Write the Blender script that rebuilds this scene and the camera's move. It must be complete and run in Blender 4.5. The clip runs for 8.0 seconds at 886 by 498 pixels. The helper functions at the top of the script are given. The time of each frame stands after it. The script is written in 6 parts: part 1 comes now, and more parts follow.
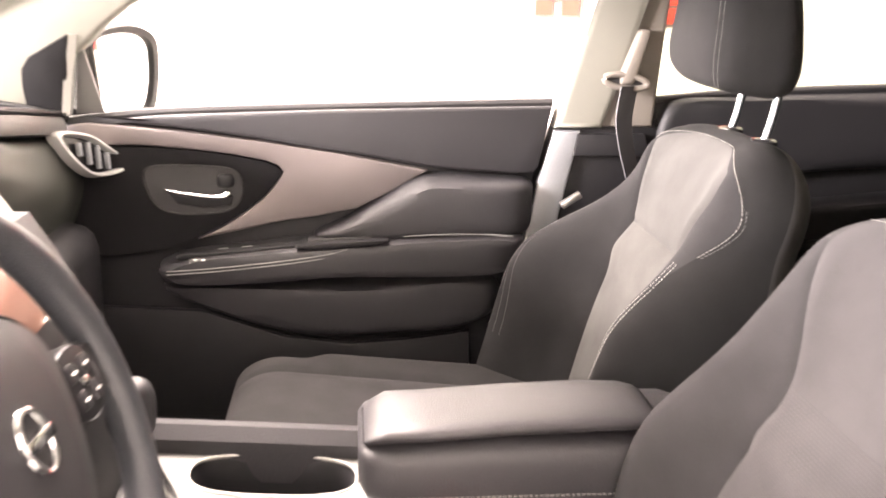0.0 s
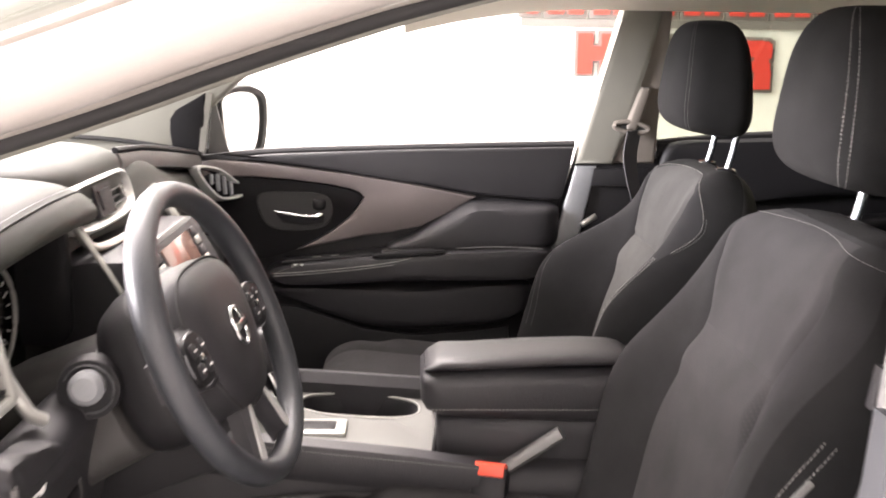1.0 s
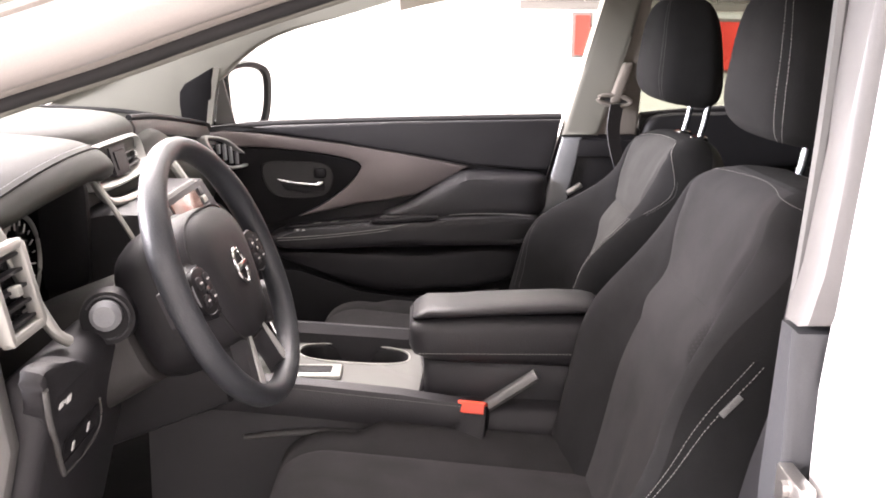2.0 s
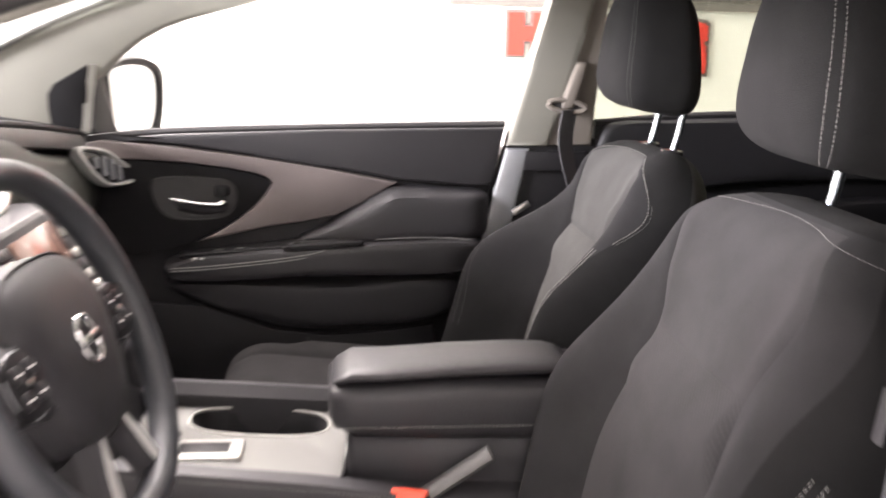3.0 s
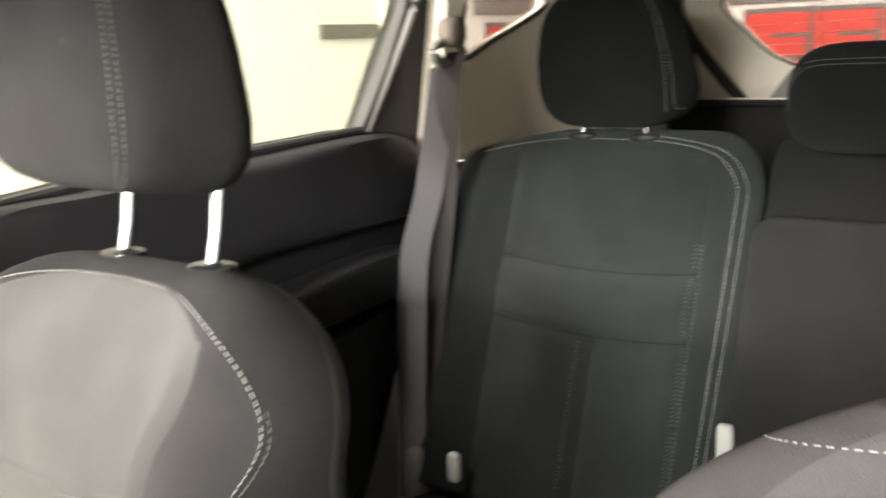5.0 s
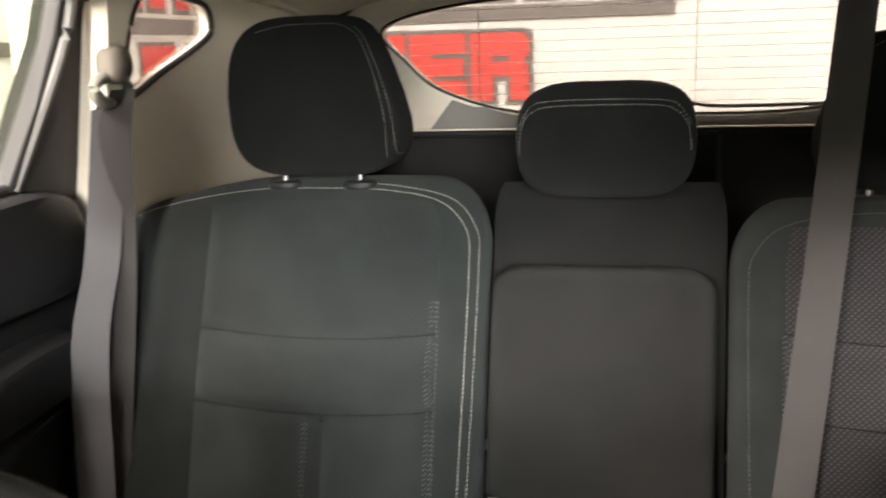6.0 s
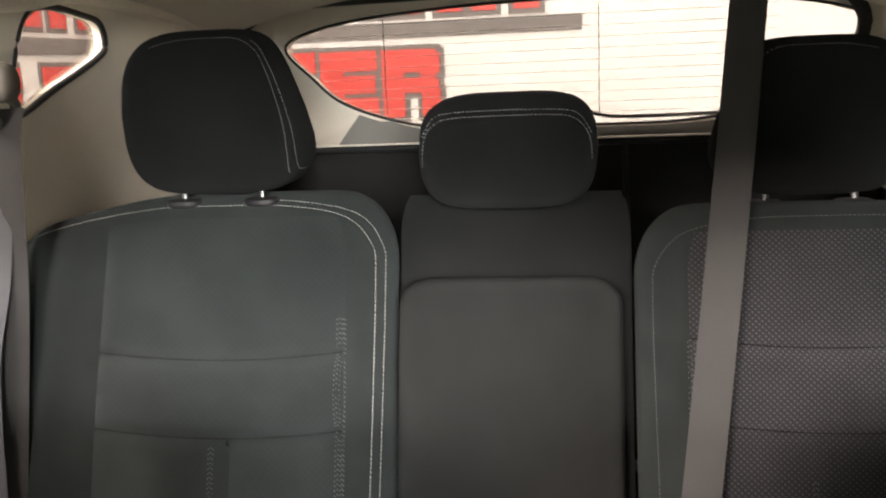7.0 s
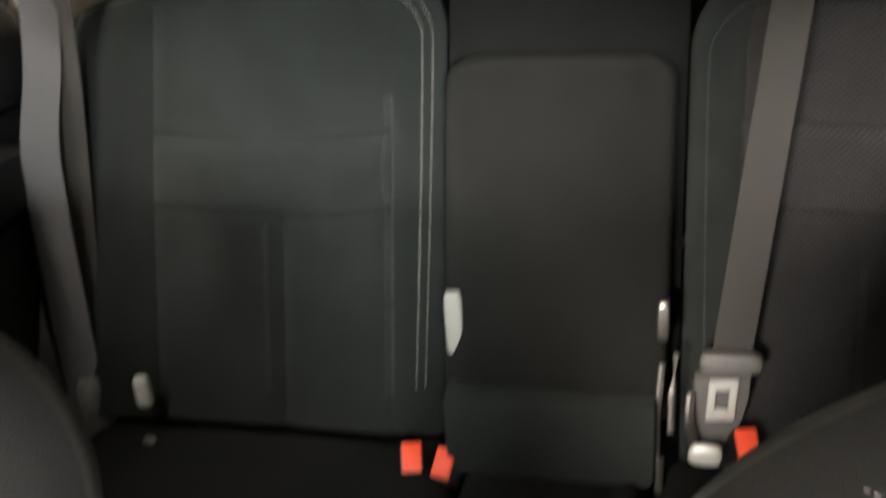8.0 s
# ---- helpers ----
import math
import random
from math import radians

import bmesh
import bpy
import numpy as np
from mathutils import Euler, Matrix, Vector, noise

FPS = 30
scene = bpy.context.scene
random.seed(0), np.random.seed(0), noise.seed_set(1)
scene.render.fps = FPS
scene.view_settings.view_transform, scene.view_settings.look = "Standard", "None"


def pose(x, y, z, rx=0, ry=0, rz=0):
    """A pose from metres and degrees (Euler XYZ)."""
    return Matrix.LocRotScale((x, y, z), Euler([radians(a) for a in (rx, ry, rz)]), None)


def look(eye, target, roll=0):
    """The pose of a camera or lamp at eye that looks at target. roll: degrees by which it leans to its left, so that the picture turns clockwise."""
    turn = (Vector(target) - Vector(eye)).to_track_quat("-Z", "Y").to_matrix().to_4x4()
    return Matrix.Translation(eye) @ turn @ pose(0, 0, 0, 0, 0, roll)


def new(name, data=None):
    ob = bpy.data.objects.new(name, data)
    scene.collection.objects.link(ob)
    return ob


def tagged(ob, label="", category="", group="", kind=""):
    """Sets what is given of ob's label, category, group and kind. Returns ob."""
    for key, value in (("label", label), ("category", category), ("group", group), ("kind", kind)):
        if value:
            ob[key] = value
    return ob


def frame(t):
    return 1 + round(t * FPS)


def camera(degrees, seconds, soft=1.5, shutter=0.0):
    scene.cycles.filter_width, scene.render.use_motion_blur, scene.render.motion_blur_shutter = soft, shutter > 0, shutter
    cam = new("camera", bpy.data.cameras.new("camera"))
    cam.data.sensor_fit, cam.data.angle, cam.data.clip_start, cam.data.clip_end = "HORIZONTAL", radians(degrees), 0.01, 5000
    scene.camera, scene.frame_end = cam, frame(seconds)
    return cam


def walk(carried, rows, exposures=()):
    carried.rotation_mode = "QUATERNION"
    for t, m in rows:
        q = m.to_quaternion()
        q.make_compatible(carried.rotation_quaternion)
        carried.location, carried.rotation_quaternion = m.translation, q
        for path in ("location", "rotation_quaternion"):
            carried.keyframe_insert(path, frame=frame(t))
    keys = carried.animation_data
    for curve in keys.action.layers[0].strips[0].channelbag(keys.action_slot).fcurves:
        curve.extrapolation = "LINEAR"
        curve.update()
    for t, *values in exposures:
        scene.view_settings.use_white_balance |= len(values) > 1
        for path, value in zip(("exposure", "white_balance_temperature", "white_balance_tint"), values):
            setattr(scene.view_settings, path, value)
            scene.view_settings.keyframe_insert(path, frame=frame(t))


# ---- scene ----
cam = camera(49.5, 8.0, soft=1.8, shutter=0.5)
PATH = [
    (0, (-0.593, -1.014, 1.376), (-0.403, 0.906, 0.85), 1.3),
    (0.5, (-0.608, -1.27, 1.393), (-0.468, 0.671, 0.93), 1.0),
    (1, (-0.602, -1.497, 1.402), (-0.537, 0.457, 0.983), 0.8),
    (1.2, (-0.584, -1.565, 1.387), (-0.537, 0.387, 0.955), 0.9),
    (2.3, (-0.566, -1.640, 1.378), (-0.520, 0.308, 0.934), 0.75),
    (2.5, (-0.568, -1.605, 1.375), (-0.505, 0.345, 0.934), 0.8),
    (3, (-0.566, -1.294, 1.362), (-0.36, 0.647, 0.924), 1.4),
    (3.5, (-0.567, -0.988, 1.355), (-0.043, 0.887, 0.897), 0.3),
    (4, (-0.578, -0.702, 1.34), (0.367, 0.996, 0.869), 0.4),
    (4.5, (-0.537, -0.472, 1.348), (0.731, 1.005, 0.893), -0.9),
    (5, (-0.489, -0.323, 1.34), (1.043, 0.896, 0.933), -2.4),
    (5.2, (-0.458, -0.273, 1.33), (1.184, 0.802, 0.943), -2.7),
    (6.3, (-0.379, -0.056, 1.381), (1.547, 0.311, 0.987), -1.6),
    (6.5, (-0.373, -0.093, 1.369), (1.558, 0.274, 1.001), -2.0),
    (7, (-0.376, -0.095, 1.365), (1.565, 0.206, 0.988), -2.6),
    (7.5, (-0.372, -0.1, 1.398), (1.535, 0.212, 0.881), -3.3),
    (7.7, (-0.366, -0.110, 1.371), (1.516, 0.241, 0.779), -3.4),
    (8, (-0.360, -0.122, 1.370), (1.423, 0.325, 0.545), -4.25),
]
EXPOSURES = [(0.0, 2.45, 7400, 27), (0.5, 1.55, 7050, 24), (1.0, 1.24, 6800, 23), (2.5, 1.0, 6650, 25), (3.0, 1.22, 6700, 23), (3.5, 1.2, 6750, 21), (4.0, 1.42, 6750, 16), (4.5, 1.65, 7100, 13), (5.2, 1.86, 7150, 13), (6.5, 1.92, 7050, 15), (7.5, 1.85, 7000, 14), (8.0, 1.35, 7100, 10)]
walk(cam, [(t, look(eye, target, roll)) for t, eye, target, roll in PATH], EXPOSURES)

# ---------------------------------------------------------------- light
world = bpy.data.worlds.new("world")
scene.world = world
world.use_nodes = True
world.node_tree.nodes["Background"].inputs[0].default_value = (0.90, 0.95, 1.0, 1)
world.node_tree.nodes["Background"].inputs[1].default_value = 0.8
# two area lamps as daylight, in an unseen shop window added ahead of the car


def added_daylight(y, z, high, watts, color):
    data = bpy.data.lights.new("added_daylight", "AREA")
    data.shape, data.size, data.size_y, data.energy, data.color = "RECTANGLE", 1.3, high, watts, color
    new("added_daylight", data).matrix_world = look((-5.9, y, z), (0.0, -0.15, 1.0))


added_daylight(-1.35, 2.42, 1.6, 660, (0.93, 0.985, 1.0))
added_daylight(1.20, 2.85, 0.8, 430, (1.0, 0.955, 0.92))


def added_ceiling_lamp(x, y, sx, sy, watts):
    data = bpy.data.lights.new("added_ceiling_lamp", "AREA")
    data.shape, data.size, data.size_y, data.energy = "RECTANGLE", sx, sy, watts
    data.color = (1.0, 0.975, 0.945)
    ob = new("added_ceiling_lamp", data)
    ob.location = (x, y, 3.93)
    return ob


# unseen ceiling lamps, placed by need; the 325 W one brightens the passenger seat
for lx, ly, watts in ((-3.4, -3.4, 30), (-0.4, -4.2, 50), (3.0, -3.8, 22), (-2.2, 1.6, 325), (0.6, 1.6, 46), (3.4, 1.0, 36)):
    added_ceiling_lamp(lx, ly, 2.6, 1.8, watts)

# ---------------------------------------------------------------- materials


def material(name, color, rough=0.6, metal=0.0, vary=0.12, scale=6.0, grain=0.15, grain_scale=600.0, sheen=0.0, coat=0.0, spec=0.5):
    """Principled surface with slow colour drift, fine grain colour and fine bump."""
    m = bpy.data.materials.new(name)
    m.use_nodes = True
    nt = m.node_tree
    b = nt.nodes["Principled BSDF"]
    b.inputs["Roughness"].default_value = rough
    b.inputs["Metallic"].default_value = metal
    b.inputs["Sheen Weight"].default_value = sheen
    b.inputs["Sheen Roughness"].default_value = 0.6
    b.inputs["Coat Weight"].default_value = coat
    b.inputs["Specular IOR Level"].default_value = spec
    co = nt.nodes.new("ShaderNodeTexCoord")
    big = nt.nodes.new("ShaderNodeTexNoise")
    big.inputs["Scale"].default_value, big.inputs["Detail"].default_value = scale, 4
    fine = nt.nodes.new("ShaderNodeTexNoise")
    fine.inputs["Scale"].default_value, fine.inputs["Detail"].default_value = grain_scale, 2
    nt.links.new(co.outputs["Object"], big.inputs["Vector"])
    nt.links.new(co.outputs["Object"], fine.inputs["Vector"])
    add = nt.nodes.new("ShaderNodeMath")
    add.operation = "MULTIPLY_ADD"
    nt.links.new(big.outputs["Fac"], add.inputs[0])
    add.inputs[1].default_value = 1.6
    nt.links.new(fine.outputs["Fac"], add.inputs[2])
    ramp = nt.nodes.new("ShaderNodeMapRange")
    nt.links.new(add.outputs[0], ramp.inputs["Value"])
    ramp.inputs["From Min"].default_value, ramp.inputs["From Max"].default_value = 0.9, 1.7
    ramp.inputs["To Min"].default_value, ramp.inputs["To Max"].default_value = 1 - vary, 1 + vary
    mul = nt.nodes.new("ShaderNodeVectorMath")
    mul.operation = "SCALE"
    mul.inputs[0].default_value = color
    nt.links.new(ramp.outputs[0], mul.inputs["Scale"])
    nt.links.new(mul.outputs[0], b.inputs["Base Color"])
    if grain > 0:
        bump = nt.nodes.new("ShaderNodeBump")
        bump.inputs["Strength"].default_value, bump.inputs["Distance"].default_value = grain, 0.0006
        nt.links.new(fine.outputs["Fac"], bump.inputs["Height"])
        nt.links.new(bump.outputs[0], b.inputs["Normal"])
    return m


def cloth(name, color, dots=0.0, dot_scale=150.0, rough=0.95):
    """Woven seat cloth: nap, slow shading drift and, with dots, a fine knitted dot pattern."""
    m = material(name, color, rough, vary=0.14, scale=14, grain=0.8, grain_scale=900, sheen=0.0, spec=0.03)
    m.node_tree.nodes["Principled BSDF"].inputs["Diffuse Roughness"].default_value = 1.0
    if dots > 0:
        nt = m.node_tree
        b = nt.nodes["Principled BSDF"]
        co = nt.nodes["Texture Coordinate"]
        sp = nt.nodes.new("ShaderNodeSeparateXYZ")
        nt.links.new(co.outputs["Object"], sp.inputs[0])
        up = nt.nodes.new("ShaderNodeMath")
        up.operation = "MULTIPLY_ADD"
        up.inputs[1].default_value = 0.326
        nt.links.new(sp.outputs["X"], up.inputs[0])
        nt.links.new(sp.outputs["Z"], up.inputs[2])
        cb2 = nt.nodes.new("ShaderNodeCombineXYZ")
        nt.links.new(sp.outputs["Y"], cb2.inputs[0])
        nt.links.new(up.outputs[0], cb2.inputs[1])
        rot = nt.nodes.new("ShaderNodeMapping")
        rot.inputs["Rotation"].default_value[2] = 0.785
        nt.links.new(cb2.outputs[0], rot.inputs[0])
        vo = nt.nodes.new("ShaderNodeTexVoronoi")
        vo.voronoi_dimensions = "2D"
        vo.inputs["Scale"].default_value = dot_scale
        vo.inputs["Randomness"].default_value = 0.05
        nt.links.new(rot.outputs[0], vo.inputs["Vector"])
        mr = nt.nodes.new("ShaderNodeMapRange")
        mr.inputs["From Min"].default_value, mr.inputs["From Max"].default_value = 0.15, 0.32
        mr.inputs["To Min"].default_value, mr.inputs["To Max"].default_value = 1 + dots, 1.0
        nt.links.new(vo.outputs["Distance"], mr.inputs["Value"])
        old = b.inputs["Base Color"].links[0].from_socket
        mul = nt.nodes.new("ShaderNodeVectorMath")
        mul.operation = "SCALE"
        nt.links.new(old, mul.inputs[0])
        nt.links.new(mr.outputs[0], mul.inputs["Scale"])
        nt.links.new(mul.outputs[0], b.inputs["Base Color"])
    return m


def glass(name, tint, gloss=1.0):
    m = bpy.data.materials.new(name)
    m.use_nodes = True
    nt = m.node_tree
    nt.nodes.clear()
    out = nt.nodes.new("ShaderNodeOutputMaterial")
    tr = nt.nodes.new("ShaderNodeBsdfTransparent")
    tr.inputs[0].default_value = (*tint, 1)
    gl = nt.nodes.new("ShaderNodeBsdfGlossy")
    gl.inputs["Roughness"].default_value = 0.01
    lw = nt.nodes.new("ShaderNodeLayerWeight")
    fr = nt.nodes.new("ShaderNodeMath")
    fr.operation = "POWER"
    fr.inputs[1].default_value = 5.0
    nt.links.new(lw.outputs["Facing"], fr.inputs[0])
    ad = nt.nodes.new("ShaderNodeMath")
    ad.operation = "MULTIPLY_ADD"
    ad.inputs[1].default_value, ad.inputs[2].default_value = 0.7, 0.025
    nt.links.new(fr.outputs[0], ad.inputs[0])
    mx = nt.nodes.new("ShaderNodeMixShader")
    nt.links.new(ad.outputs[0], mx.inputs[0])
    nt.links.new(tr.outputs[0], mx.inputs[1])
    nt.links.new(gl.outputs[0], mx.inputs[2])
    nt.links.new(mx.outputs[0], out.inputs[0])
    return m


CLOTH_BLACK = cloth("black_seat_cloth", (0.0150, 0.0168, 0.0165))
CLOTH_REST = cloth("charcoal_headrest_cloth", (0.0175, 0.0172, 0.0172))
CLOTH_HEAD = cloth("deep_black_cloth", (0.0076, 0.0078, 0.0077))
# charcoal seat cloth, lightened for the light on the passenger backrest
CLOTH_LIT_INSERT = cloth("lit_charcoal_cloth", (0.056, 0.0558, 0.0535))
CLOTH_ARM = cloth("worn_black_armrest_cloth", (0.0108, 0.0109, 0.0107))
# same charcoal, lightened a little less for the lit upper panel
CLOTH_LIT_PANEL = cloth("lit_panel_cloth", (0.050, 0.0498, 0.0482))
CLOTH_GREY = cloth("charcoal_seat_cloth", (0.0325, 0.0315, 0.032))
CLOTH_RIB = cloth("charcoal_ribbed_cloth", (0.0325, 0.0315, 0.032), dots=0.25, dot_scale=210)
# charcoal cloth again, darkened to put the bolsters' shade into the colour
CLOTH_SHADED_SIDE = cloth("shaded_charcoal_cloth", (0.0225, 0.0220, 0.0225))
CLOTH_GUSSET = cloth("black_gusset_cloth", (0.015, 0.0147, 0.0147))
CLOTH_SEAT = cloth("dark_cushion_cloth", (0.030, 0.029, 0.029))
CLOTH_REAR = cloth("charcoal_dotted_cloth", (0.0165, 0.0184, 0.0182), dots=0.10)
CLOTH_DOT = cloth("dotted_seat_cloth", (0.0175, 0.017, 0.018), dots=1.5, dot_scale=190)
BACK_SHELL = material("black_seat_back", (0.024, 0.023, 0.023), 0.8)
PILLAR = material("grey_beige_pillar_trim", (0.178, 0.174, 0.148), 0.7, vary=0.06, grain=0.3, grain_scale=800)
# brown belt-guide colour; on the recessed pillar trim it stands for shade
PILLAR_SHADE = material("shaded_brown_trim", (0.135, 0.118, 0.100), 0.75, vary=0.06, grain=0.3, grain_scale=800)
GARNISH = material("pale_grey_pillar_cover", (0.105, 0.100, 0.097), 0.5, vary=0.05, grain=0.2)
SEAM_BLACK = material("seam_shadow_cord", (0.006, 0.006, 0.006), 1.0, grain=0, spec=0.0)
DOT_YARN = material("grey_dot_yarn", (0.055, 0.058, 0.058), 0.9, grain=0)
THREAD_DIM = material("soft_grey_thread", (0.20, 0.198, 0.19), 0.9, grain=0)
SEAM_DARK = material("dark_thread", (0.11, 0.11, 0.105), 0.9, grain=0)
# car paint of the pillar flange, greyed to hold its shade
FLANGE = material("shaded_pillar_paint", (0.31, 0.28, 0.25), 0.45, vary=0.05, grain=0.0)
THREAD = material("grey_thread", (0.27, 0.266, 0.25), 0.9, grain=0)
PLASTIC = material("black_soft_plastic", (0.020, 0.019, 0.021), 0.52, grain=0.6, grain_scale=900, spec=0.35)
PLASTIC_DARK = material("dark_hard_plastic", (0.010, 0.0095, 0.0105), 0.55, grain=0.3, spec=0.25)
DASH_TOP = material("charcoal_dash_skin", (0.025, 0.026, 0.022), 0.58, grain=0.7, grain_scale=700, spec=0.3)
PLASTIC_GREY = material("grey_soft_plastic", (0.085, 0.083, 0.080), 0.55, grain=0.6, grain_scale=900)
GARNISH_GREY = material("shaded_tailgate_trim", (0.20, 0.19, 0.175), 0.5, vary=0.06, grain=0.3)
MATT_BLACK = material("matt_black_plastic", (0.0065, 0.006, 0.0065), 0.8, grain=0.3, spec=0.12)
PLASTIC_MID = material("charcoal_pillar_plastic", (0.042, 0.043, 0.046), 0.45, grain=0.4)
PLASTIC_EDGE = material("satin_grey_plastic", (0.20, 0.205, 0.215), 0.32, grain=0.2)
# leather made bluer and lighter for the sheen on the rim
RIM_LEATHER = material("sheen_rim_leather", (0.028, 0.030, 0.034), 0.46, grain=0.8, grain_scale=420)
COLUMN = material("charcoal_column_plastic", (0.038, 0.036, 0.0345), 0.5, grain=0.6, grain_scale=900)
LEATHER = material("black_leatherette", (0.022, 0.021, 0.023), 0.48, grain=0.8, grain_scale=420, spec=0.35)
GLOSS_BLACK = material("gloss_black", (0.01, 0.01, 0.011), 0.12, grain=0)
BEIGE = material("light_beige_trim", (0.74, 0.672, 0.57), 0.7, vary=0.06, grain=0.3, grain_scale=800)
HEADLINER = material("headliner_fabric", (0.70, 0.645, 0.56), 0.95, vary=0.06, grain=0.5, grain_scale=1100)
ACCENT = material("mauve_metallic_trim", (0.135, 0.115, 0.112), 0.42, metal=0.35, vary=0.05, grain=0.05)
SATIN = material("satin_silver_plastic", (0.40, 0.40, 0.37), 0.38, metal=0.45, vary=0.05, grain=0.05)
CONSOLE_PLATE = material("satin_console_plate", (0.115, 0.115, 0.106), 0.5, metal=0.1, vary=0.06, grain=0.08)
SATIN_PALE = material("pale_silver_plastic", (0.55, 0.55, 0.53), 0.34, metal=0.4, vary=0.05, grain=0.05)
POST_CHROME = material("polished_post_steel", (0.36, 0.40, 0.43), 0.24, metal=1.0, vary=0.05, grain=0)
CHROME = material("chrome", (0.55, 0.55, 0.55), 0.2, metal=1.0, vary=0.03, grain=0)
STEEL = material("worn_steel", (0.50, 0.48, 0.46), 0.35, metal=1.0, vary=0.15, grain=0.1)
# white car paint darkened for the shaded door opening
PAINT_SHADED = material("shaded_white_paint", (0.40, 0.37, 0.34), 0.35, vary=0.05, grain=0.0, coat=0.4)
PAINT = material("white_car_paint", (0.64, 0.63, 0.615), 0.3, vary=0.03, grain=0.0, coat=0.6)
CARGO_TRIM = material("black_cargo_plastic", (0.0085, 0.0082, 0.0080), 0.6, grain=0.5, spec=0.12)
RUBBER = material("black_rubber", (0.015, 0.014, 0.014), 0.7)
CARPET = material("black_carpet", (0.02, 0.019, 0.019), 1.0, vary=0.3, grain=1.0, grain_scale=500, spec=0.1)
WEBBING = material("dark_webbing", (0.026, 0.024, 0.0235), 0.75, vary=0.10, grain=0.8, grain_scale=700, spec=0.2)
# the same webbing, lightened where a belt catches the daylight
WEBBING_LIT = material("lit_webbing", (0.060, 0.059, 0.063), 0.6, vary=0.10, grain=0.8, grain_scale=700, spec=0.3)
BUCKLE_RED = material("red_buckle_button", (0.75, 0.07, 0.03), 0.45, grain=0)
WHITE_MARK = material("white_marking", (0.7, 0.7, 0.68), 0.6, grain=0)
SCREEN = material("dark_screen", (0.16, 0.09, 0.07), 0.15, grain=0)
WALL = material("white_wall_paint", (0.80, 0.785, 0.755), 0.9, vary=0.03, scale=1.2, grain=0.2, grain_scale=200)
# ceiling is never in sight; its grey is picked to cut bounced light
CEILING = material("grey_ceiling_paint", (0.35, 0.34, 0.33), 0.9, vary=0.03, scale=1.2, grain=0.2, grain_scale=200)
# floor grey lowered too, so less light returns into the car
FLOOR = material("grey_showroom_floor", (0.40, 0.385, 0.365), 0.35, vary=0.08, scale=2.0, grain=0.05)
SIGN_RED = material("red_sign_letter", (0.62, 0.045, 0.03), 0.5, vary=0.04, grain=0)
SIGN_GREY = material("grey_sign_border", (0.16, 0.145, 0.135), 0.6, vary=0.05, grain=0)
MIRROR = material("mirror_silver", (0.92, 0.93, 0.92), 0.01, metal=1.0, vary=0.0, grain=0)
GLASS_CLEAR = glass("clear_glass", (0.93, 0.95, 0.93))
GLASS_TINT = glass("tinted_glass", (0.50, 0.525, 0.475))
GLASS_REAR = glass("tinted_rear_glass", (0.45, 0.437, 0.423))

# ---------------------------------------------------------------- building helpers
ORIGIN = {}


def thing(name, loc, label, category, group="", kind=""):
    ob = new(name)
    ob.empty_display_size = 0.05
    ob.location = loc
    ORIGIN[ob.name] = Vector(loc)
    return tagged(ob, label, category, group, kind)


def part(name, bm, mat, parent=None, label="", sharp=40):
    """Links a bmesh, given in world coordinates, as one mesh object under a thing or a part."""
    off = ORIGIN[parent.name] if parent else Vector()
    bmesh.ops.translate(bm, verts=bm.verts, vec=-off)
    bmesh.ops.recalc_face_normals(bm, faces=bm.faces)
    for f in bm.faces:
        f.smooth = True
    for e in bm.edges:
        if len(e.link_faces) == 2 and e.calc_face_angle(0) > radians(sharp):
            e.smooth = False
    me = bpy.data.meshes.new(name)
    bm.to_mesh(me)
    bm.free()
    me.materials.append(mat)
    ob = new(name, me)
    ORIGIN[ob.name] = off
    if parent:
        ob.parent = parent
    if label:
        ob["label"] = label
    return ob


def setting(name, bm, mat, label="", category=""):
    return tagged(part(name, bm, mat), label, category, kind="structure")


def box(x0, x1, y0, y1, z0, z1, bevel=0.0, seg=2):
    bm = bmesh.new()
    bmesh.ops.create_cube(bm, size=1.0)
    for v in bm.verts:
        v.co = Vector(((x0 + x1) / 2 + v.co.x * (x1 - x0), (y0 + y1) / 2 + v.co.y * (y1 - y0), (z0 + z1) / 2 + v.co.z * (z1 - z0)))
    if bevel > 0:
        bmesh.ops.bevel(bm, geom=bm.edges[:], offset=bevel, segments=seg, profile=0.5, affect="EDGES")
    return bm


def moved(bm, m):
    bmesh.ops.transform(bm, matrix=m, verts=bm.verts)
    return bm


def grow(bm, other):
    me = bpy.data.meshes.new("tmp")
    other.to_mesh(me)
    other.free()
    bm.from_mesh(me)
    bpy.data.meshes.remove(me)
    return bm


def spline(pts, n, closed=False):
    """n points along a Catmull-Rom curve through pts."""
    P = [Vector(p) for p in pts]
    out, k = [], len(P)
    spans = k if closed else k - 1
    for i in range(n):
        s = i * spans / (n if closed else n - 1)
        j = min(int(s), spans - 1)
        f = s - j
        if closed:
            a, b, c, d = (P[(j + q) % k] for q in (-1, 0, 1, 2))
        else:
            a, b, c, d = (P[min(max(j + q, 0), k - 1)] for q in (-1, 0, 1, 2))
        out.append(0.5 * ((2 * b) + (c - a) * f + (2 * a - 5 * b + 4 * c - d) * f * f + (3 * b - a - 3 * c + d) * f ** 3))
    return out


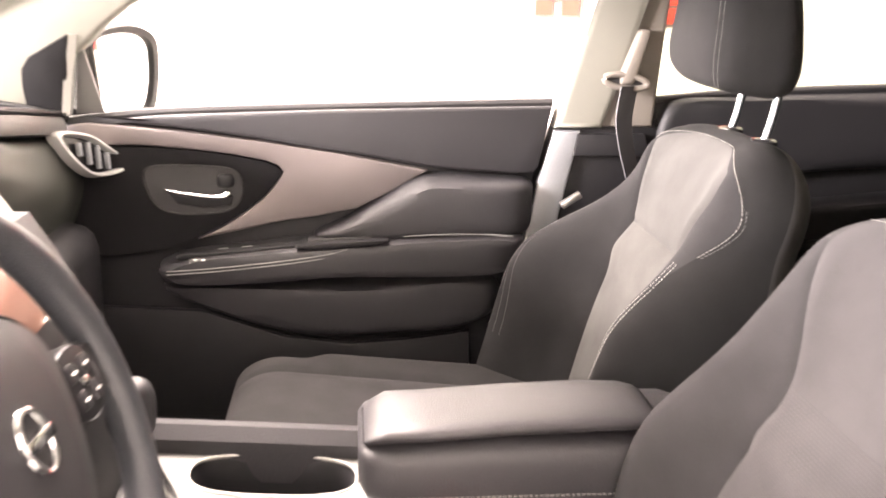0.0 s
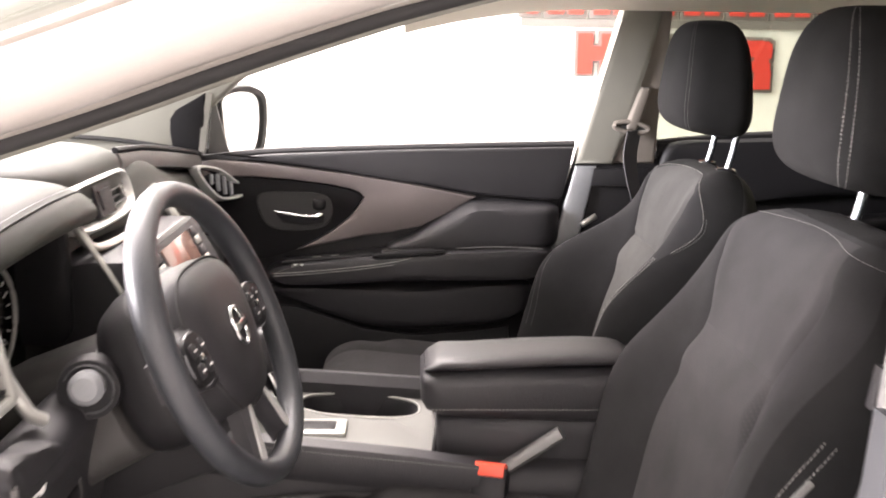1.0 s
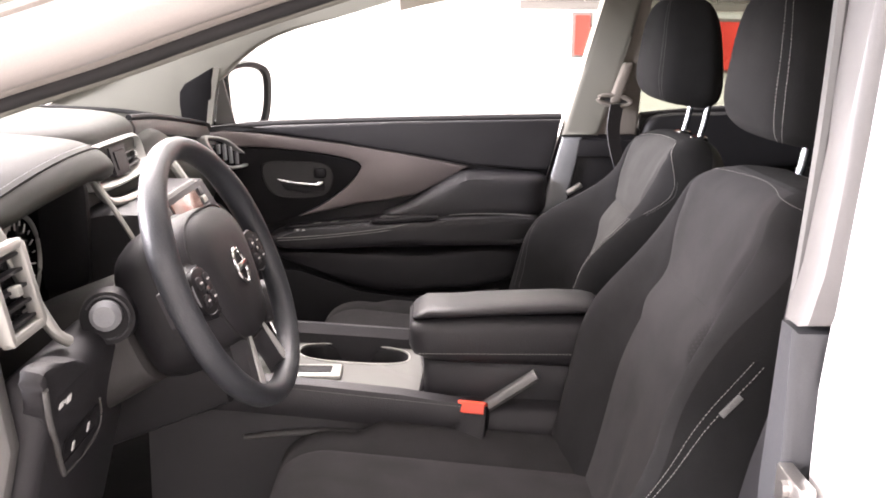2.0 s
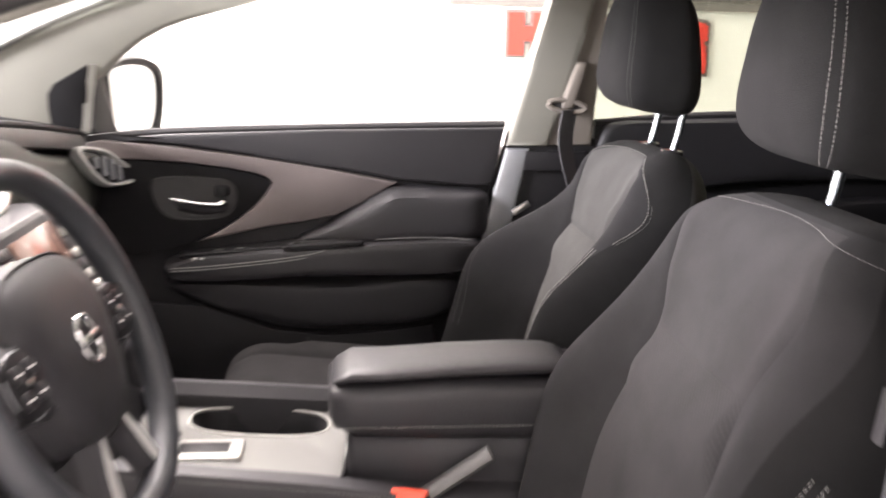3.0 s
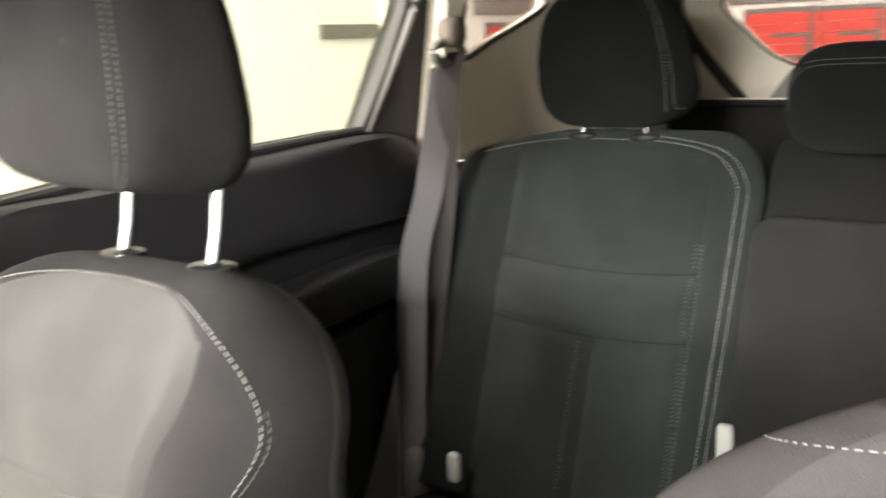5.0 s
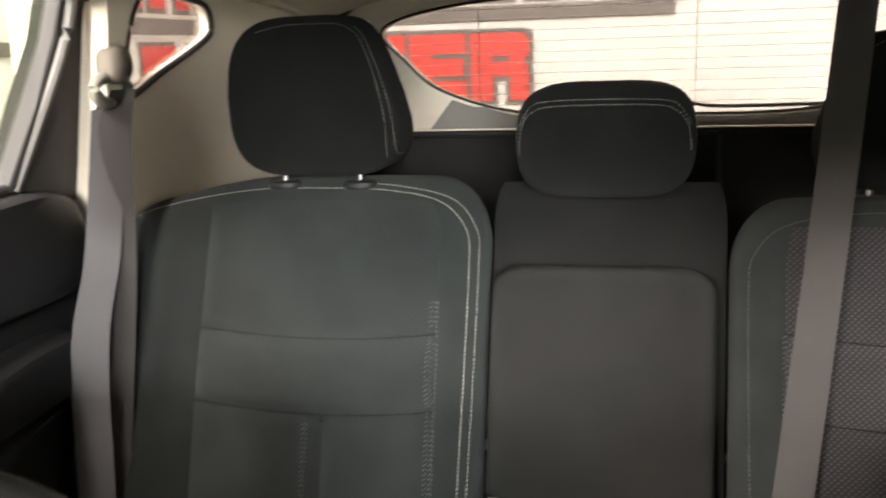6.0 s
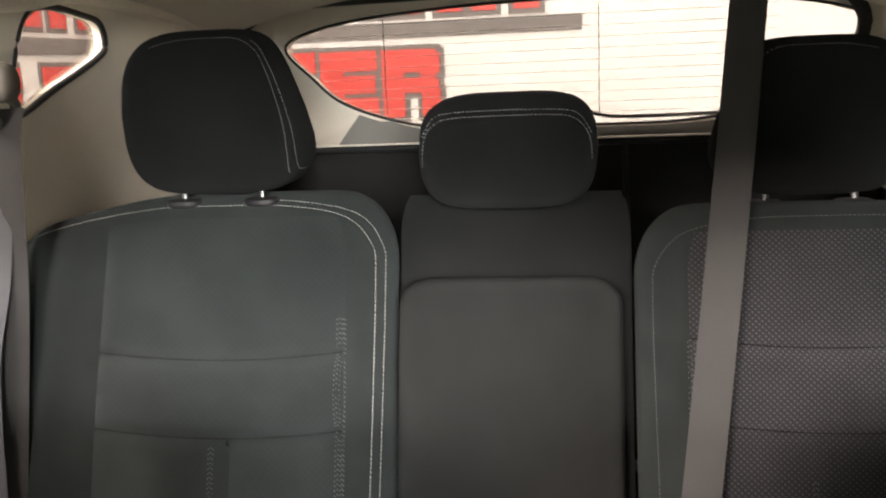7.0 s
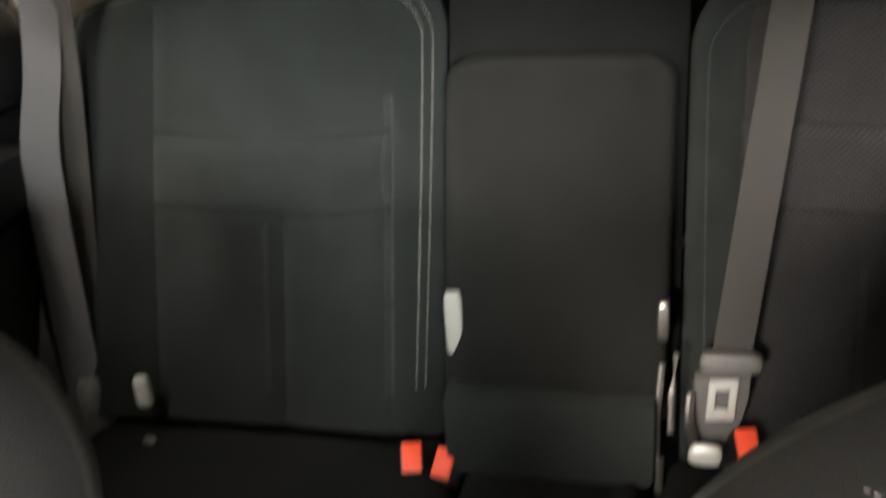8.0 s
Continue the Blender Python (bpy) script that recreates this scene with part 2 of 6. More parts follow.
def loft(rings, cap=True, closed=True):
    """Skin over rings of equal length."""
    bm = bmesh.new()
    vs = [[bm.verts.new(p) for p in r] for r in rings]
    n = len(rings[0])
    for a, b in zip(vs, vs[1:]):
        for i in range(n if closed else n - 1):
            j = (i + 1) % n
            bm.faces.new((a[i], a[j], b[j], b[i]))
    if cap and closed:
        bm.faces.new(vs[0])
        bm.faces.new(vs[-1][::-1])
    return bm


def tube(pts, r, n=10, flat=1.0, up=(0, 0, 1)):
    """A round (or flattened) bar along points; r may be a list."""
    P = [Vector(p) for p in pts]
    rings = []
    for i, p in enumerate(P):
        d = (P[min(i + 1, len(P) - 1)] - P[max(i - 1, 0)]).normalized()
        u = Vector(up)
        if abs(d.dot(u)) > 0.95:
            u = Vector((1, 0, 0))
        a = d.cross(u).normalized()
        b = a.cross(d).normalized()
        rr = r[i] if isinstance(r, (list, tuple)) else r
        rings.append([p + rr * (math.cos(t) * a + flat * math.sin(t) * b) for t in (2 * math.pi * k / n for k in range(n))])
    return loft(rings)


def slab_xz(outline, y0, y1, bevel=0.004, lean=0.0):
    """A plate whose outline lies in the xz plane, from y0 to y1; lean shifts y inwards with height."""
    bm = bmesh.new()
    f = bm.faces.new([bm.verts.new((p[0], y0, p[1])) for p in outline])
    ext = bmesh.ops.extrude_face_region(bm, geom=[f])
    for v in (g for g in ext["geom"] if isinstance(g, bmesh.types.BMVert)):
        v.co.y = y1
    if bevel > 0:
        bmesh.ops.bevel(bm, geom=[e for e in bm.edges if abs(e.verts[0].co.y - e.verts[1].co.y) < 1e-6], offset=bevel, segments=2, profile=0.5, affect="EDGES")
    s = 1 if y0 + y1 > 0 else -1
    for v in bm.verts:
        v.co.y -= s * lean * max(0.0, v.co.z - 1.17)
    bmesh.ops.triangulate(bm, faces=[f for f in bm.faces if len(f.verts) > 4])
    return bm


def pad_xz(outline, y, proud, n=64, base=0.03, rim=0.012, smooth=True, center=None):
    """A domed pad in the xz plane that stands proud of the plane y towards -y, with a rounded rim."""
    pts = spline([(p[0], 0, p[1]) for p in outline], n, True) if smooth else [Vector((p[0], 0, p[1])) for p in outline]
    c = Vector((center[0], 0, center[1])) if center else sum(pts, Vector()) / len(pts)
    rings = [[Vector((p.x, y + base, p.z)) for p in pts]]
    for k, (inset, h) in enumerate(((0, 0.0), (0.12, 0.45), (0.35, 0.78), (0.8, 0.95))):
        rings.append([Vector((p.x, y - proud * h, p.z)) + (c - p).normalized() * min(inset * rim, (c - p).length * 0.3) * Vector((1, 0, 1)).length / 1.414 for p in pts])
    for s, h in ((0.8, 0.985), (0.5, 1.0), (0.2, 1.0)):
        rings.append([Vector((c.x + (p.x - c.x) * s, y - proud * h, c.z + (p.z - c.z) * s)) for p in rings[4]])
    return loft(rings)


def superell(cx, cy, cz, rx, ry, rz, e1=0.5, e2=0.5, nu=32, nv=18, shape=None):
    """A rounded block; e near 0 is boxy, 1 is an ellipsoid. shape(p) may reshape unit points."""
    def pw(v, e):
        return math.copysign(abs(v) ** e, v)
    rings = []
    for i in range(1, nv):
        ph = -math.pi / 2 + math.pi * i / nv
        ring = []
        for j in range(nu):
            th = 2 * math.pi * j / nu
            p = Vector((pw(math.cos(ph), e1) * pw(math.cos(th), e2), pw(math.cos(ph), e1) * pw(math.sin(th), e2), pw(math.sin(ph), e1)))
            if shape:
                p = shape(p)
            ring.append(Vector((cx + rx * p.x, cy + ry * p.y, cz + rz * p.z)))
        rings.append(ring)
    return loft(rings)


def stitches(pts, normals, dash=0.0042, gap=0.0016, width=0.0007, lift=0.0004):
    """A row of thread dashes that lie on a surface."""
    bm = bmesh.new()
    P = [Vector(p) for p in pts]
    acc, on, start = 0.0, True, None
    for i in range(len(P) - 1):
        a, b = P[i], P[i + 1]
        n = Vector(normals[i]).normalized()
        L = (b - a).length
        if L < 1e-6:
            continue
        d = (b - a) / L
        s = -acc
        while s < L:
            e0, e1 = max(s, 0), min(s + dash, L)
            if e1 > e0 + 0.001:
                side = d.cross(n).normalized() * width / 2
                q0, q1 = a + d * e0 + n * lift, a + d * e1 + n * lift
                top = n * 0.0005
                v = [bm.verts.new(p) for p in (q0 - side, q0 + side, q1 + side, q1 - side, (q0 + q1) / 2 - side * 0.6 + top, (q0 + q1) / 2 + side * 0.6 + top)]
                bm.faces.new((v[0], v[1], v[5], v[4]))
                bm.faces.new((v[4], v[5], v[2], v[3]))
                bm.faces.new((v[0], v[4], v[3]))
                bm.faces.new((v[1], v[2], v[5]))
            s += dash + gap
        acc = (L + acc) % (dash + gap)
    return bm


def mirrored(bm):
    """The same mesh on the other side of the car."""
    for v in bm.verts:
        v.co.y = -v.co.y
    bmesh.ops.reverse_faces(bm, faces=bm.faces)
    return bm


def sstep(a, b, x):
    t = min(max((x - a) / (b - a), 0.0), 1.0)
    return t * t * (3 - 2 * t)


def gauss(x, c, w):
    return math.exp(-((x - c) / w) ** 2)


class Pad:
    """An upholstered block: front face over u (-1 to 1 across) and v (0 to 1 along), closed at the back.
    left(v), right(v): half widths; front(u, v), back(v): depths from the middle plane."""

    def __init__(self, origin, along, normal, length, left, right, front, back, round_top=0.1, round_bottom=0.06):
        self.o, self.e, self.n = Vector(origin), Vector(along).normalized(), Vector(normal).normalized()
        self.L, self.left, self.right, self.front, self.back = length, left, right, front, back
        self.rt, self.rb = round_top, round_bottom
        self.drop = lambda u: 0.0

    def squeeze(self, v):
        m = 1.0
        if v > 1 - self.rt:
            m = math.sqrt(max(0.0, 1 - ((v - 1 + self.rt) / self.rt) ** 2))
        if v < self.rb:
            m = min(m, math.sqrt(max(0.0, 1 - ((self.rb - v) / self.rb) ** 2)))
        return max(m, 0.12)

    def at(self, u, v, lift=0.0, rear=False):
        w = self.right(v) if u > 0 else self.left(v)
        edge = (1 - min(abs(u), 1.0) ** 7) ** 0.45
        d = (-self.back(v) * (1 - min(abs(u), 1.0) ** 5) ** 0.5) if rear else self.front(u, v) * edge
        return self.o + self.e * (self.L * v - self.drop(u) * v ** 4) + self.n * (d * self.squeeze(v) + lift) + Vector((0, u * w, 0))

    def normal(self, u, v):
        a = self.at(min(u + 0.01, 0.999), v) - self.at(max(u - 0.01, -0.999), v)
        b = self.at(u, min(v + 0.01, 1)) - self.at(u, max(v - 0.01, 0))
        n = a.cross(b).normalized()
        return n if n.dot(self.n) > 0 else -n

    def meshes(self, zone, nu=72, nv=100, cuts=(), rows=()):
        """One bmesh a zone; zone(u, v) names the front's pieces, the rest is 'back'.
        cuts: functions of v that give seam lines across, rows: seam lines along v; the grid follows both."""
        if cuts:
            base = [(k + 1) / (len(cuts) + 1) for k in range(len(cuts))]
            marks = [0.0, *base, 1.0]
            per = max(4, nu // (2 * (len(marks) - 1)))
            pos = []
            for k in range(len(marks) - 1):
                last = k == len(marks) - 2
                for q in range(per):
                    f = q / per
                    f = math.sin(math.pi / 2 * f) if last else f
                    pos.append(marks[k] + (marks[k + 1] - marks[k]) * f)
            pos.append(1.0)
            nominal = [-p for p in pos[::-1]] + pos[1:]
            nu = len(nominal) - 1

            def across(v):
                ends = [0.0, *(c(v) for c in cuts), 1.0]
                out = []
                for u in nominal:
                    a = abs(u)
                    k = min(int(a * (len(marks) - 1) + 1e-9), len(marks) - 2)
                    f = (a - marks[k]) / (marks[k + 1] - marks[k])
                    out.append(math.copysign(ends[k] + (ends[k + 1] - ends[k]) * f, u))
                return out
        else:
            us0 = [math.sin(math.pi / 2 * (-1 + 2 * i / nu)) for i in range(nu + 1)]
            us0 = [0.55 * u + 0.45 * (-1 + 2 * i / nu) for i, u in enumerate(us0)]

            def across(v):
                return us0
        vs = []
        for j in range(nv + 1):
            f = j / nv
            vs.append(0.5 * f + 0.5 * (0.5 - 0.5 * math.cos(math.pi * f)))
        for row in rows:
            k = min(range(1, nv), key=lambda q: abs(vs[q] - row))
            vs[k] = row
        U = [across(v) for v in vs]
        F = [[self.at(u, v) for u in us] for us, v in zip(U, vs)]
        B = [[self.at(u, v, rear=True) for u in us] for us, v in zip(U, vs)]
        out = {}

        def add(key, quad):
            bm, seen = out.setdefault(key, (bmesh.new(), {}))
            f = []
            for p in quad:
                k = (round(p.x, 5), round(p.y, 5), round(p.z, 5))
                if k not in seen:
                    seen[k] = bm.verts.new(p)
                if seen[k] not in f:
                    f.append(seen[k])
            if len(f) > 2:
                try:
                    bm.faces.new(f)
                except ValueError:
                    pass

        for j in range(nv):
            for i in range(nu):
                um, vm = (U[j][i] + U[j][i + 1] + U[j + 1][i] + U[j + 1][i + 1]) / 4, (vs[j] + vs[j + 1]) / 2
                add(zone(um, vm), (F[j][i], F[j][i + 1], F[j + 1][i + 1], F[j + 1][i]))
                add("back", (B[j][i], B[j + 1][i], B[j + 1][i + 1], B[j][i + 1]))
        for row, flip in ((0, 1), (nv, 0)):
            for i in range(nu):
                q = (F[row][i], F[row][i + 1], B[row][i + 1], B[row][i])
                add("back", q if flip else q[::-1])
        return {k: b for k, (b, s) in out.items()}

    def crease(self, uv, r=0.0013):
        """A thin dark tube along a seam, for the shade in its fold."""
        return tube([self.at(u, v, 0.0002) for u, v in uv], r, 6)

    def sew(self, uv, lift=0.0004, **kw):
        pts = [self.at(u, v) for u, v in uv]
        return stitches(pts, [self.normal(u, v) for u, v in uv], lift=lift, **kw)


# ---------------------------------------------------------------- showroom
FLOOR_Z, WALL_Y, WALL_X = 0.0, 2.6, 5.0
setting("floor", box(-6, WALL_X, -6, WALL_Y, -0.1, 0.0), FLOOR, "unseen polished showroom floor, greyed to cut bounced light", "floor")
setting("wall_right", box(-6, WALL_X + 0.15, WALL_Y, WALL_Y + 0.15, 0.0, 4.0), WALL, "white painted showroom wall with a red sign", "wall")
setting("wall_back", box(WALL_X, WALL_X + 0.15, -6, WALL_Y, 0.0, 4.0), WALL, "white painted showroom wall with a red sign", "wall")
setting("wall_left", box(-6, WALL_X + 0.15, -6.15, -6, 0.0, 4.0), WALL, "white painted showroom wall", "wall")
wf = box(-6.15, -6, -6.15, WALL_Y + 0.15, 0.0, 0.65)
for piece in (box(-6.15, -6, -6.15, WALL_Y + 0.15, 3.35, 4.0), box(-6.15, -6, -6.15, -5.7, 0.65, 3.35), box(-6.15, -6, 1.9, WALL_Y + 0.15, 0.65, 3.35)):
    grow(wf, piece)
setting("wall_front", wf, WALL, "unseen white showroom wall around an added shop window", "wall")
# window out of sight, added as an opening for the daylight lamps
wn = new("window_1")
wn.location = (-6.08, -1.9, 0.65)
ORIGIN[wn.name] = Vector((-6.08, -1.9, 0.65))
tagged(wn, "added shop window with dark metal frame, out of sight", "window", kind="structure")
for k in range(5):
    y = -5.68 + 1.89 * k
    part("window_frame", box(-6.11, -6.05, y - 0.03, y + 0.03, 0.65, 3.35, 0.004), SIGN_GREY, wn)
for k in range(4):
    p = part("window_pane", box(-6.085, -6.079, -5.65 + 1.89 * k, -3.82 + 1.89 * k, 0.66, 3.34), GLASS_CLEAR, wn)
    p.visible_shadow = False
setting("ceiling", box(-6.15, WALL_X + 0.15, -6.15, WALL_Y + 0.15, 4.0, 4.1), CEILING, "unseen showroom ceiling, grey to cut bounced light", "ceiling")


def sign_shape(name, wall, a, b, z0, z1, strokes, label):
    """One raised red sign shape with a grey border: strokes are boxes in unit coordinates over a..b and z0..z1."""
    t = thing(name, (a, WALL_Y, z0) if wall == "right" else (WALL_X, a, z0), label, "sign letter", "red sign shapes on the showroom wall")
    edge = 0.07 * (z1 - z0)
    for mat, g, depth, nm in ((SIGN_GREY, edge, 0.012, "border"), (SIGN_RED, 0.0, 0.022, "face")):
        bm = bmesh.new()
        for k, (s0, s1, t0, t1) in enumerate(strokes):
            p0, p1 = sorted((a + (b - a) * s0, a + (b - a) * s1))
            q0, q1 = z0 + (z1 - z0) * t0, z0 + (z1 - z0) * t1
            d = depth + 0.0004 * k
            if wall == "right":
                grow(bm, box(p0 - g, p1 + g, WALL_Y - d, WALL_Y - 0.001, q0 - g, q1 + g))
            else:
                grow(bm, box(WALL_X - d, WALL_X - 0.001, p0 - g, p1 + g, q0 - g, q1 + g))
        part(nm, bm, mat, t)
    return t


GLYPH_H = ((0, 0.38, 0, 1), (0.62, 1, 0, 1), (0.38, 0.62, 0.34, 0.68))
GLYPH_E = ((0, 0.40, 0, 1), (0.40, 1, 0.70, 1), (0.40, 0.96, 0.37, 0.64), (0.40, 1, 0, 0.31))
GLYPH_R = ((0, 0.38, 0, 1), (0.38, 0.86, 0.66, 1), (0.86, 0.94, 0.60, 0.985), (0.94, 1, 0.64, 0.94), (0.66, 0.94, 0.52, 0.70), (0.38, 0.90, 0.36, 0.58), (0.70, 0.98, 0.30, 0.54), (0.68, 1, 0, 0.40))
GLYPH_BLOCK = ((0, 0.36, 0, 1), (0.62, 1, 0, 1), (0.36, 0.62, 0.5, 1))
RED_LABEL = "raised red sign letter with a grey border on the wall"
sign_shape("sign_letter", "right", 0.085, 0.245, 1.285, 1.45, GLYPH_H, RED_LABEL)
for a in (0.275, 0.485):
    sign_shape("sign_letter", "right", a, a + 0.18, 1.262, 1.44, GLYPH_E, RED_LABEL)
sign_shape("sign_letter", "right", 0.695, 0.905, 1.228, 1.43, GLYPH_R, RED_LABEL)
for k in range(7):
    sign_shape("sign_letter", "right", -0.15 + 0.19 * k, 0.02 + 0.19 * k, 1.528, 1.78, GLYPH_BLOCK, RED_LABEL)
sign_shape("sign_letter", "back", 1.76, 1.415, 1.085, 1.462, GLYPH_E, RED_LABEL)
sign_shape("sign_letter", "back", 1.39, 1.062, 1.085, 1.458, GLYPH_E, RED_LABEL)
sign_shape("sign_letter", "back", 1.036, 0.708, 1.085, 1.455, GLYPH_R, RED_LABEL)
for k in range(5):
    sign_shape("sign_letter", "back", 2.2 - 0.42 * k, 1.83 - 0.42 * k, 1.645, 2.05, GLYPH_BLOCK, RED_LABEL)
for x0 in (3.62, 4.16, 4.66):
    sign_shape("sign_letter", "right", x0, x0 + 0.33, 1.10, 1.44, GLYPH_E, RED_LABEL)
    sign_shape("sign_letter", "right", x0 - 0.1, x0 + 0.26, 1.635, 2.0, GLYPH_BLOCK, RED_LABEL)


def sign_bar(bm):
    return tagged(part("sign_bar", bm, SIGN_GREY), "long grey bar between the rows of the wall sign", "sign bar")


sign_bar(box(-0.155, 1.5, WALL_Y - 0.02, WALL_Y - 0.001, 1.476, 1.508))
sign_bar(box(2.42, 3.2, WALL_Y - 0.02, WALL_Y - 0.001, 1.40, 1.46))
sign_bar(box(3.5, 4.95, WALL_Y - 0.02, WALL_Y - 0.001, 1.50, 1.585))
sign_bar(box(WALL_X - 0.02, WALL_X - 0.001, -0.075, 2.3, 1.518, 1.604))

# ---------------------------------------------------------------- car shell
car = thing("car_body", (0.3, 0, 0.0), "white car body with light beige roof lining and open driver side", "car")

# roof lining and outer roof
def lining_z(x, y):
    z = 1.555 - 0.075 * (abs(y) / 0.62) ** 3
    z -= 0.055 * max(0.0, (x - 1.0) / 0.5) ** 2
    z -= 0.05 * max(0.0, (-0.2 - x) / 0.4) ** 2
    return z


def sheet(fn, a0, a1, na, b0, b1, nb, thick):
    top = [[Vector(fn(a0 + (a1 - a0) * i / na, b0 + (b1 - b0) * j / nb)) for j in range(nb + 1)] for i in range(na + 1)]
    bm = bmesh.new()
    A = [[bm.verts.new(p) for p in r] for r in top]
    B = [[bm.verts.new(p + Vector(thick)) for p in r] for r in top]
    for i in range(na):
        for j in range(nb):
            bm.faces.new((A[i][j], A[i + 1][j], A[i + 1][j + 1], A[i][j + 1]))
            bm.faces.new((B[i][j], B[i][j + 1], B[i + 1][j + 1], B[i + 1][j]))
    for i in range(na):
        bm.faces.new((A[i][0], B[i][0], B[i + 1][0], A[i + 1][0]))
        bm.faces.new((A[i][nb], A[i + 1][nb], B[i + 1][nb], B[i][nb]))
    for j in range(nb):
        bm.faces.new((A[0][j], A[0][j + 1], B[0][j + 1], B[0][j]))
        bm.faces.new((A[na][j], B[na][j], B[na][j + 1], A[na][j + 1]))
    return bm


part("roof_lining", sheet(lambda x, y: (x, y, lining_z(x, y)), -0.62, 1.47, 40, -0.63, 0.63, 24, (0, 0, 0.02)), HEADLINER, car, "light beige fabric roof lining")
part("roof_panel", sheet(lambda x, y: (x, y, lining_z(x, y) + 0.06), -0.62, 1.55, 30, -0.68, 0.68, 20, (0, 0, 0.02)), PAINT, car, "white painted roof")

# side frames: window line above, belt line below
A_LOW = ((-1.118, 1.187), (-0.947, 1.341), (-0.743, 1.412), (-0.516, 1.477), (-0.352, 1.498), (-0.10, 1.508))
A_UP = ((-0.10, 1.60), (-0.40, 1.585), (-0.62, 1.545), (-0.90, 1.445), (-1.171, 1.338), (-1.465, 1.194), (-1.62, 1.10), (-1.20, 1.08))
smooth_low = [(p.x, p.z) for p in spline([(a, 0, b) for a, b in A_LOW], 22)]
pillar_fine = [*smooth_low, *A_UP]
LEAN = 0.22


def side(name, make, mat, label=""):
    """The same part on both sides of the car."""
    part(name, make(), mat, car, label)
    part(name, mirrored(make()), mat, car, label)


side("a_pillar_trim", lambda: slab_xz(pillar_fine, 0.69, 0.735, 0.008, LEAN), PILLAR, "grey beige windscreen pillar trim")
ROOF_LOW = ((-0.12, 1.508), (0.15, 1.505), (0.45, 1.487), (0.68, 1.455), (0.80, 1.455), (1.0, 1.475), (1.5, 1.44))
side("roof_rail_trim", lambda: slab_xz([(p.x, p.z) for p in spline([(a, 0, b) for a, b in ROOF_LOW], 24)] + [(1.5, 1.58), (-0.12, 1.60)], 0.675, 0.735, 0.008, LEAN), BEIGE)
# centre pillar: pale upper trim and dark lower trim
def b_trim(d):
    return slab_xz(((-0.227 + d, 1.134), (-0.185 + d, 1.30), (-0.147 + d, 1.452), (-0.13 + d, 1.53), (-0.045, 1.53), (-0.060, 1.45), (-0.078, 1.37), (-0.122, 1.197), (-0.140, 1.134)), 0.685, 0.75, 0.012, LEAN * 0.6)


def b_rear_trim(d):
    return slab_xz(((-0.150, 1.137), (-0.10, 1.37), (-0.075, 1.46), (-0.06, 1.53), (-0.032, 1.53), (-0.035, 1.45), (-0.042, 1.30), (-0.045, 1.137)), 0.694, 0.75, 0.006, LEAN * 0.6)


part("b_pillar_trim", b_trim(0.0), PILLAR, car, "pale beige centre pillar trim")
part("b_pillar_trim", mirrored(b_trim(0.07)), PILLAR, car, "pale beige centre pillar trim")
side("b_pillar_slide", lambda: b_rear_trim(0.0), PILLAR_SHADE, "recessed pillar trim behind the belt, shade in its brown colour")
side("b_pillar_slot", lambda: tube([(-0.083, 0.672, 1.38), (-0.098, 0.682, 1.32), (-0.108, 0.686, 1.28)], 0.004, 6), RUBBER)
def b_foot(d):
    return slab_xz(((-0.222 + d, 1.148), (-0.034, 1.150), (0.0, 0.9), (0.02, 0.45), (-0.36 + d, 0.45), (-0.31 + d, 0.80), (-0.275 + d, 0.94)), 0.700, 0.755, 0.012)


part("b_pillar_foot", b_foot(0.0), PLASTIC_DARK, car, "black lower pillar trim")
part("b_pillar_foot", mirrored(b_foot(0.06)), PLASTIC_DARK, car, "black lower pillar trim")
# pale strip puts the sheen of the pillar's front edge into colour
part("b_pillar_sheen", slab_xz(((-0.226, 1.130), (-0.178, 1.130), (-0.215, 0.95), (-0.262, 0.80), (-0.31, 0.45), (-0.358, 0.45), (-0.309, 0.80), (-0.274, 0.94)), 0.688, 0.72, 0.008), PLASTIC_EDGE, car, "satin grey pillar edge with its sheen in the colour")
side("b_pillar_belt_slot", lambda: slab_xz(((-0.185, 1.125), (-0.06, 1.125), (-0.05, 1.085), (-0.19, 1.085)), 0.684, 0.70, 0.003), PLASTIC_DARK)
# rear pillar with the quarter window
Q_WIN = ((0.798, 1.364), (0.815, 1.429), (0.845, 1.460), (0.90, 1.467), (0.975, 1.460), (1.031, 1.450), (1.050, 1.420), (1.028, 1.398), (0.906, 1.356), (0.806, 1.322))
C_OUT = [(0.752, 1.163), (0.755, 1.42), (0.75, 1.50), (1.52, 1.50), (1.75, 1.28), (1.75, 1.08), (1.0, 1.10), (0.84, 1.15)]


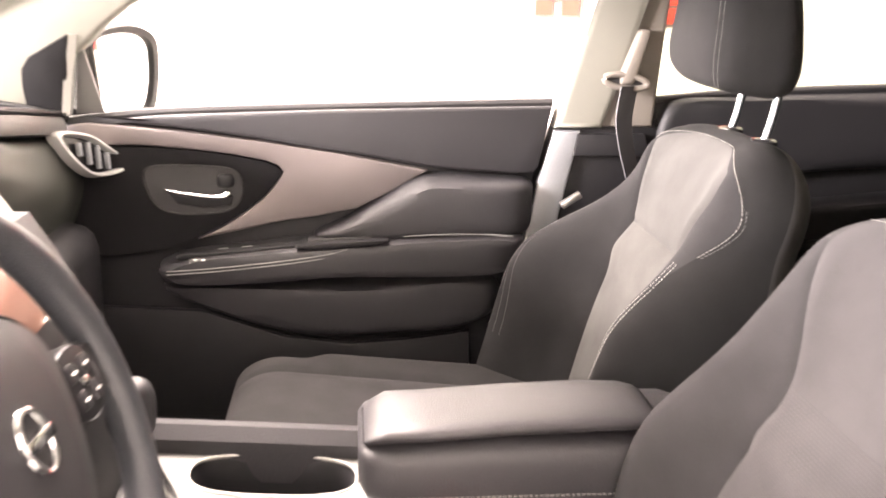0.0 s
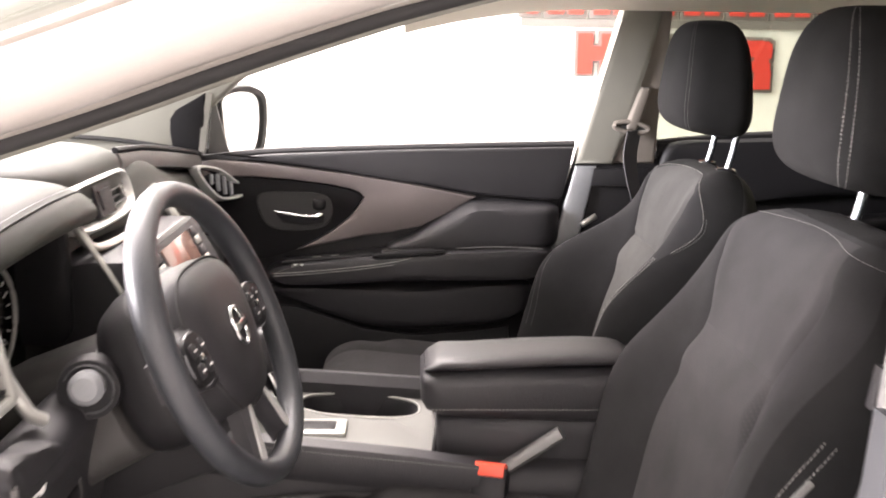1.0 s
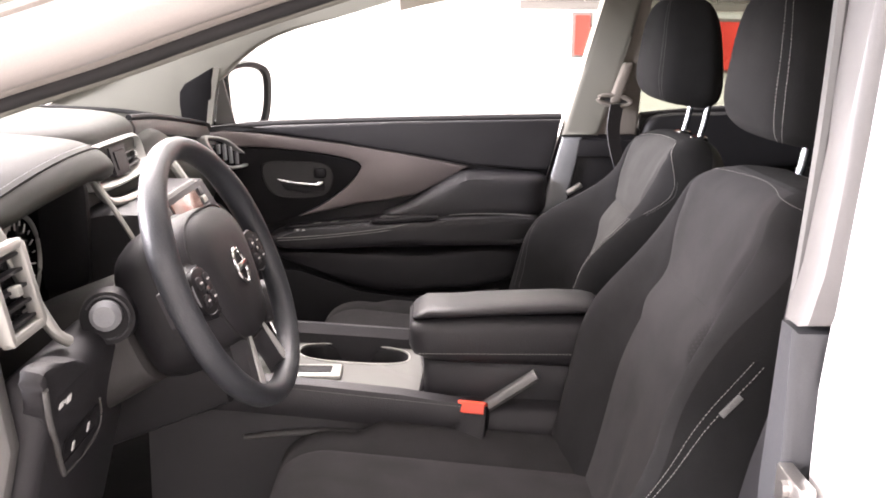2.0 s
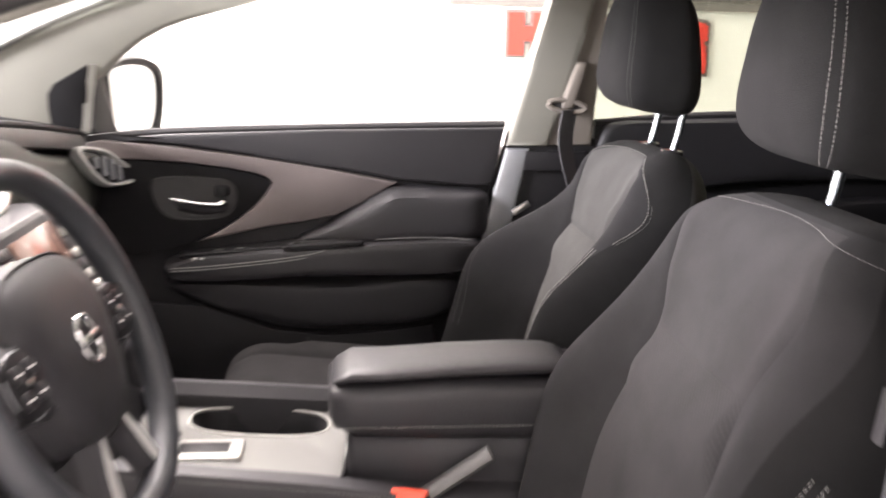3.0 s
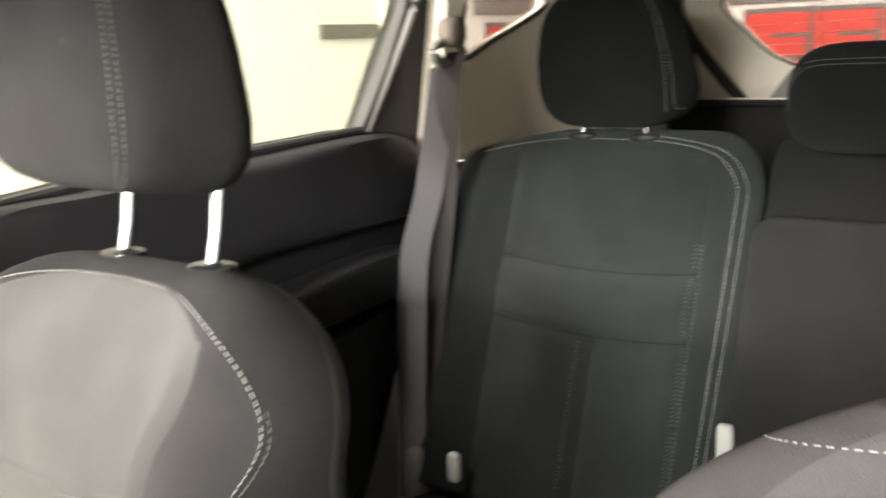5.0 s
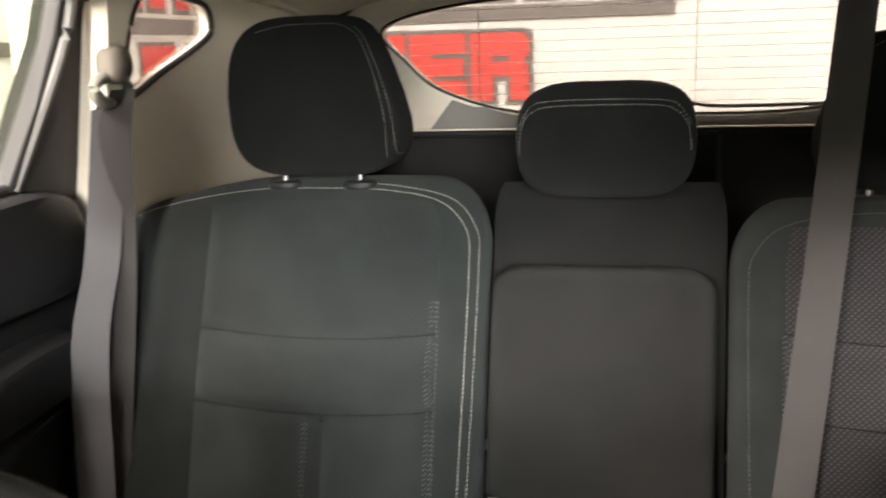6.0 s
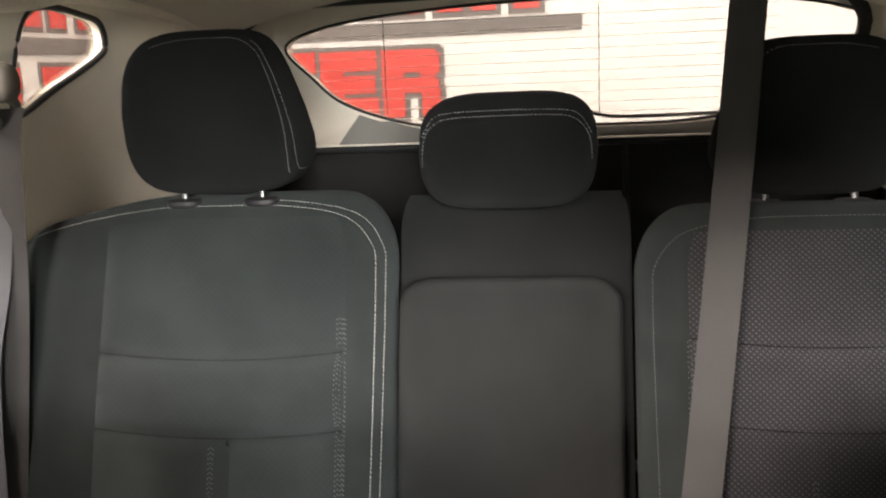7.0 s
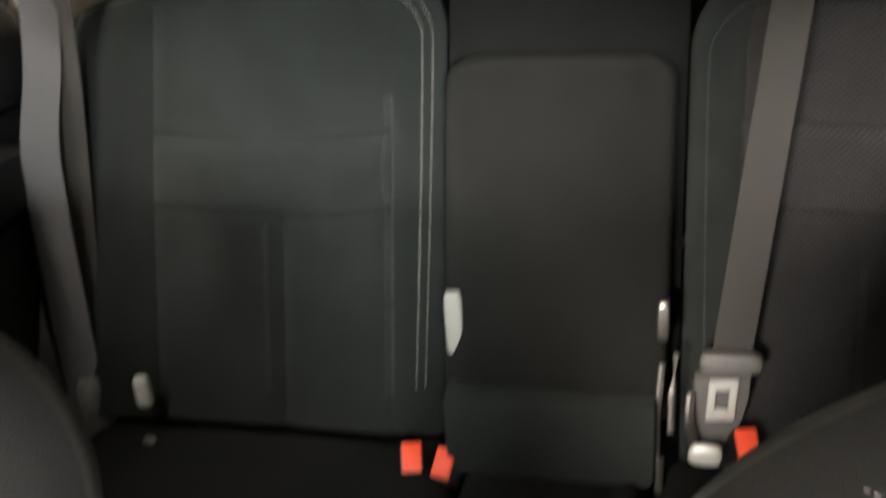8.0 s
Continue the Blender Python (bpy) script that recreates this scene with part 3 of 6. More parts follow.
def holed_xz(outer, hole, y0, y1, lean):
    """A plate with an opening: skin between two outlines of equal count, with the opening's edge."""
    n = 72
    H = [Vector((p.x, 0, p.z)) for p in spline([(a, 0, b) for a, b in hole], n, True)]
    c = sum(H, Vector()) / n
    O = []
    poly = [Vector((a, 0, b)) for a, b in outer]
    for h in H:
        d = (h - c).normalized()
        best = None
        for a, b in zip(poly, poly[1:] + poly[:1]):
            e = b - a
            det = d.x * -e.z + e.x * d.z
            if abs(det) < 1e-9:
                continue
            r = a - c
            t = (r.x * -e.z + e.x * r.z) / det
            s = (d.x * r.z - d.z * r.x) / det
            if t > 0 and -1e-6 <= s <= 1 + 1e-6 and (best is None or t < best):
                best = t
        O.append(c + d * (best if best else 0.3))
    def at(P, y):
        return [Vector((p.x, y - math.copysign(1, y) * lean * max(0, p.z - 1.17), p.z)) for p in P]
    def mid(f):
        return [h.lerp(o, f) for h, o in zip(H, O)]
    rings = [at(H, y1), at(H, y0 + 0.006), at(mid(0.03), y0), at(mid(0.5), y0), at(O, y0), at(O, y1)]
    bm = loft(rings + [rings[0]], cap=False)
    bmesh.ops.remove_doubles(bm, verts=bm.verts, dist=1e-6)
    return bm


side("c_pillar_trim", lambda: holed_xz(C_OUT, Q_WIN, 0.665, 0.69, LEAN * 0.5), BEIGE, "pale beige rear pillar trim")


def ring_seal(points, r, closed=True, n=8):
    P = spline(points, 60, closed)
    if closed:
        P = P + P[:2]
    return tube(P, r, n)


side("wheel_arch_trim", lambda: slab_xz([(0.70, 0.42), (0.75, 0.95), (0.745, 1.16), (0.84, 1.148), (1.0, 1.098), (1.75, 1.078), (1.75, 0.42)], 0.668, 0.72, 0.006), PLASTIC_DARK, "black rear side trim")
side("quarter_window_seal", lambda: ring_seal([(a, 0.667 - LEAN * 0.5 * max(0, b - 1.17), b) for a, b in Q_WIN], 0.005), RUBBER)


def pane(make, mat, label, parent=None):
    ob = part("window_pane", make, mat, parent or car, label)
    ob.visible_shadow = False
    return ob


for s in (1, -1):
    fix = (lambda b: b) if s > 0 else mirrored
    pane(fix(slab_xz([(p.x, p.z) for p in spline([(a, 0, b) for a, b in Q_WIN], 40, True)], 0.684, 0.688, 0, LEAN * 0.5)), GLASS_REAR, "tinted rear quarter window")

# windscreen
part("windscreen_pane", sheet(lambda t, y: (-0.60 - 1.13 * t - 0.06 * (1 - (y / 0.7) ** 2) * (0.4 + t), y, 1.53 - 0.43 * t + 0.012 * math.sin(math.pi * t)), 0, 1, 10, -0.70, 0.70, 14, (0, 0, 0.004)), GLASS_CLEAR, car, "clear windscreen").visible_shadow = False

# tailgate: inner trim, window, shelf line
TG = ((0.505, 1.415), (0.47, 1.35), (0.405, 1.285), (0.25, 1.236), (0.0, 1.23), (-0.25, 1.236), (-0.405, 1.285), (-0.47, 1.35), (-0.505, 1.415), (-0.40, 1.452), (-0.2, 1.472), (0, 1.478), (0.2, 1.472), (0.40, 1.452))


def tail_x(z):
    return 1.66 - 0.55 * (z - 1.22)


n_tg = 96
tg = spline([(0, a * 1.11 - 0.055, b) for a, b in TG], n_tg, True)
c_tg = Vector((0, -0.055, 1.36))
outer_tg = []
for p in tg:
    d = p - c_tg
    k = min(0.68 / max(abs(d.y), 1e-6), (0.185 if d.z > 0 else 0.165) / max(abs(d.z), 1e-6))
    outer_tg.append(c_tg + d * max(k, 1.06))
part("tailgate_trim", loft([[Vector((tail_x(p.z) + 0.03, p.y, p.z)) for p in tg], [Vector((tail_x(p.z) - 0.006, p.y, p.z)) for p in tg],
     [Vector((tail_x(p.z) - 0.012, *(p.lerp(q, 0.12).yz))) for p, q in zip(tg, outer_tg)],
     [Vector((tail_x(q.z), q.y, q.z)) for q in outer_tg], [Vector((tail_x(q.z) + 0.05, q.y, q.z)) for q in outer_tg]], cap=False), BEIGE, car, "pale grey tailgate inner trim")
part("tailgate_opening_seal", tube(spline([(tail_x(z) - 0.03, sy * y, z) for sy, row in ((1, ((0.44, 1.12), (0.47, 1.16), (0.515, 1.225), (0.565, 1.305), (0.600, 1.385), (0.590, 1.435), (0.535, 1.476), (0.40, 1.496))), (-1, ((0.40, 1.496), (0.535, 1.476), (0.590, 1.435), (0.600, 1.385), (0.565, 1.305), (0.515, 1.225), (0.47, 1.16), (0.44, 1.12)))) for y, z in row], 90), 0.013, 10), RUBBER, car, "black seal round the tailgate opening")
# grey strip puts the shade on the lower tailgate trim into its colour
garnish = []
for i in range(41):
    yt, yb = 0.379 - 0.868 * i / 40, 0.434 - 0.978 * i / 40
    zt = min((p for p in tg if p.z < 1.34), key=lambda p: abs(p.y - yt)).z - 0.006
    ym, zm = (yt + yb) / 2, (zt + 1.205) / 2
    garnish.append([Vector((tail_x(z) - d, y, z)) for y, z, d in ((yt, zt, 0.0), (yt, zt, 0.017), (ym, zm, 0.024), (yb, 1.205, 0.026), (yb, 1.205, 0.0))])
part("tailgate_garnish", loft(garnish), GARNISH_GREY, car, "grey garnish under the rear window, with shade in its colour")
part("tailgate_window_seal", tube([Vector((tail_x(p.z) - 0.008, p.y, p.z)) for p in tg + tg[:2]], 0.0030, 8), RUBBER, car)
pane(loft([[Vector((tail_x(p.z) + 0.012, p.y, p.z)) for p in tg], [Vector((tail_x(p.z) + 0.016, p.y, p.z)) for p in tg]]), GLASS_REAR, "tinted rear window with heating wires")
for k in range(10):
    z = 1.255 + 0.0215 * k
    w = 0.40 + 0.06 * min(1, k / 5)
    part("heating_wire", tube([(tail_x(z) + 0.009, y, z) for y in (-w, 0, w)], 0.0004, 4), SATIN, car)
for y in (-0.12, 0.30):
    part("heating_wire", tube([(tail_x(z) + 0.008, y + (1.47 - z) * (0.12 if y > 0 else 0), z) for z in (1.25, 1.36, 1.465)], 0.0009, 4), PLASTIC_GREY, car)
part("rear_wiper", tube(spline([(1.70, -0.07, 1.275), (1.70, -0.085, 1.264), (1.70, -0.119, 1.247), (1.70, -0.189, 1.240), (1.70, -0.40, 1.242)], 24), 0.004, 8), RUBBER, car, "black rear wiper arm")
part("tailgate_lower_trim", box(1.62, 1.75, -0.70, 0.70, 0.50, 1.196, 0.01), CARGO_TRIM, car, "black tailgate lower trim")
part("panel_joint", tube([(1.617, -0.170, 1.186), (1.617, -0.173, 1.04), (1.617, -0.176, 0.90)], 0.007, 6), RUBBER, car, "dark joint in the tailgate trim")

part("tailgate_step", box(1.600, 1.66, -0.66, 0.66, 1.190, 1.204, 0.004), PLASTIC_DARK, car)
part("tailgate_step_lip", box(1.597, 1.606, -0.655, 0.655, 1.2045, 1.2075, 0.001), BEIGE, car, "thin pale edge above the cargo trim")
part("tailgate_skin", box(1.76, 1.82, -0.75, 0.75, 0.40, 1.19, 0.02), PAINT, car, "white tailgate")
# floor pan, sills, bulkhead
part("floor_carpet", box(-1.75, 1.75, -0.72, 0.72, 0.36, 0.42), CARPET, car, "black floor carpet")
part("underbody", box(-1.9, 1.8, -0.85, 0.85, 0.22, 0.355, 0.02), RUBBER, car)
side("door_sill", lambda: box(-1.2, 0.9, 0.70, 0.86, 0.30, 0.47, 0.02), PLASTIC_DARK)
part("bulkhead", box(-1.95, -1.80, -0.80, 0.80, 0.36, 1.08), RUBBER, car)
part("bonnet", sheet(lambda x, y: (x, y, 1.06 - 0.18 * ((-1.75 - x) / 1.0) ** 2 - 0.08 * (y / 0.8) ** 2), -2.75, -1.72, 16, -0.82, 0.82, 16, (0, 0, -0.03)), PAINT, car, "white bonnet")
part("front_end", box(-2.8, -1.95, -0.88, 0.88, 0.3, 0.80, 0.08, 3), PAINT, car)

part("rear_door_jamb", box(0.757, 0.80, 0.672, 0.79, 1.12, 1.47, 0.006), BEIGE, car, "beige rear door jamb")
part("rear_door_jamb", box(0.757, 0.80, 0.672, 0.79, 0.45, 1.119, 0.006), CARGO_TRIM, car, "black lower door jamb")

# driver side opening: painted pillar, rubber seal, striker
OPEN = ((-1.30, 1.180), (-1.19, 1.226), (-1.08, 1.268), (-0.966, 1.309), (-0.857, 1.345), (-0.75, 1.384), (-0.662, 1.414), (-0.60, 1.433), (-0.50, 1.458), (-0.352, 1.484), (-0.20, 1.497))
LOW = spline([(a, -(0.706 - LEAN * max(0, b - 1.30)), b) for a, b in OPEN], 56)
part("door_seal", tube(LOW, 0.011, 10), RUBBER, car, "black rubber door seal")
part("pillar_lining", tube([p + Vector((0.006, 0.022, -0.004)) for p in LOW], 0.012, 10, 0.7), PILLAR, car, "grey beige pillar lining edge")
part("pillar_flange", tube([p + Vector((-0.008, -0.030, 0.014)) for p in LOW], 0.021, 14, 0.75), FLANGE, car, "painted pillar flange, grey for its shade")
part("drip_seal", tube([p + Vector((-0.012, -0.058, 0.024)) for p in LOW], 0.007, 8), PLASTIC_GREY, car)
part("pillar_skin", tube([p + Vector((-0.022, -0.082, 0.026)) for p in LOW], 0.033, 16, 0.9), PAINT_SHADED, car, "white painted pillar, darkened as in shade")
part("pillar_gap", tube([p + Vector((-0.034, -0.086, 0.056)) for p in LOW], 0.006, 8), FLANGE, car)
# dark edge of the windscreen along both pillars and along its base
for s in (1, -1):
    part("windscreen_edge", tube(spline([(a, s * (0.682 - LEAN * max(0, b - 1.17)), b) for a, b in ((-1.52, 1.182), (-1.416, 1.217), (-1.349, 1.244), (-1.281, 1.281), (-1.214, 1.316), (-1.10, 1.370), (-0.95, 1.430))], 30), 0.006, 8), RUBBER, car, "black windscreen edge")
part("dash_gap", tube(spline([(-1.48, 0.655, 1.192), (-1.41, 0.662, 1.190), (-1.281, 0.668, 1.183), (-1.151, 0.672, 1.166), (-1.075, 0.676, 1.150)], 24), 0.005, 8), RUBBER, car, "dark gap between dashboard and pillar")
part("b_pillar_skin", slab_xz(((-0.215, 0.45), (-0.207, 0.95), (-0.198, 1.06), (-0.188, 1.176), (-0.178, 1.285), (-0.168, 1.41), (-0.158, 1.52), (0.0, 1.52), (0.02, 0.45)), -0.915, -0.808, 0.02, 0.02), PAINT, car, "white painted door pillar")
part("b_pillar_garnish", slab_xz(((-0.219, 1.118), (-0.207, 1.17), (-0.194, 1.282), (-0.184, 1.41), (-0.172, 1.52), (-0.06, 1.52), (-0.06, 1.118)), -0.812, -0.752, 0.014, 0.02), GARNISH, car, "grey pillar garnish")
part("b_pillar_garnish", slab_xz(((-0.228, 0.45), (-0.224, 0.95), (-0.221, 1.114), (-0.06, 1.114), (-0.02, 0.45)), -0.802, -0.752, 0.012), PLASTIC_MID, car, "dark grey pillar garnish")
part("pillar_seal", tube(spline([(-0.225, -0.752, 0.5), (-0.215, -0.752, 0.95), (-0.205, -0.752, 1.11), (-0.192, -0.75, 1.30), (-0.184, -0.745, 1.5)], 20), 0.008, 8), PLASTIC_GREY, car)
striker = part("striker_plate", box(-0.228, -0.212, -0.86, -0.80, 0.93, 0.985, 0.003), STEEL, car, "steel door striker")
part("bolt", tube([(-0.222, -0.83, 0.972), (-0.234, -0.83, 0.972)], 0.008, 8), STEEL, striker)
part("rear_side_skin", box(0.03, 1.75, -0.93, -0.80, 0.40, 1.16, 0.03), PAINT, car, "white painted rear side")
part("right_side_skin", box(-1.3, 1.75, 0.80, 0.93, 0.40, 1.13, 0.03), PAINT, car, "white painted side")

# ---------------------------------------------------------------- front seats


def front_seat(y0, dx, fuller):
    """A front seat centred on y0; dx shifts its backrest, fuller thickens the backrest's front."""
    seat = thing("bucket_seat", (-0.35 + dx, y0, 0.42), "charcoal cloth front seat with light contrast stitching", "car seat", "front seats")
    e, n = (0.31, 0, 0.951), (-0.951, 0, 0.31)
    slim = lambda v: (0.248 + 0.020 * gauss(v, 0.42, 0.25) - 0.030 * sstep(0.60, 0.80, v)) * (1 - 0.62 * (1 - math.sqrt(max(0.0, 1 - max(0.0, (v - 0.80) / 0.20) ** 2.4))))

    broad = lambda v: 0.262 + 0.060 * gauss(v, 0.42, 0.16) - 0.150 * max(0.0, (v - 0.70) / 0.30) ** 2.9
    half = broad if y0 < 0 else slim
    arch = lambda v: (1 - max(0.0, (min(v, 0.966) - 0.72) / 0.248) ** 5) ** (1 / 3)
    rim = lambda v: ((0.82 + 0.13 * sstep(0.60, 0.82, v)) if y0 > 0 else 0.86 + 0.09 * sstep(0.67, 0.95, v)) * (arch(v) if y0 > 0 else 1.0)
    wide = lambda v: 0.47 + 0.30 * sstep(0.66, 0.95, v)
    inner = lambda v: min(wide(v), 0.88 * rim(v)) if y0 > 0 else wide(v)
    SEAM = 0.682

    def front(u, v):
        a = abs(u)
        d = 0.085 + fuller + 0.012 * gauss(v, 0.45, 0.3)
        bol = (0.105 if y0 > 0 else 0.060) * (1 - sstep(0.48, 0.84, v)) + 0.020
        d += bol * sstep(0.42, 0.92, a)
        if y0 > 0 and u > 0:
            d += 0.062 * (1 - sstep(0.40, 0.70, v)) * sstep(0.52, 0.90, u)
        d -= (0.007 if y0 > 0 else 0.0035) * gauss(a, wide(v), 0.018) * (1 - sstep(0.84, 0.94, v))
        d -= 0.004 * gauss(v, 0.966, 0.006)
        if a < inner(v):
            d -= (0.007 if y0 > 0 else 0.0015) * gauss(v, SEAM, 0.010)
            d -= 0.004 * gauss(u, 0.0, 0.05) * (1 - sstep(0.2, 0.5, v))
            d += 0.010 * gauss(v, 0.60, 0.05) + 0.006 * gauss(v, 0.78, 0.07)
        return d

    global BACKREST
    back = BACKREST = Pad((-0.185 + dx, y0, 0.600), e, n, 0.600 if y0 > 0 else 0.616, half, half, front, lambda v: (0.055 if y0 > 0 else 0.078) + 0.02 * (1 - v), 0.14 if y0 > 0 else 0.115, 0.05)

    def zone(u, v):
        a = abs(u)
        if a < inner(v) and v < 0.966:
            return "insert" if v < SEAM else "upper"
        return "gusset" if a > rim(v) or v > (0.966 if y0 > 0 else 0.975) else "bolster"

    ms = back.meshes(zone, cuts=(inner, rim), rows=(SEAM, 0.966, 0.975))
    # passenger side takes the lightened copies, driver side the plain charcoal
    part("backrest_insert", ms["insert"], CLOTH_LIT_INSERT if y0 > 0 else CLOTH_RIB, seat, "dotted charcoal cloth insert", 60)
    part("backrest_upper_panel", ms["upper"], CLOTH_LIT_PANEL if y0 > 0 else CLOTH_GREY, seat, sharp=60)
    part("backrest_bolster", ms["bolster"], CLOTH_SHADED_SIDE, seat, "charcoal cloth side bolsters, darkened as in shade", 60)
    part("side_gusset", ms["gusset"], CLOTH_GUSSET, seat, "black cloth gusset behind the stitching", 60)
    part("backrest_shell", ms["back"], BACK_SHELL, seat, sharp=60)
    if y0 > 0:
        rise = [0.722 + 0.244 * math.sin(math.pi / 2 * i / 60) for i in range(61)]
        top = rim(0.966)
        bow = [(-top + 2 * top * i / 40, 0.968 - 0.002 * (2 * i / 40 - 1) ** 2) for i in range(1, 40)]
        part("stitching", back.sew([(-rim(v), v) for v in rise] + bow + [(rim(v), v) for v in rise[::-1]]), THREAD, seat, "light grey stitching")
        part("stitching", back.sew([(-rim(v) - 0.012, v) for v in rise[:22]]), SEAM_DARK, seat)
    else:
        part("stitching", back.sew([(0.96 - 1.92 * i / 90, 0.940 + 0.024 * math.sin(math.pi * i / 90)) for i in range(91)], dash=0.0034, gap=0.0018, width=0.0006), THREAD_DIM, seat, "soft grey stitching")
    for s in (-1, 1):
        for du in (0.0, 0.030 if y0 > 0 else 0.016):
            if y0 > 0:
                line = [(s * (0.84 - du - 0.06 * sstep(0.6, 0.25, v)), v) for v in (0.22 + 0.475 * i / 40 for i in range(41))]
            else:
                line = [(s * (0.855 - du + 0.105 * sstep(0.25, 0.70, v)), v) for v in (0.20 + 0.46 * i / 40 for i in range(41))]
            part("bolster_stitching", back.sew(line, dash=0.0036, gap=0.0018), SEAM_DARK if y0 > 0 and s > 0 else THREAD, seat)
    # head restraint on two chrome posts
    hw = 0.103 if y0 > 0 else 0.112
    def shape(p):
        q = p.copy()
        q.x = p.x * (1.0 - 0.16 * p.z) + 0.16 * p.z * 0.0 - 0.10 * (1 - p.y * p.y) * (1 if p.x < 0 else 0.2)
        q.y = p.y * (1.0 - 0.15 * p.z - 0.20 * max(0, p.z) ** 2)
        q.z = p.z - 0.16 * p.x * max(0, -p.z)
        return q
    hr = part("headrest", superell(-0.036 + dx, y0, 1.344, 0.070, hw, 0.107, 0.54, 0.50, 56, 32, shape), CLOTH_REST, seat, "charcoal cloth headrest", 70)
    for s in (-1, 1):
        bm = bmesh.new()
        for off in (0.0, 0.020 if y0 > 0 else 0.034):
            pts, nrm = [], []
            for i in range(31):
                ph = -1.25 + 2.5 * i / 30
                def pw(v, ex):
                    return math.copysign(abs(v) ** ex, v)
                th = math.pi - s * ((0.80 if y0 > 0 else 0.78 if s < 0 else 1.2) + off * 6)
                p = shape(Vector((pw(math.cos(ph), 0.54) * pw(math.cos(th), 0.50), pw(math.cos(ph), 0.54) * pw(math.sin(th), 0.50), pw(math.sin(ph), 0.54))))
                pts.append(Vector((-0.036 + dx + 0.070 * p.x, y0 + hw * p.y, 1.344 + 0.107 * p.z)))
                nrm.append(Vector((p.x, p.y * 0.6, p.z)))
            grow(bm, stitches(pts, nrm, dash=0.0032, gap=0.0016, width=0.0005, lift=0.0012 if y0 > 0 or s < 0 else 0.0))
        part("headrest_stitching", bm, THREAD if y0 < 0 and s < 0 else SEAM_DARK if y0 > 0 else DOT_YARN, hr)
    for s in (-1, 1):
        y = y0 + 0.062 * s
        part("headrest_post", tube([(-0.014 + dx, y, 1.13), (0.004 + dx, y, 1.20), (0.016 + dx, y, 1.27)], 0.0064, 14), POST_CHROME, seat, "chrome headrest post")
        part("post_collar", superell(-0.005 + dx, y, 1.170, 0.019, 0.023, 0.0075, 0.6, 0.9, 20, 8), GLOSS_BLACK, seat)
    # cushion
    def cfront(u, v):
        a = abs(u)
        d = 0.075 + (0.048 if y0 * u <= 0 or y0 < 0 else 0.022) * sstep(0.55, 0.86, a) * (1 - 0.25 * v) * (1 - 0.8 * sstep(0.70, 0.80, v))
        d -= 0.006 * gauss(a, 0.56, 0.025)
        if a < 0.56:
            d -= 0.005 * gauss(v, 0.5, 0.02)
        return d
    cush = Pad((-0.25, y0, 0.630 if y0 > 0 else 0.612), (-0.985, 0, 0.10), (0.10, 0, 0.985), 0.55, lambda v: 0.255, lambda v: 0.255, cfront, lambda v: 0.09, 0.16, 0.05)
    ms = cush.meshes(lambda u, v: "insert" if abs(u) < 0.56 else "right" if u > 0 else "left", 44, 60, cuts=(lambda v: 0.56, lambda v: 0.86))
    part("cushion_insert", ms["insert"], CLOTH_SEAT, seat, "dotted charcoal cloth insert", 60)
    part("cushion_bolster", ms["left"], CLOTH_SEAT, seat, sharp=60)
    part("cushion_bolster", ms["right"], CLOTH_SEAT, seat, sharp=60)
    part("cushion_base", ms["back"], PLASTIC_DARK, seat, sharp=60)
    part("side_cover", box(-0.80, -0.12, y0 - 0.268, y0 - 0.225, 0.50, 0.66, 0.015), PLASTIC_GREY, seat, "grey plastic seat side cover")
    part("side_cover", box(-0.80, -0.12, y0 + 0.225, y0 + 0.268, 0.50, 0.66, 0.015), PLASTIC_GREY, seat)
    for y in (y0 - 0.2, y0 + 0.2):
        part("seat_rail", box(-0.80, -0.10, y - 0.025, y + 0.025, 0.42, 0.50, 0.005), STEEL, seat)
    return seat


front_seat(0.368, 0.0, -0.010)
driver = front_seat(-0.362, -0.034, 0.022)
tp, tn = BACKREST.at(-0.9445, 0.575), BACKREST.normal(-0.94, 0.575)
td = (BACKREST.at(-0.965, 0.61) - BACKREST.at(-0.945, 0.54)).normalized()
ts = td.cross(tn).normalized()
tm = Matrix(((tn.x, ts.x, td.x, tp.x), (tn.y, ts.y, td.y, tp.y), (tn.z, ts.z, td.z, tp.z), (0, 0, 0, 1)))
tag = tagged(part("seat_tag", moved(box(-0.001, 0.0014, -0.0038, 0.0038, -0.016, 0.016, 0.0005), tm), SEAM_DARK, None), "small grey fabric tag with dark marks on the driver seat bolster", "fabric tag")
for k in range(3):
    part("mark", moved(box(0.0014, 0.0019, -0.0015, 0.0015, -0.0125 + 0.009 * k, -0.0065 + 0.009 * k), tm), PLASTIC_GREY, tag)

# ---------------------------------------------------------------- rear bench


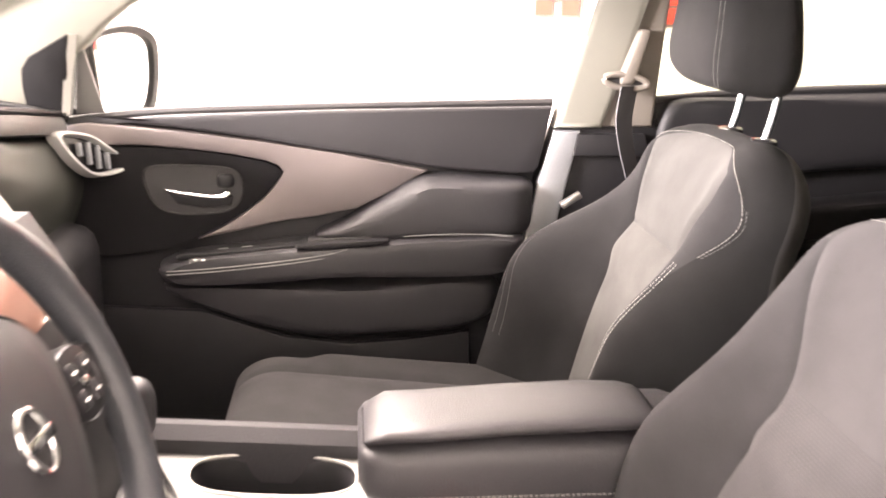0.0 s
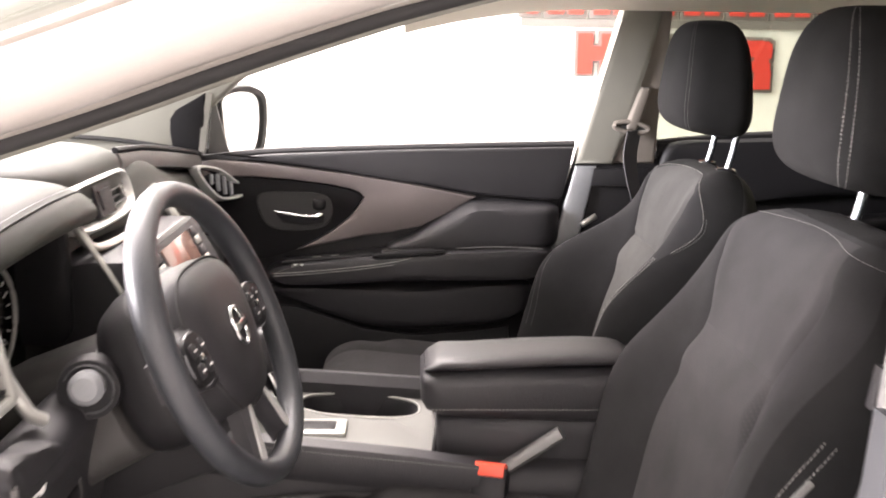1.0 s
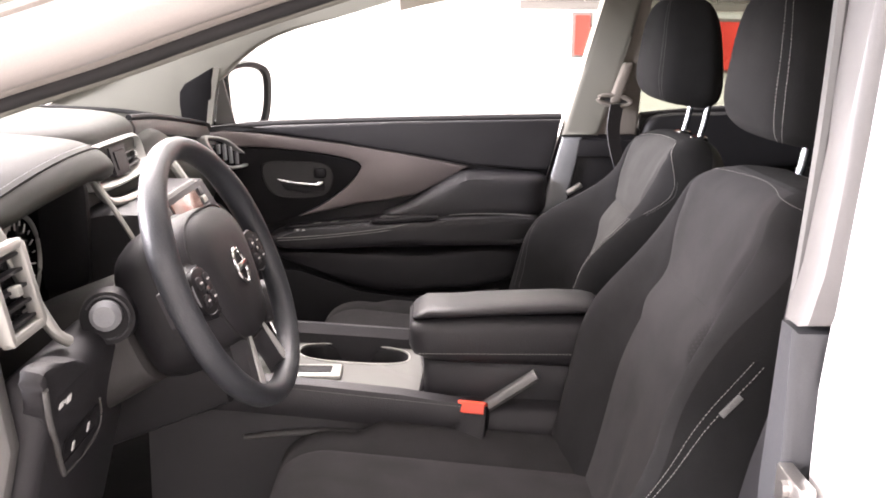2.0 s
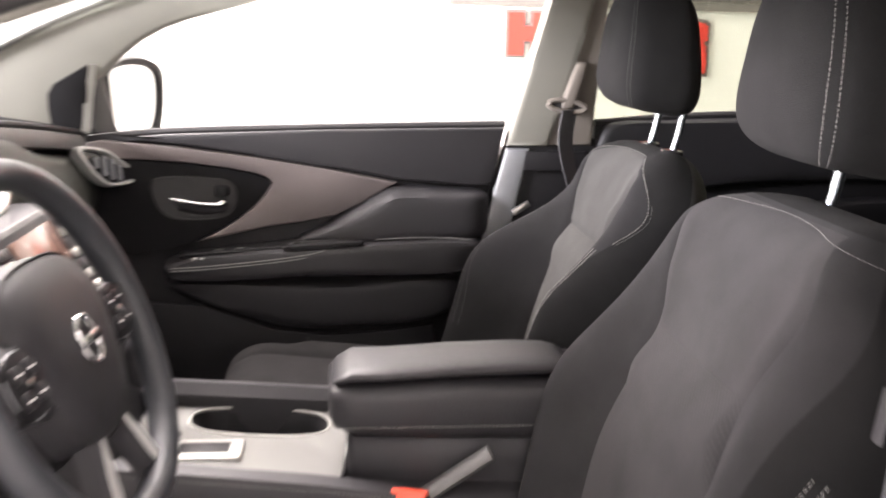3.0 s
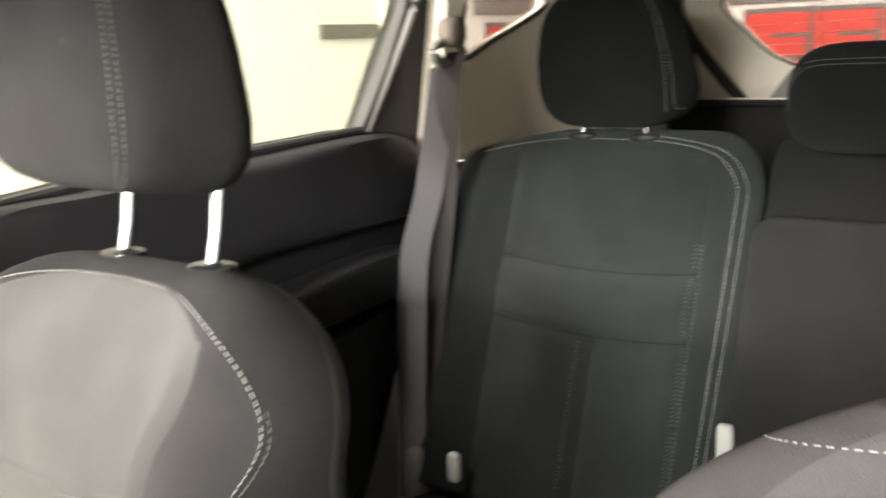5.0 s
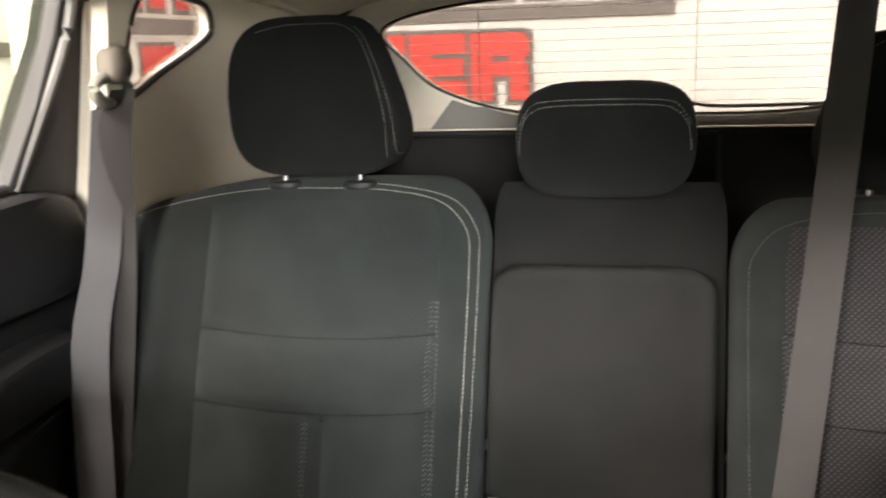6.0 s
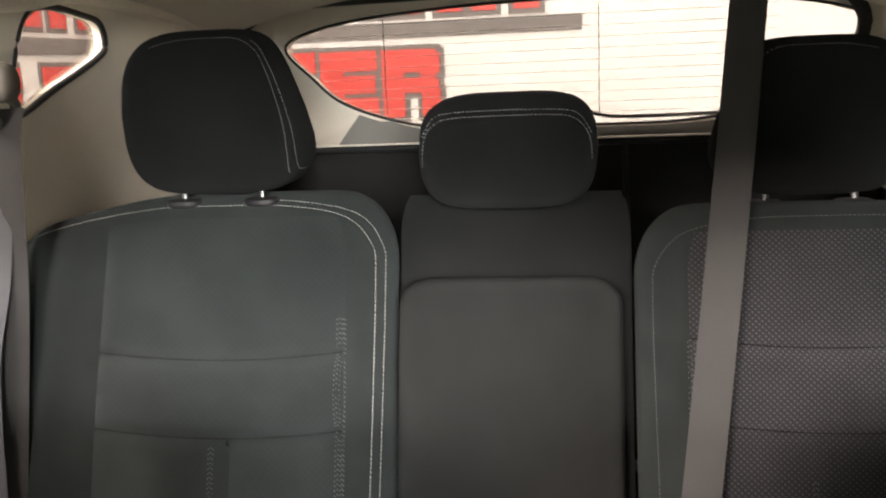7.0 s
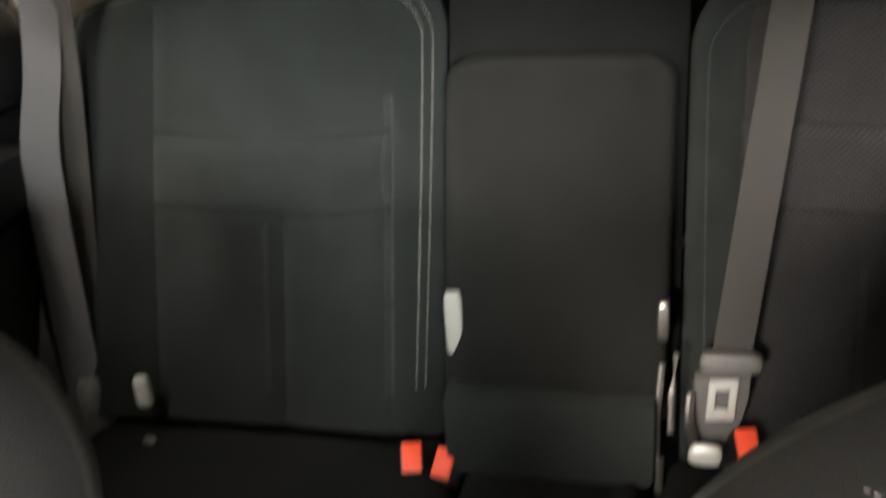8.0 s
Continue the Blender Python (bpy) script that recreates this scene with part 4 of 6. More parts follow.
def rear_section(name, y_in, y_out, label, c1, c2, x_off=0.0, z_off=0.0):
    """One outer part of the rear bench's backrest; y_in is its edge towards the middle, c1 and c2 its creases."""
    yc, hw = (y_in + y_out) / 2, abs(y_out - y_in) / 2
    s = 1 if y_out > y_in else -1
    t = thing(name, (0.70 + x_off, yc, 0.60), label, "rear seat back", "rear seat backs")
    e, n = (0.31, 0, 0.951), (-0.951, 0, 0.31)
    # u towards +y; panel limits in y
    ya, yb = s * 0.212, s * 0.540
    ua, ub = (ya - yc) / hw, (yb - yc) / hw
    lo, hi = min(ua, ub), max(ua, ub)
    us = (s * 0.36 - yc) / hw

    sag = lambda u: 0.011 * (1 - ((u - (lo + hi) / 2) / ((hi - lo) / 2)) ** 2)

    def front(u, v):
        d = 0.060
        zz = 0.62 + 0.951 * 0.62 * v
        if lo < u < hi:
            d -= 0.009 * gauss(zz, c1 - sag(u), 0.008) + 0.009 * gauss(zz, c2 - sag(u), 0.008)
            band = (zz + sag(u) - c2) / (c1 - c2)
            if 0 < band < 1:
                d += 0.015 * math.sin(math.pi * band)
            if zz < c2 - 0.018:
                d -= 0.010 * gauss(u, us, 0.035)
        else:
            d += 0.02 * sstep(0.0, 0.25, (lo - u) if u < lo else (u - hi)) * (1 - sstep(0.75, 0.95, v))
        d -= 0.006 * (gauss(u, lo, 0.02) + gauss(u, hi, 0.02)) * (1 - sstep(0.85, 0.95, v))
        return d

    round_in = lambda v: hw - 0.075 * (1 - math.sqrt(max(0.0, 1 - max(0.0, (v - 0.84) / 0.16) ** 2.2)))
    round_out = lambda v: hw - 0.045 * (1 - math.sqrt(max(0.0, 1 - max(0.0, (v - 0.80) / 0.20) ** 2.0))) - 0.015 * sstep(0.45, 0.9, v)
    left, right = (round_in, round_out) if s > 0 else (round_out, round_in)
    pad = Pad((0.675 + x_off, yc, 0.62 + z_off), e, n, 0.616, left, right, front, lambda v: 0.06, 0.10, 0.03)
    pad.drop = lambda u: 0.042 * max(0.0, (u * s - 0.05) / 0.95) ** 1.5
    ms = pad.meshes(lambda u, v: "panel" if lo < u < hi and v < 0.93 else "border", 60, 130, cuts=(lambda v: min(abs(lo), abs(hi)), lambda v: max(abs(lo), abs(hi))), rows=(0.93,))
    part("back_panel", ms["panel"], CLOTH_REAR if s > 0 else CLOTH_DOT, t, "dotted charcoal cloth panel", 60)
    part("back_border", ms["border"], CLOTH_BLACK, t, "black cloth border", 60)
    part("back_shell", ms["back"], BACK_SHELL, t, sharp=60)
    # black tubes draw the shade in the panel's creases
    for zz in (c1, c2):
        line = [lo + (hi - lo) * i / 40 for i in range(41)]
        part("seam_shade", tube([pad.at(u, (zz - sag(u) - 0.62) / (0.951 * 0.62), 0.0016) for u in line], 0.0006, 6), SEAM_BLACK, t)
    for u, v1 in ((us, 0.47),):
        part("seam_shade", pad.crease([(u, 0.08 + (v1 - 0.08) * i / 60) for i in range(61)], 0.001), SEAM_BLACK, t)
    uin = (-1 if s > 0 else 1)
    first = ((-0.93, 0.945), (-0.6, 0.953), (-0.2, 0.957), (0.2, 0.958), (0.52, 0.955), (0.80, 0.932), (0.905, 0.875), (0.925, 0.80), (0.922, 0.6), (0.912, 0.35), (0.90, 0.12))
    second = ((0.42, 0.970), (0.62, 0.964), (0.87, 0.938), (0.950, 0.877), (0.964, 0.80), (0.960, 0.6), (0.950, 0.35), (0.938, 0.12))
    for row, mat, note in ((first, THREAD, "light grey stitching round the shoulder"), (second, THREAD, "light grey twin stitching")) if s > 0 else ((first, DOT_YARN, "faint stitching round the shoulder"),):
        part("stitching", pad.sew([(uin * p.x, p.y) for p in spline([(a, b, 0) for a, b in row], 90)], dash=0.0036, gap=0.0018, width=0.0008), mat, t, note)
    edge = lo if s > 0 else hi
    for line, n in (([(edge + uin * 0.012, v) for v in (0.10 + 0.62 * i / 60 for i in range(61))], 5), ([(us + 0.06, v) for v in (0.10 + 0.36 * i / 30 for i in range(31))], 3)):
        bm = bmesh.new()
        for k in range(n):
            grow(bm, pad.sew([(u - uin * 0.010 * k, v + 0.0025 * (k % 2)) for u, v in line], lift=0.0008, dash=0.0018, gap=0.0042, width=0.0013))
        part("dot_band", bm, DOT_YARN, t, "band of pale knitted dots")
    return t


rear_section("rear_bench_section", 0.152, 0.70, "charcoal cloth rear seat back with twin light stitching", 1.004, 0.910)
rear_section("rear_bench_section", -0.150, -0.685, "charcoal dotted cloth rear seat back behind a hanging belt", 1.046, 0.952, -0.005, -0.028)

center = thing("center_bench_section", (0.72, 0, 0.60), "black cloth centre seat back with a folded armrest", "rear seat back", "rear seat backs")
cpad = Pad((0.69, 0.002, 0.62), (0.31, 0, 0.951), (-0.951, 0, 0.31), 0.605, lambda v: 0.150 - 0.012 * max(0.0, (v - 0.9) / 0.1) ** 3, lambda v: 0.150 - 0.012 * max(0.0, (v - 0.9) / 0.1) ** 3, lambda u, v: 0.045 - 0.035 * sstep(0.72, 1.0, v), lambda v: 0.06 + 0.03 * v, 0.20, 0.03)
ms = cpad.meshes(lambda u, v: "face", 24, 24)
# near-black headrest cloth here also stands for the shade on the centre back
part("back_border", ms["face"], CLOTH_HEAD, center, "black cloth", 60)
part("back_shell", ms["back"], BACK_SHELL, center, sharp=60)
rest = Pad((0.650, 0.003, 0.685), (0.31, 0, 0.951), (-0.951, 0, 0.31), 0.438, lambda v: 0.137 - 0.03 * max(0.0, (v - 0.92) / 0.08) ** 2.5, lambda v: 0.137 - 0.03 * max(0.0, (v - 0.92) / 0.08) ** 2.5, lambda u, v: 0.062 + 0.008 * math.sin(math.pi * v), lambda v: 0.02, 0.05, 0.04)
ms = rest.meshes(lambda u, v: "face", 32, 32)
arm = part("armrest_pad", ms["face"], CLOTH_ARM, center, "charcoal cloth fold-down armrest", 60)
part("armrest_rear", ms["back"], BACK_SHELL, center, sharp=60)
part("pull_strap", superell(0.628, 0.119, 0.816, 0.006, 0.0105, 0.042, 0.3, 0.5, 16, 10), WEBBING, arm, "pale grey pull strap").data.materials[0] = THREAD
part("armrest_hinge", superell(0.640, -0.126, 0.825, 0.008, 0.007, 0.025, 0.3, 0.4, 12, 8), STEEL, arm)
part("lower_panel", box(0.575, 0.63, -0.122, 0.130, 0.63, 0.745, 0.012), CLOTH_REAR, center)


def rear_headrest(y, z0, z1, hw, label, posts, depth=0.062, x=0.835):
    t = thing("rear_headrest", (x, y, z0), label, "headrest", "rear headrests")
    inward = -1 if y > 0.1 else 1 if y < -0.1 else 0

    def shape(p):
        q = p.copy()
        if inward and p.y * inward > 0:
            q.y = p.y * (1 - 0.34 * sstep(-0.6, 1.0, p.z))
        elif inward:
            q.y = p.y * (1 - 0.12 * max(0, p.z) ** 2 - 0.14 * max(0, -p.z) ** 1.5)
        else:
            q.y = p.y * (1 - 0.10 * max(0, p.z) ** 2 - 0.10 * max(0, -p.z) ** 1.5)
        q.x = p.x * (1 - 0.1 * p.z) + 0.12 * p.z
        return q
    zc, rz = (z0 + z1) / 2, (z1 - z0) / 2
    part("cushion", superell(x, y, zc, depth, hw, rz, 0.48, 0.44, 56, 32, shape), CLOTH_HEAD, t, "black cloth", 70)

    def on_face(yy, zz):
        a = max(0.0, 1 - abs(zz) ** (2 / 0.48)) ** (0.48 / 0.44) - abs(yy) ** (2 / 0.44)
        p = shape(Vector((-max(a, 0.0) ** 0.22, yy, zz)))
        return Vector((x + depth * p.x, y + hw * p.y, zc + rz * p.z)), Vector((-1.0, yy * 0.6, zz * 0.6))

    bm = bmesh.new()
    if inward:
        rows = (((-0.62, 0.80), (-0.30, 0.87), (0.15, 0.88), (0.55, 0.86), (0.80, 0.72), (0.89, 0.45), (0.89, 0.0), (0.87, -0.40), (0.86, -0.74)),
                ((0.70, 0.86), (0.86, 0.74), (0.945, 0.45), (0.95, 0.0), (0.94, -0.40), (0.93, -0.74)))
    else:
        rows = (((-0.93, -0.15), (-0.90, 0.25), (-0.80, 0.50), (-0.60, 0.60), (0.0, 0.62), (0.60, 0.60), (0.80, 0.50), (0.90, 0.25), (0.93, -0.25)),
                ((-0.93, 0.28), (-0.82, 0.60), (-0.60, 0.69), (0.0, 0.71), (0.60, 0.69), (0.82, 0.60), (0.93, 0.28)))
    side_in = inward or 1
    for row in rows:
        line = [on_face(p.x * side_in, p.y) for p in spline([(a, b, 0) for a, b in row], 80)]
        grow(bm, stitches([p for p, n in line], [n for p, n in line], dash=0.0034, gap=0.0016, width=0.0006, lift=0.0012))
    part("stitching", bm, THREAD_DIM, t)
    for k in posts:
        part("post", tube([(x - 0.012, y + k, z0 - 0.03), (x - 0.012, y + k, z0 + 0.03)], 0.0055, 12), CHROME, t, "chrome post")
        part("post_collar", superell(x - 0.014, y + k, z0 - 0.014, 0.018, 0.024, 0.006, 0.6, 0.9, 16, 8), PLASTIC_DARK, t)
    return t


rear_headrest(0.379, 1.214, 1.422, 0.121, "tall black cloth rear headrest", (-0.053, 0.053))
rear_headrest(-0.364, 1.190, 1.380, 0.120, "tall black cloth rear headrest behind a hanging belt", (-0.053, 0.053), 0.058, 0.868)
rear_headrest(0.003, 1.187, 1.328, 0.111, "low black cloth centre headrest", (), 0.055, 0.83)

bench = thing("rear_bench_cushion", (0.4, 0, 0.42), "black cloth rear bench cushion", "rear seat cushion")
for y, hw in ((0.385, 0.27), (-0.385, 0.27), (0.0, 0.115)):
    cp = Pad((0.655, y, 0.565), (-0.99, 0, 0.10), (0.10, 0, 0.99), 0.52, lambda v, hw=hw: hw, lambda v, hw=hw: hw, lambda u, v: 0.06 + 0.02 * sstep(0.6, 0.9, abs(u)) - 0.005 * gauss(abs(u), 0.6, 0.03), lambda v: 0.15, 0.12, 0.04)
    ms = cp.meshes(lambda u, v: "face", 30, 24)
    part("cushion", ms["face"], CLOTH_HEAD, bench, sharp=60)
    part("base", ms["back"], BACK_SHELL, bench, sharp=60)

# ---------------------------------------------------------------- road wheels under the body
for wx, wy in ((-1.75, -0.80), (-1.75, 0.80), (1.08, -0.80), (1.08, 0.80)):
    wheel = part("road_wheel", tube([(wx, wy - 0.10, 0.345), (wx, wy + 0.10, 0.345)], 0.345, 32), RUBBER, car, "black tyre")
    part("rim", tube([(wx, wy + math.copysign(0.09, wy), 0.345), (wx, wy + math.copysign(0.108, wy), 0.345)], 0.24, 24), STEEL, wheel)

# ---------------------------------------------------------------- passenger door
pdoor = thing("front_door", (-0.7, 0.74, 0.45), "closed passenger door with mauve trim and black armrest", "car door")
BELT = ((-1.30, 1.11), (-1.091, 1.132), (-0.927, 1.150), (-0.612, 1.163), (-0.227, 1.175))
part("door_panel", slab_xz([(-1.30, 0.44), *BELT, (-0.240, 1.10), (-0.283, 0.94), (-0.33, 0.75), (-0.37, 0.44)], 0.715, 0.79, 0.006), PLASTIC_DARK, pdoor, "black lower door panel")
part("upper_trim", slab_xz([(-1.14, 1.127), (-0.927, 1.149), (-0.612, 1.162), (-0.231, 1.172), (-0.252, 1.062), (-0.262, 1.052), (-0.30, 1.050), (-0.44, 1.060), (-0.60, 1.088), (-0.744, 1.110), (-0.9, 1.129), (-1.049, 1.1415)], 0.694, 0.716, 0.006), PLASTIC, pdoor, "dark soft upper door trim")
part("window_sill_seal", tube(spline([(a, 0.722, b + 0.003) for a, b in BELT], 30), 0.008, 8), RUBBER, pdoor)
part("accent_trim", slab_xz([(-1.115, 1.124), (-1.049, 1.1375), (-0.9, 1.124), (-0.744, 1.105), (-0.60, 1.083), (-0.455, 1.056), (-0.475, 1.045), (-0.53, 1.012), (-0.583, 0.986), (-0.65, 0.972), (-0.719, 0.962), (-0.80, 0.944), (-0.868, 0.929),
     (-0.825, 0.95), (-0.785, 0.975), (-0.75, 1.003), (-0.728, 1.028), (-0.713, 1.052), (-0.722, 1.064), (-0.745, 1.0725), (-0.80, 1.083), (-0.875, 1.092), (-0.96, 1.098), (-1.037, 1.099), (-1.08, 1.10)], 0.690, 0.716, 0.004), ACCENT, pdoor, "mauve metallic door trim")
OVAL = [(-1.10, 1.092), (-1.037, 1.096), (-0.96, 1.095), (-0.875, 1.089), (-0.80, 1.080), (-0.745, 1.0695), (-0.724, 1.062), (-0.716, 1.052), (-0.731, 1.029), (-0.753, 1.005), (-0.788, 0.977), (-0.828, 0.952), (-0.868, 0.931), (-0.92, 0.912), (-1.0, 0.90), (-1.10, 0.90)]
BOWL = [(-0.955, 1.040), (-0.940, 1.060), (-0.87, 1.062), (-0.808, 1.057), (-0.788, 1.036), (-0.792, 1.0), (-0.822, 0.980), (-0.90, 0.977), (-0.938, 0.995)]
bezel = part("handle_bezel", holed_xz(OVAL, BOWL, 0.692, 0.716, 0.0), MATT_BLACK, pdoor, "black handle surround with a recess")


def bowl_ring(k, y):
    P = spline([(a, 0, b) for a, b in BOWL], 48, True)
    c = sum(P, Vector()) / len(P)
    return [Vector((c.x + (p.x - c.x) * k, y, c.z + (p.z - c.z) * k)) for p in P]


part("handle_bowl", loft([bowl_ring(0.995, 0.6925), bowl_ring(0.975, 0.697), bowl_ring(0.88, 0.708), bowl_ring(0.80, 0.7125), bowl_ring(0.3, 0.7135), bowl_ring(0.02, 0.7135)]), RUBBER, bezel, "black hollow behind the handle")
part("bowl_rim", tube(bowl_ring(1.02, 0.6915) + bowl_ring(1.02, 0.6915)[:2], 0.0016, 6), RUBBER, bezel)
part("door_handle", tube(spline([(-0.918, 0.684, 1.021), (-0.89, 0.679, 1.016), (-0.85, 0.677, 1.011), (-0.822, 0.679, 1.010), (-0.806, 0.686, 1.016)], 16), [0.002, 0.003, 0.0036, 0.004, 0.0042, 0.0044, 0.0045, 0.0046, 0.0048, 0.005, 0.0055, 0.0065, 0.0078, 0.0085, 0.0075, 0.004], 10, 0.8), CHROME, bezel, "chrome pull handle")
part("handle_paddle", slab_xz([(-0.915, 1.012), (-0.88, 1.008), (-0.83, 1.003), (-0.802, 1.008), (-0.806, 0.992), (-0.85, 0.986), (-0.90, 0.994)], 0.688, 0.700, 0.003), PLASTIC_DARK, bezel)
part("lock_lever", superell(-0.815, 0.694, 1.036, 0.016, 0.010, 0.013, 0.6, 0.8, 20, 10), PLASTIC_DARK, bezel, "small dark lock lever")
part("rear_pad", pad_xz([(-0.478, 1.044), (-0.42, 1.050), (-0.34, 1.045), (-0.268, 1.038), (-0.260, 1.0), (-0.268, 0.945), (-0.34, 0.930), (-0.44, 0.926), (-0.56, 0.922), (-0.66, 0.935), (-0.60, 0.968), (-0.540, 1.006)], 0.700, 0.046, 90, 0.02, 0.05), LEATHER, pdoor, "black leatherette door pad")
arm_out = [(-0.935, 0.885), (-0.88, 0.905), (-0.80, 0.915), (-0.70, 0.928), (-0.58, 0.938), (-0.45, 0.943), (-0.33, 0.945), (-0.275, 0.938), (-0.283, 0.90), (-0.31, 0.876), (-0.42, 0.868), (-0.6, 0.862), (-0.76, 0.857), (-0.88, 0.855), (-0.93, 0.862)]
darm = part("door_armrest", pad_xz(arm_out, 0.705, 0.075, 90, 0.02, 0.035), LEATHER, pdoor, "black leatherette armrest")
for dz in (0.0, 0.006):
    part("armrest_stitching", tube(spline([(-0.914, 0.6295, 0.880 + dz), (-0.83, 0.629, 0.886 + dz), (-0.716, 0.629, 0.898 + dz), (-0.639, 0.631, 0.909 + dz), (-0.60, 0.634, 0.918 + dz)], 40), 0.0011, 6), THREAD_DIM, darm, "pale stitch line")
    part("armrest_stitching", tube(spline([(-0.50, 0.652 + dz, 0.9425), (-0.43, 0.652 + dz, 0.9465), (-0.36, 0.652 + dz, 0.9465), (-0.30, 0.652 + dz, 0.942)], 24), 0.0011, 6), THREAD_DIM, darm, "pale stitch line")
plate = part("switch_plate", moved(box(-0.11, 0.11, -0.021, 0.021, -0.004, 0.004, 0.003), pose(-0.79, 0.668, 0.916, 0, -5, 0)), PLASTIC_DARK, darm, "black window switch plate")
for dx in (-0.03, 0.012):
    part("mark", moved(box(dx - 0.009, dx + 0.009, -0.002, 0.002, 0.004, 0.0048), pose(-0.79, 0.668, 0.916, 0, -5, 0)), SATIN, plate)
part("pull_pocket", moved(box(-0.058, 0.058, -0.016, 0.016, -0.004, 0.004, 0.003), pose(-0.612, 0.668, 0.936, 0, -4, 0)), RUBBER, darm, "dark pull pocket")
part("pull_cup", pad_xz([(-0.69, 0.929), (-0.60, 0.938), (-0.53, 0.941), (-0.54, 0.934), (-0.60, 0.928), (-0.66, 0.924)], 0.642, 0.010, 30, 0.01, 0.004), PLASTIC_DARK, darm)
part("window_switch", box(-0.875, -0.835, 0.634, 0.655, 0.898, 0.906, 0.002), PLASTIC_GREY, darm, "window switch with pale marks")
for k in range(2):
    part("mark", box(-0.868 + 0.014 * k, -0.862 + 0.014 * k, 0.6335, 0.636, 0.9045, 0.9072), WHITE_MARK, darm)
part("pocket_panel", pad_xz([(-0.93, 0.843), (-0.75, 0.846), (-0.55, 0.850), (-0.36, 0.858), (-0.315, 0.835), (-0.325, 0.785), (-0.389, 0.757), (-0.50, 0.742), (-0.609, 0.735), (-0.72, 0.750), (-0.869, 0.803)], 0.712, 0.042, 80, 0.01, 0.04), PLASTIC, pdoor, "black door pocket panel")
part("kick_panel", slab_xz([(-1.05, 0.80), (-0.869, 0.790), (-0.72, 0.738), (-0.60, 0.722), (-0.48, 0.730), (-0.37, 0.745), (-0.36, 0.50), (-1.05, 0.50)], 0.698, 0.716, 0.006), PLASTIC_DARK, pdoor)
W_UP = [(p[0], p[1]) for p in smooth_low]
pane(slab_xz([*W_UP, (-0.15, 1.452), (-0.225, 1.16), (-0.612, 1.15), (-1.10, 1.12)], 0.742, 0.746, 0, LEAN), GLASS_CLEAR, "clear side window", pdoor)
part("mirror_sail", slab_xz([(-1.142, 1.160), (-1.145, 1.200), (-1.142, 1.228), (-1.128, 1.248), (-1.060, 1.287), (-1.064, 1.24), (-1.072, 1.18), (-1.080, 1.135)], 0.682, 0.705, 0.005, LEAN), MATT_BLACK, pdoor, "black triangular mirror base cover")
part("sail_post", loft([[Vector((x0, y, z)), Vector((x1, y + 0.004, z)), Vector((x1, y + 0.02, z)), Vector((x0, y + 0.02, z))] for x0, x1, y, z in ((-1.083, -1.071, 0.678, 1.150), (-1.073, -1.060, 0.672, 1.22), (-1.056, -1.044, 0.658, 1.287))]), SATIN, pdoor, "satin strip beside the mirror base cover")
part("glass_corner", slab_xz([(-1.068, 1.15), (-1.050, 1.275), (-1.046, 1.275), (-1.020, 1.152)], 0.708, 0.720, 0.002, LEAN), PLASTIC_GREY, pdoor, "grey corner of the window frame")
part("door_gap_line", tube([(-1.085, 0.694, 1.065), (-1.085, 0.688, 1.10), (-1.078, 0.700, 1.145)], 0.004, 6), RUBBER, pdoor)

# outside mirror
mir = thing("side_mirror", (-1.02, 0.80, 1.12), "outside door mirror with a black and white housing", "side mirror")
mc, mu, mv = Vector((-1.018, 0.835, 1.205)), Vector((0.43, 0.90, 0)).normalized(), Vector((0, 0, 1))
mn = mu.cross(mv).normalized()
if mn.x < 0:
    mn = -mn


MIRROR_SHAPE = ((-0.080, 0.060), (-0.060, 0.076), (0.0, 0.084), (0.060, 0.078), (0.094, 0.058), (0.100, 0.020), (0.094, -0.030), (0.076, -0.068), (0.030, -0.084), (-0.030, -0.084), (-0.062, -0.070), (-0.072, -0.020), (-0.078, 0.030))


def mirror_ring(sc, off, shift=0.0, n=56):
    return [mc + mu * (p.x * sc + shift) + mv * (p.y * sc) + mn * off for p in spline([(a, b, 0) for a, b in MIRROR_SHAPE], n, True)]


def mirror_dome(sc, base):
    """The convex glass: rings that fall back towards the rim."""
    rings = []
    for k in (1.0, 0.98, 0.8, 0.6, 0.4, 0.2, 0.04):
        rings.append([p - mn * ((p - mc).length_squared / 4.0) for p in mirror_ring(sc * k, base, -0.006)])
    return rings


part("housing", loft([mirror_ring(0.90, 0.002, -0.006), mirror_ring(0.93, 0.011, -0.004), mirror_ring(1.06, 0.010), mirror_ring(1.12, -0.004), mirror_ring(1.09, -0.04), mirror_ring(0.85, -0.085), mirror_ring(0.4, -0.105)]), PLASTIC_DARK, mir, "black mirror housing")
part("mirror_glass", loft([mirror_ring(0.91, 0.0, -0.006), *mirror_dome(0.91, 0.0055)]), MIRROR, mir, "convex mirror glass")
part("mirror_arm", tube([(-1.07, 0.735, 1.135), (-1.07, 0.80, 1.14), (-1.045, 0.83, 1.15)], 0.022, 10), PLASTIC_DARK, mir)

# ---------------------------------------------------------------- rear doors (passenger side in view)


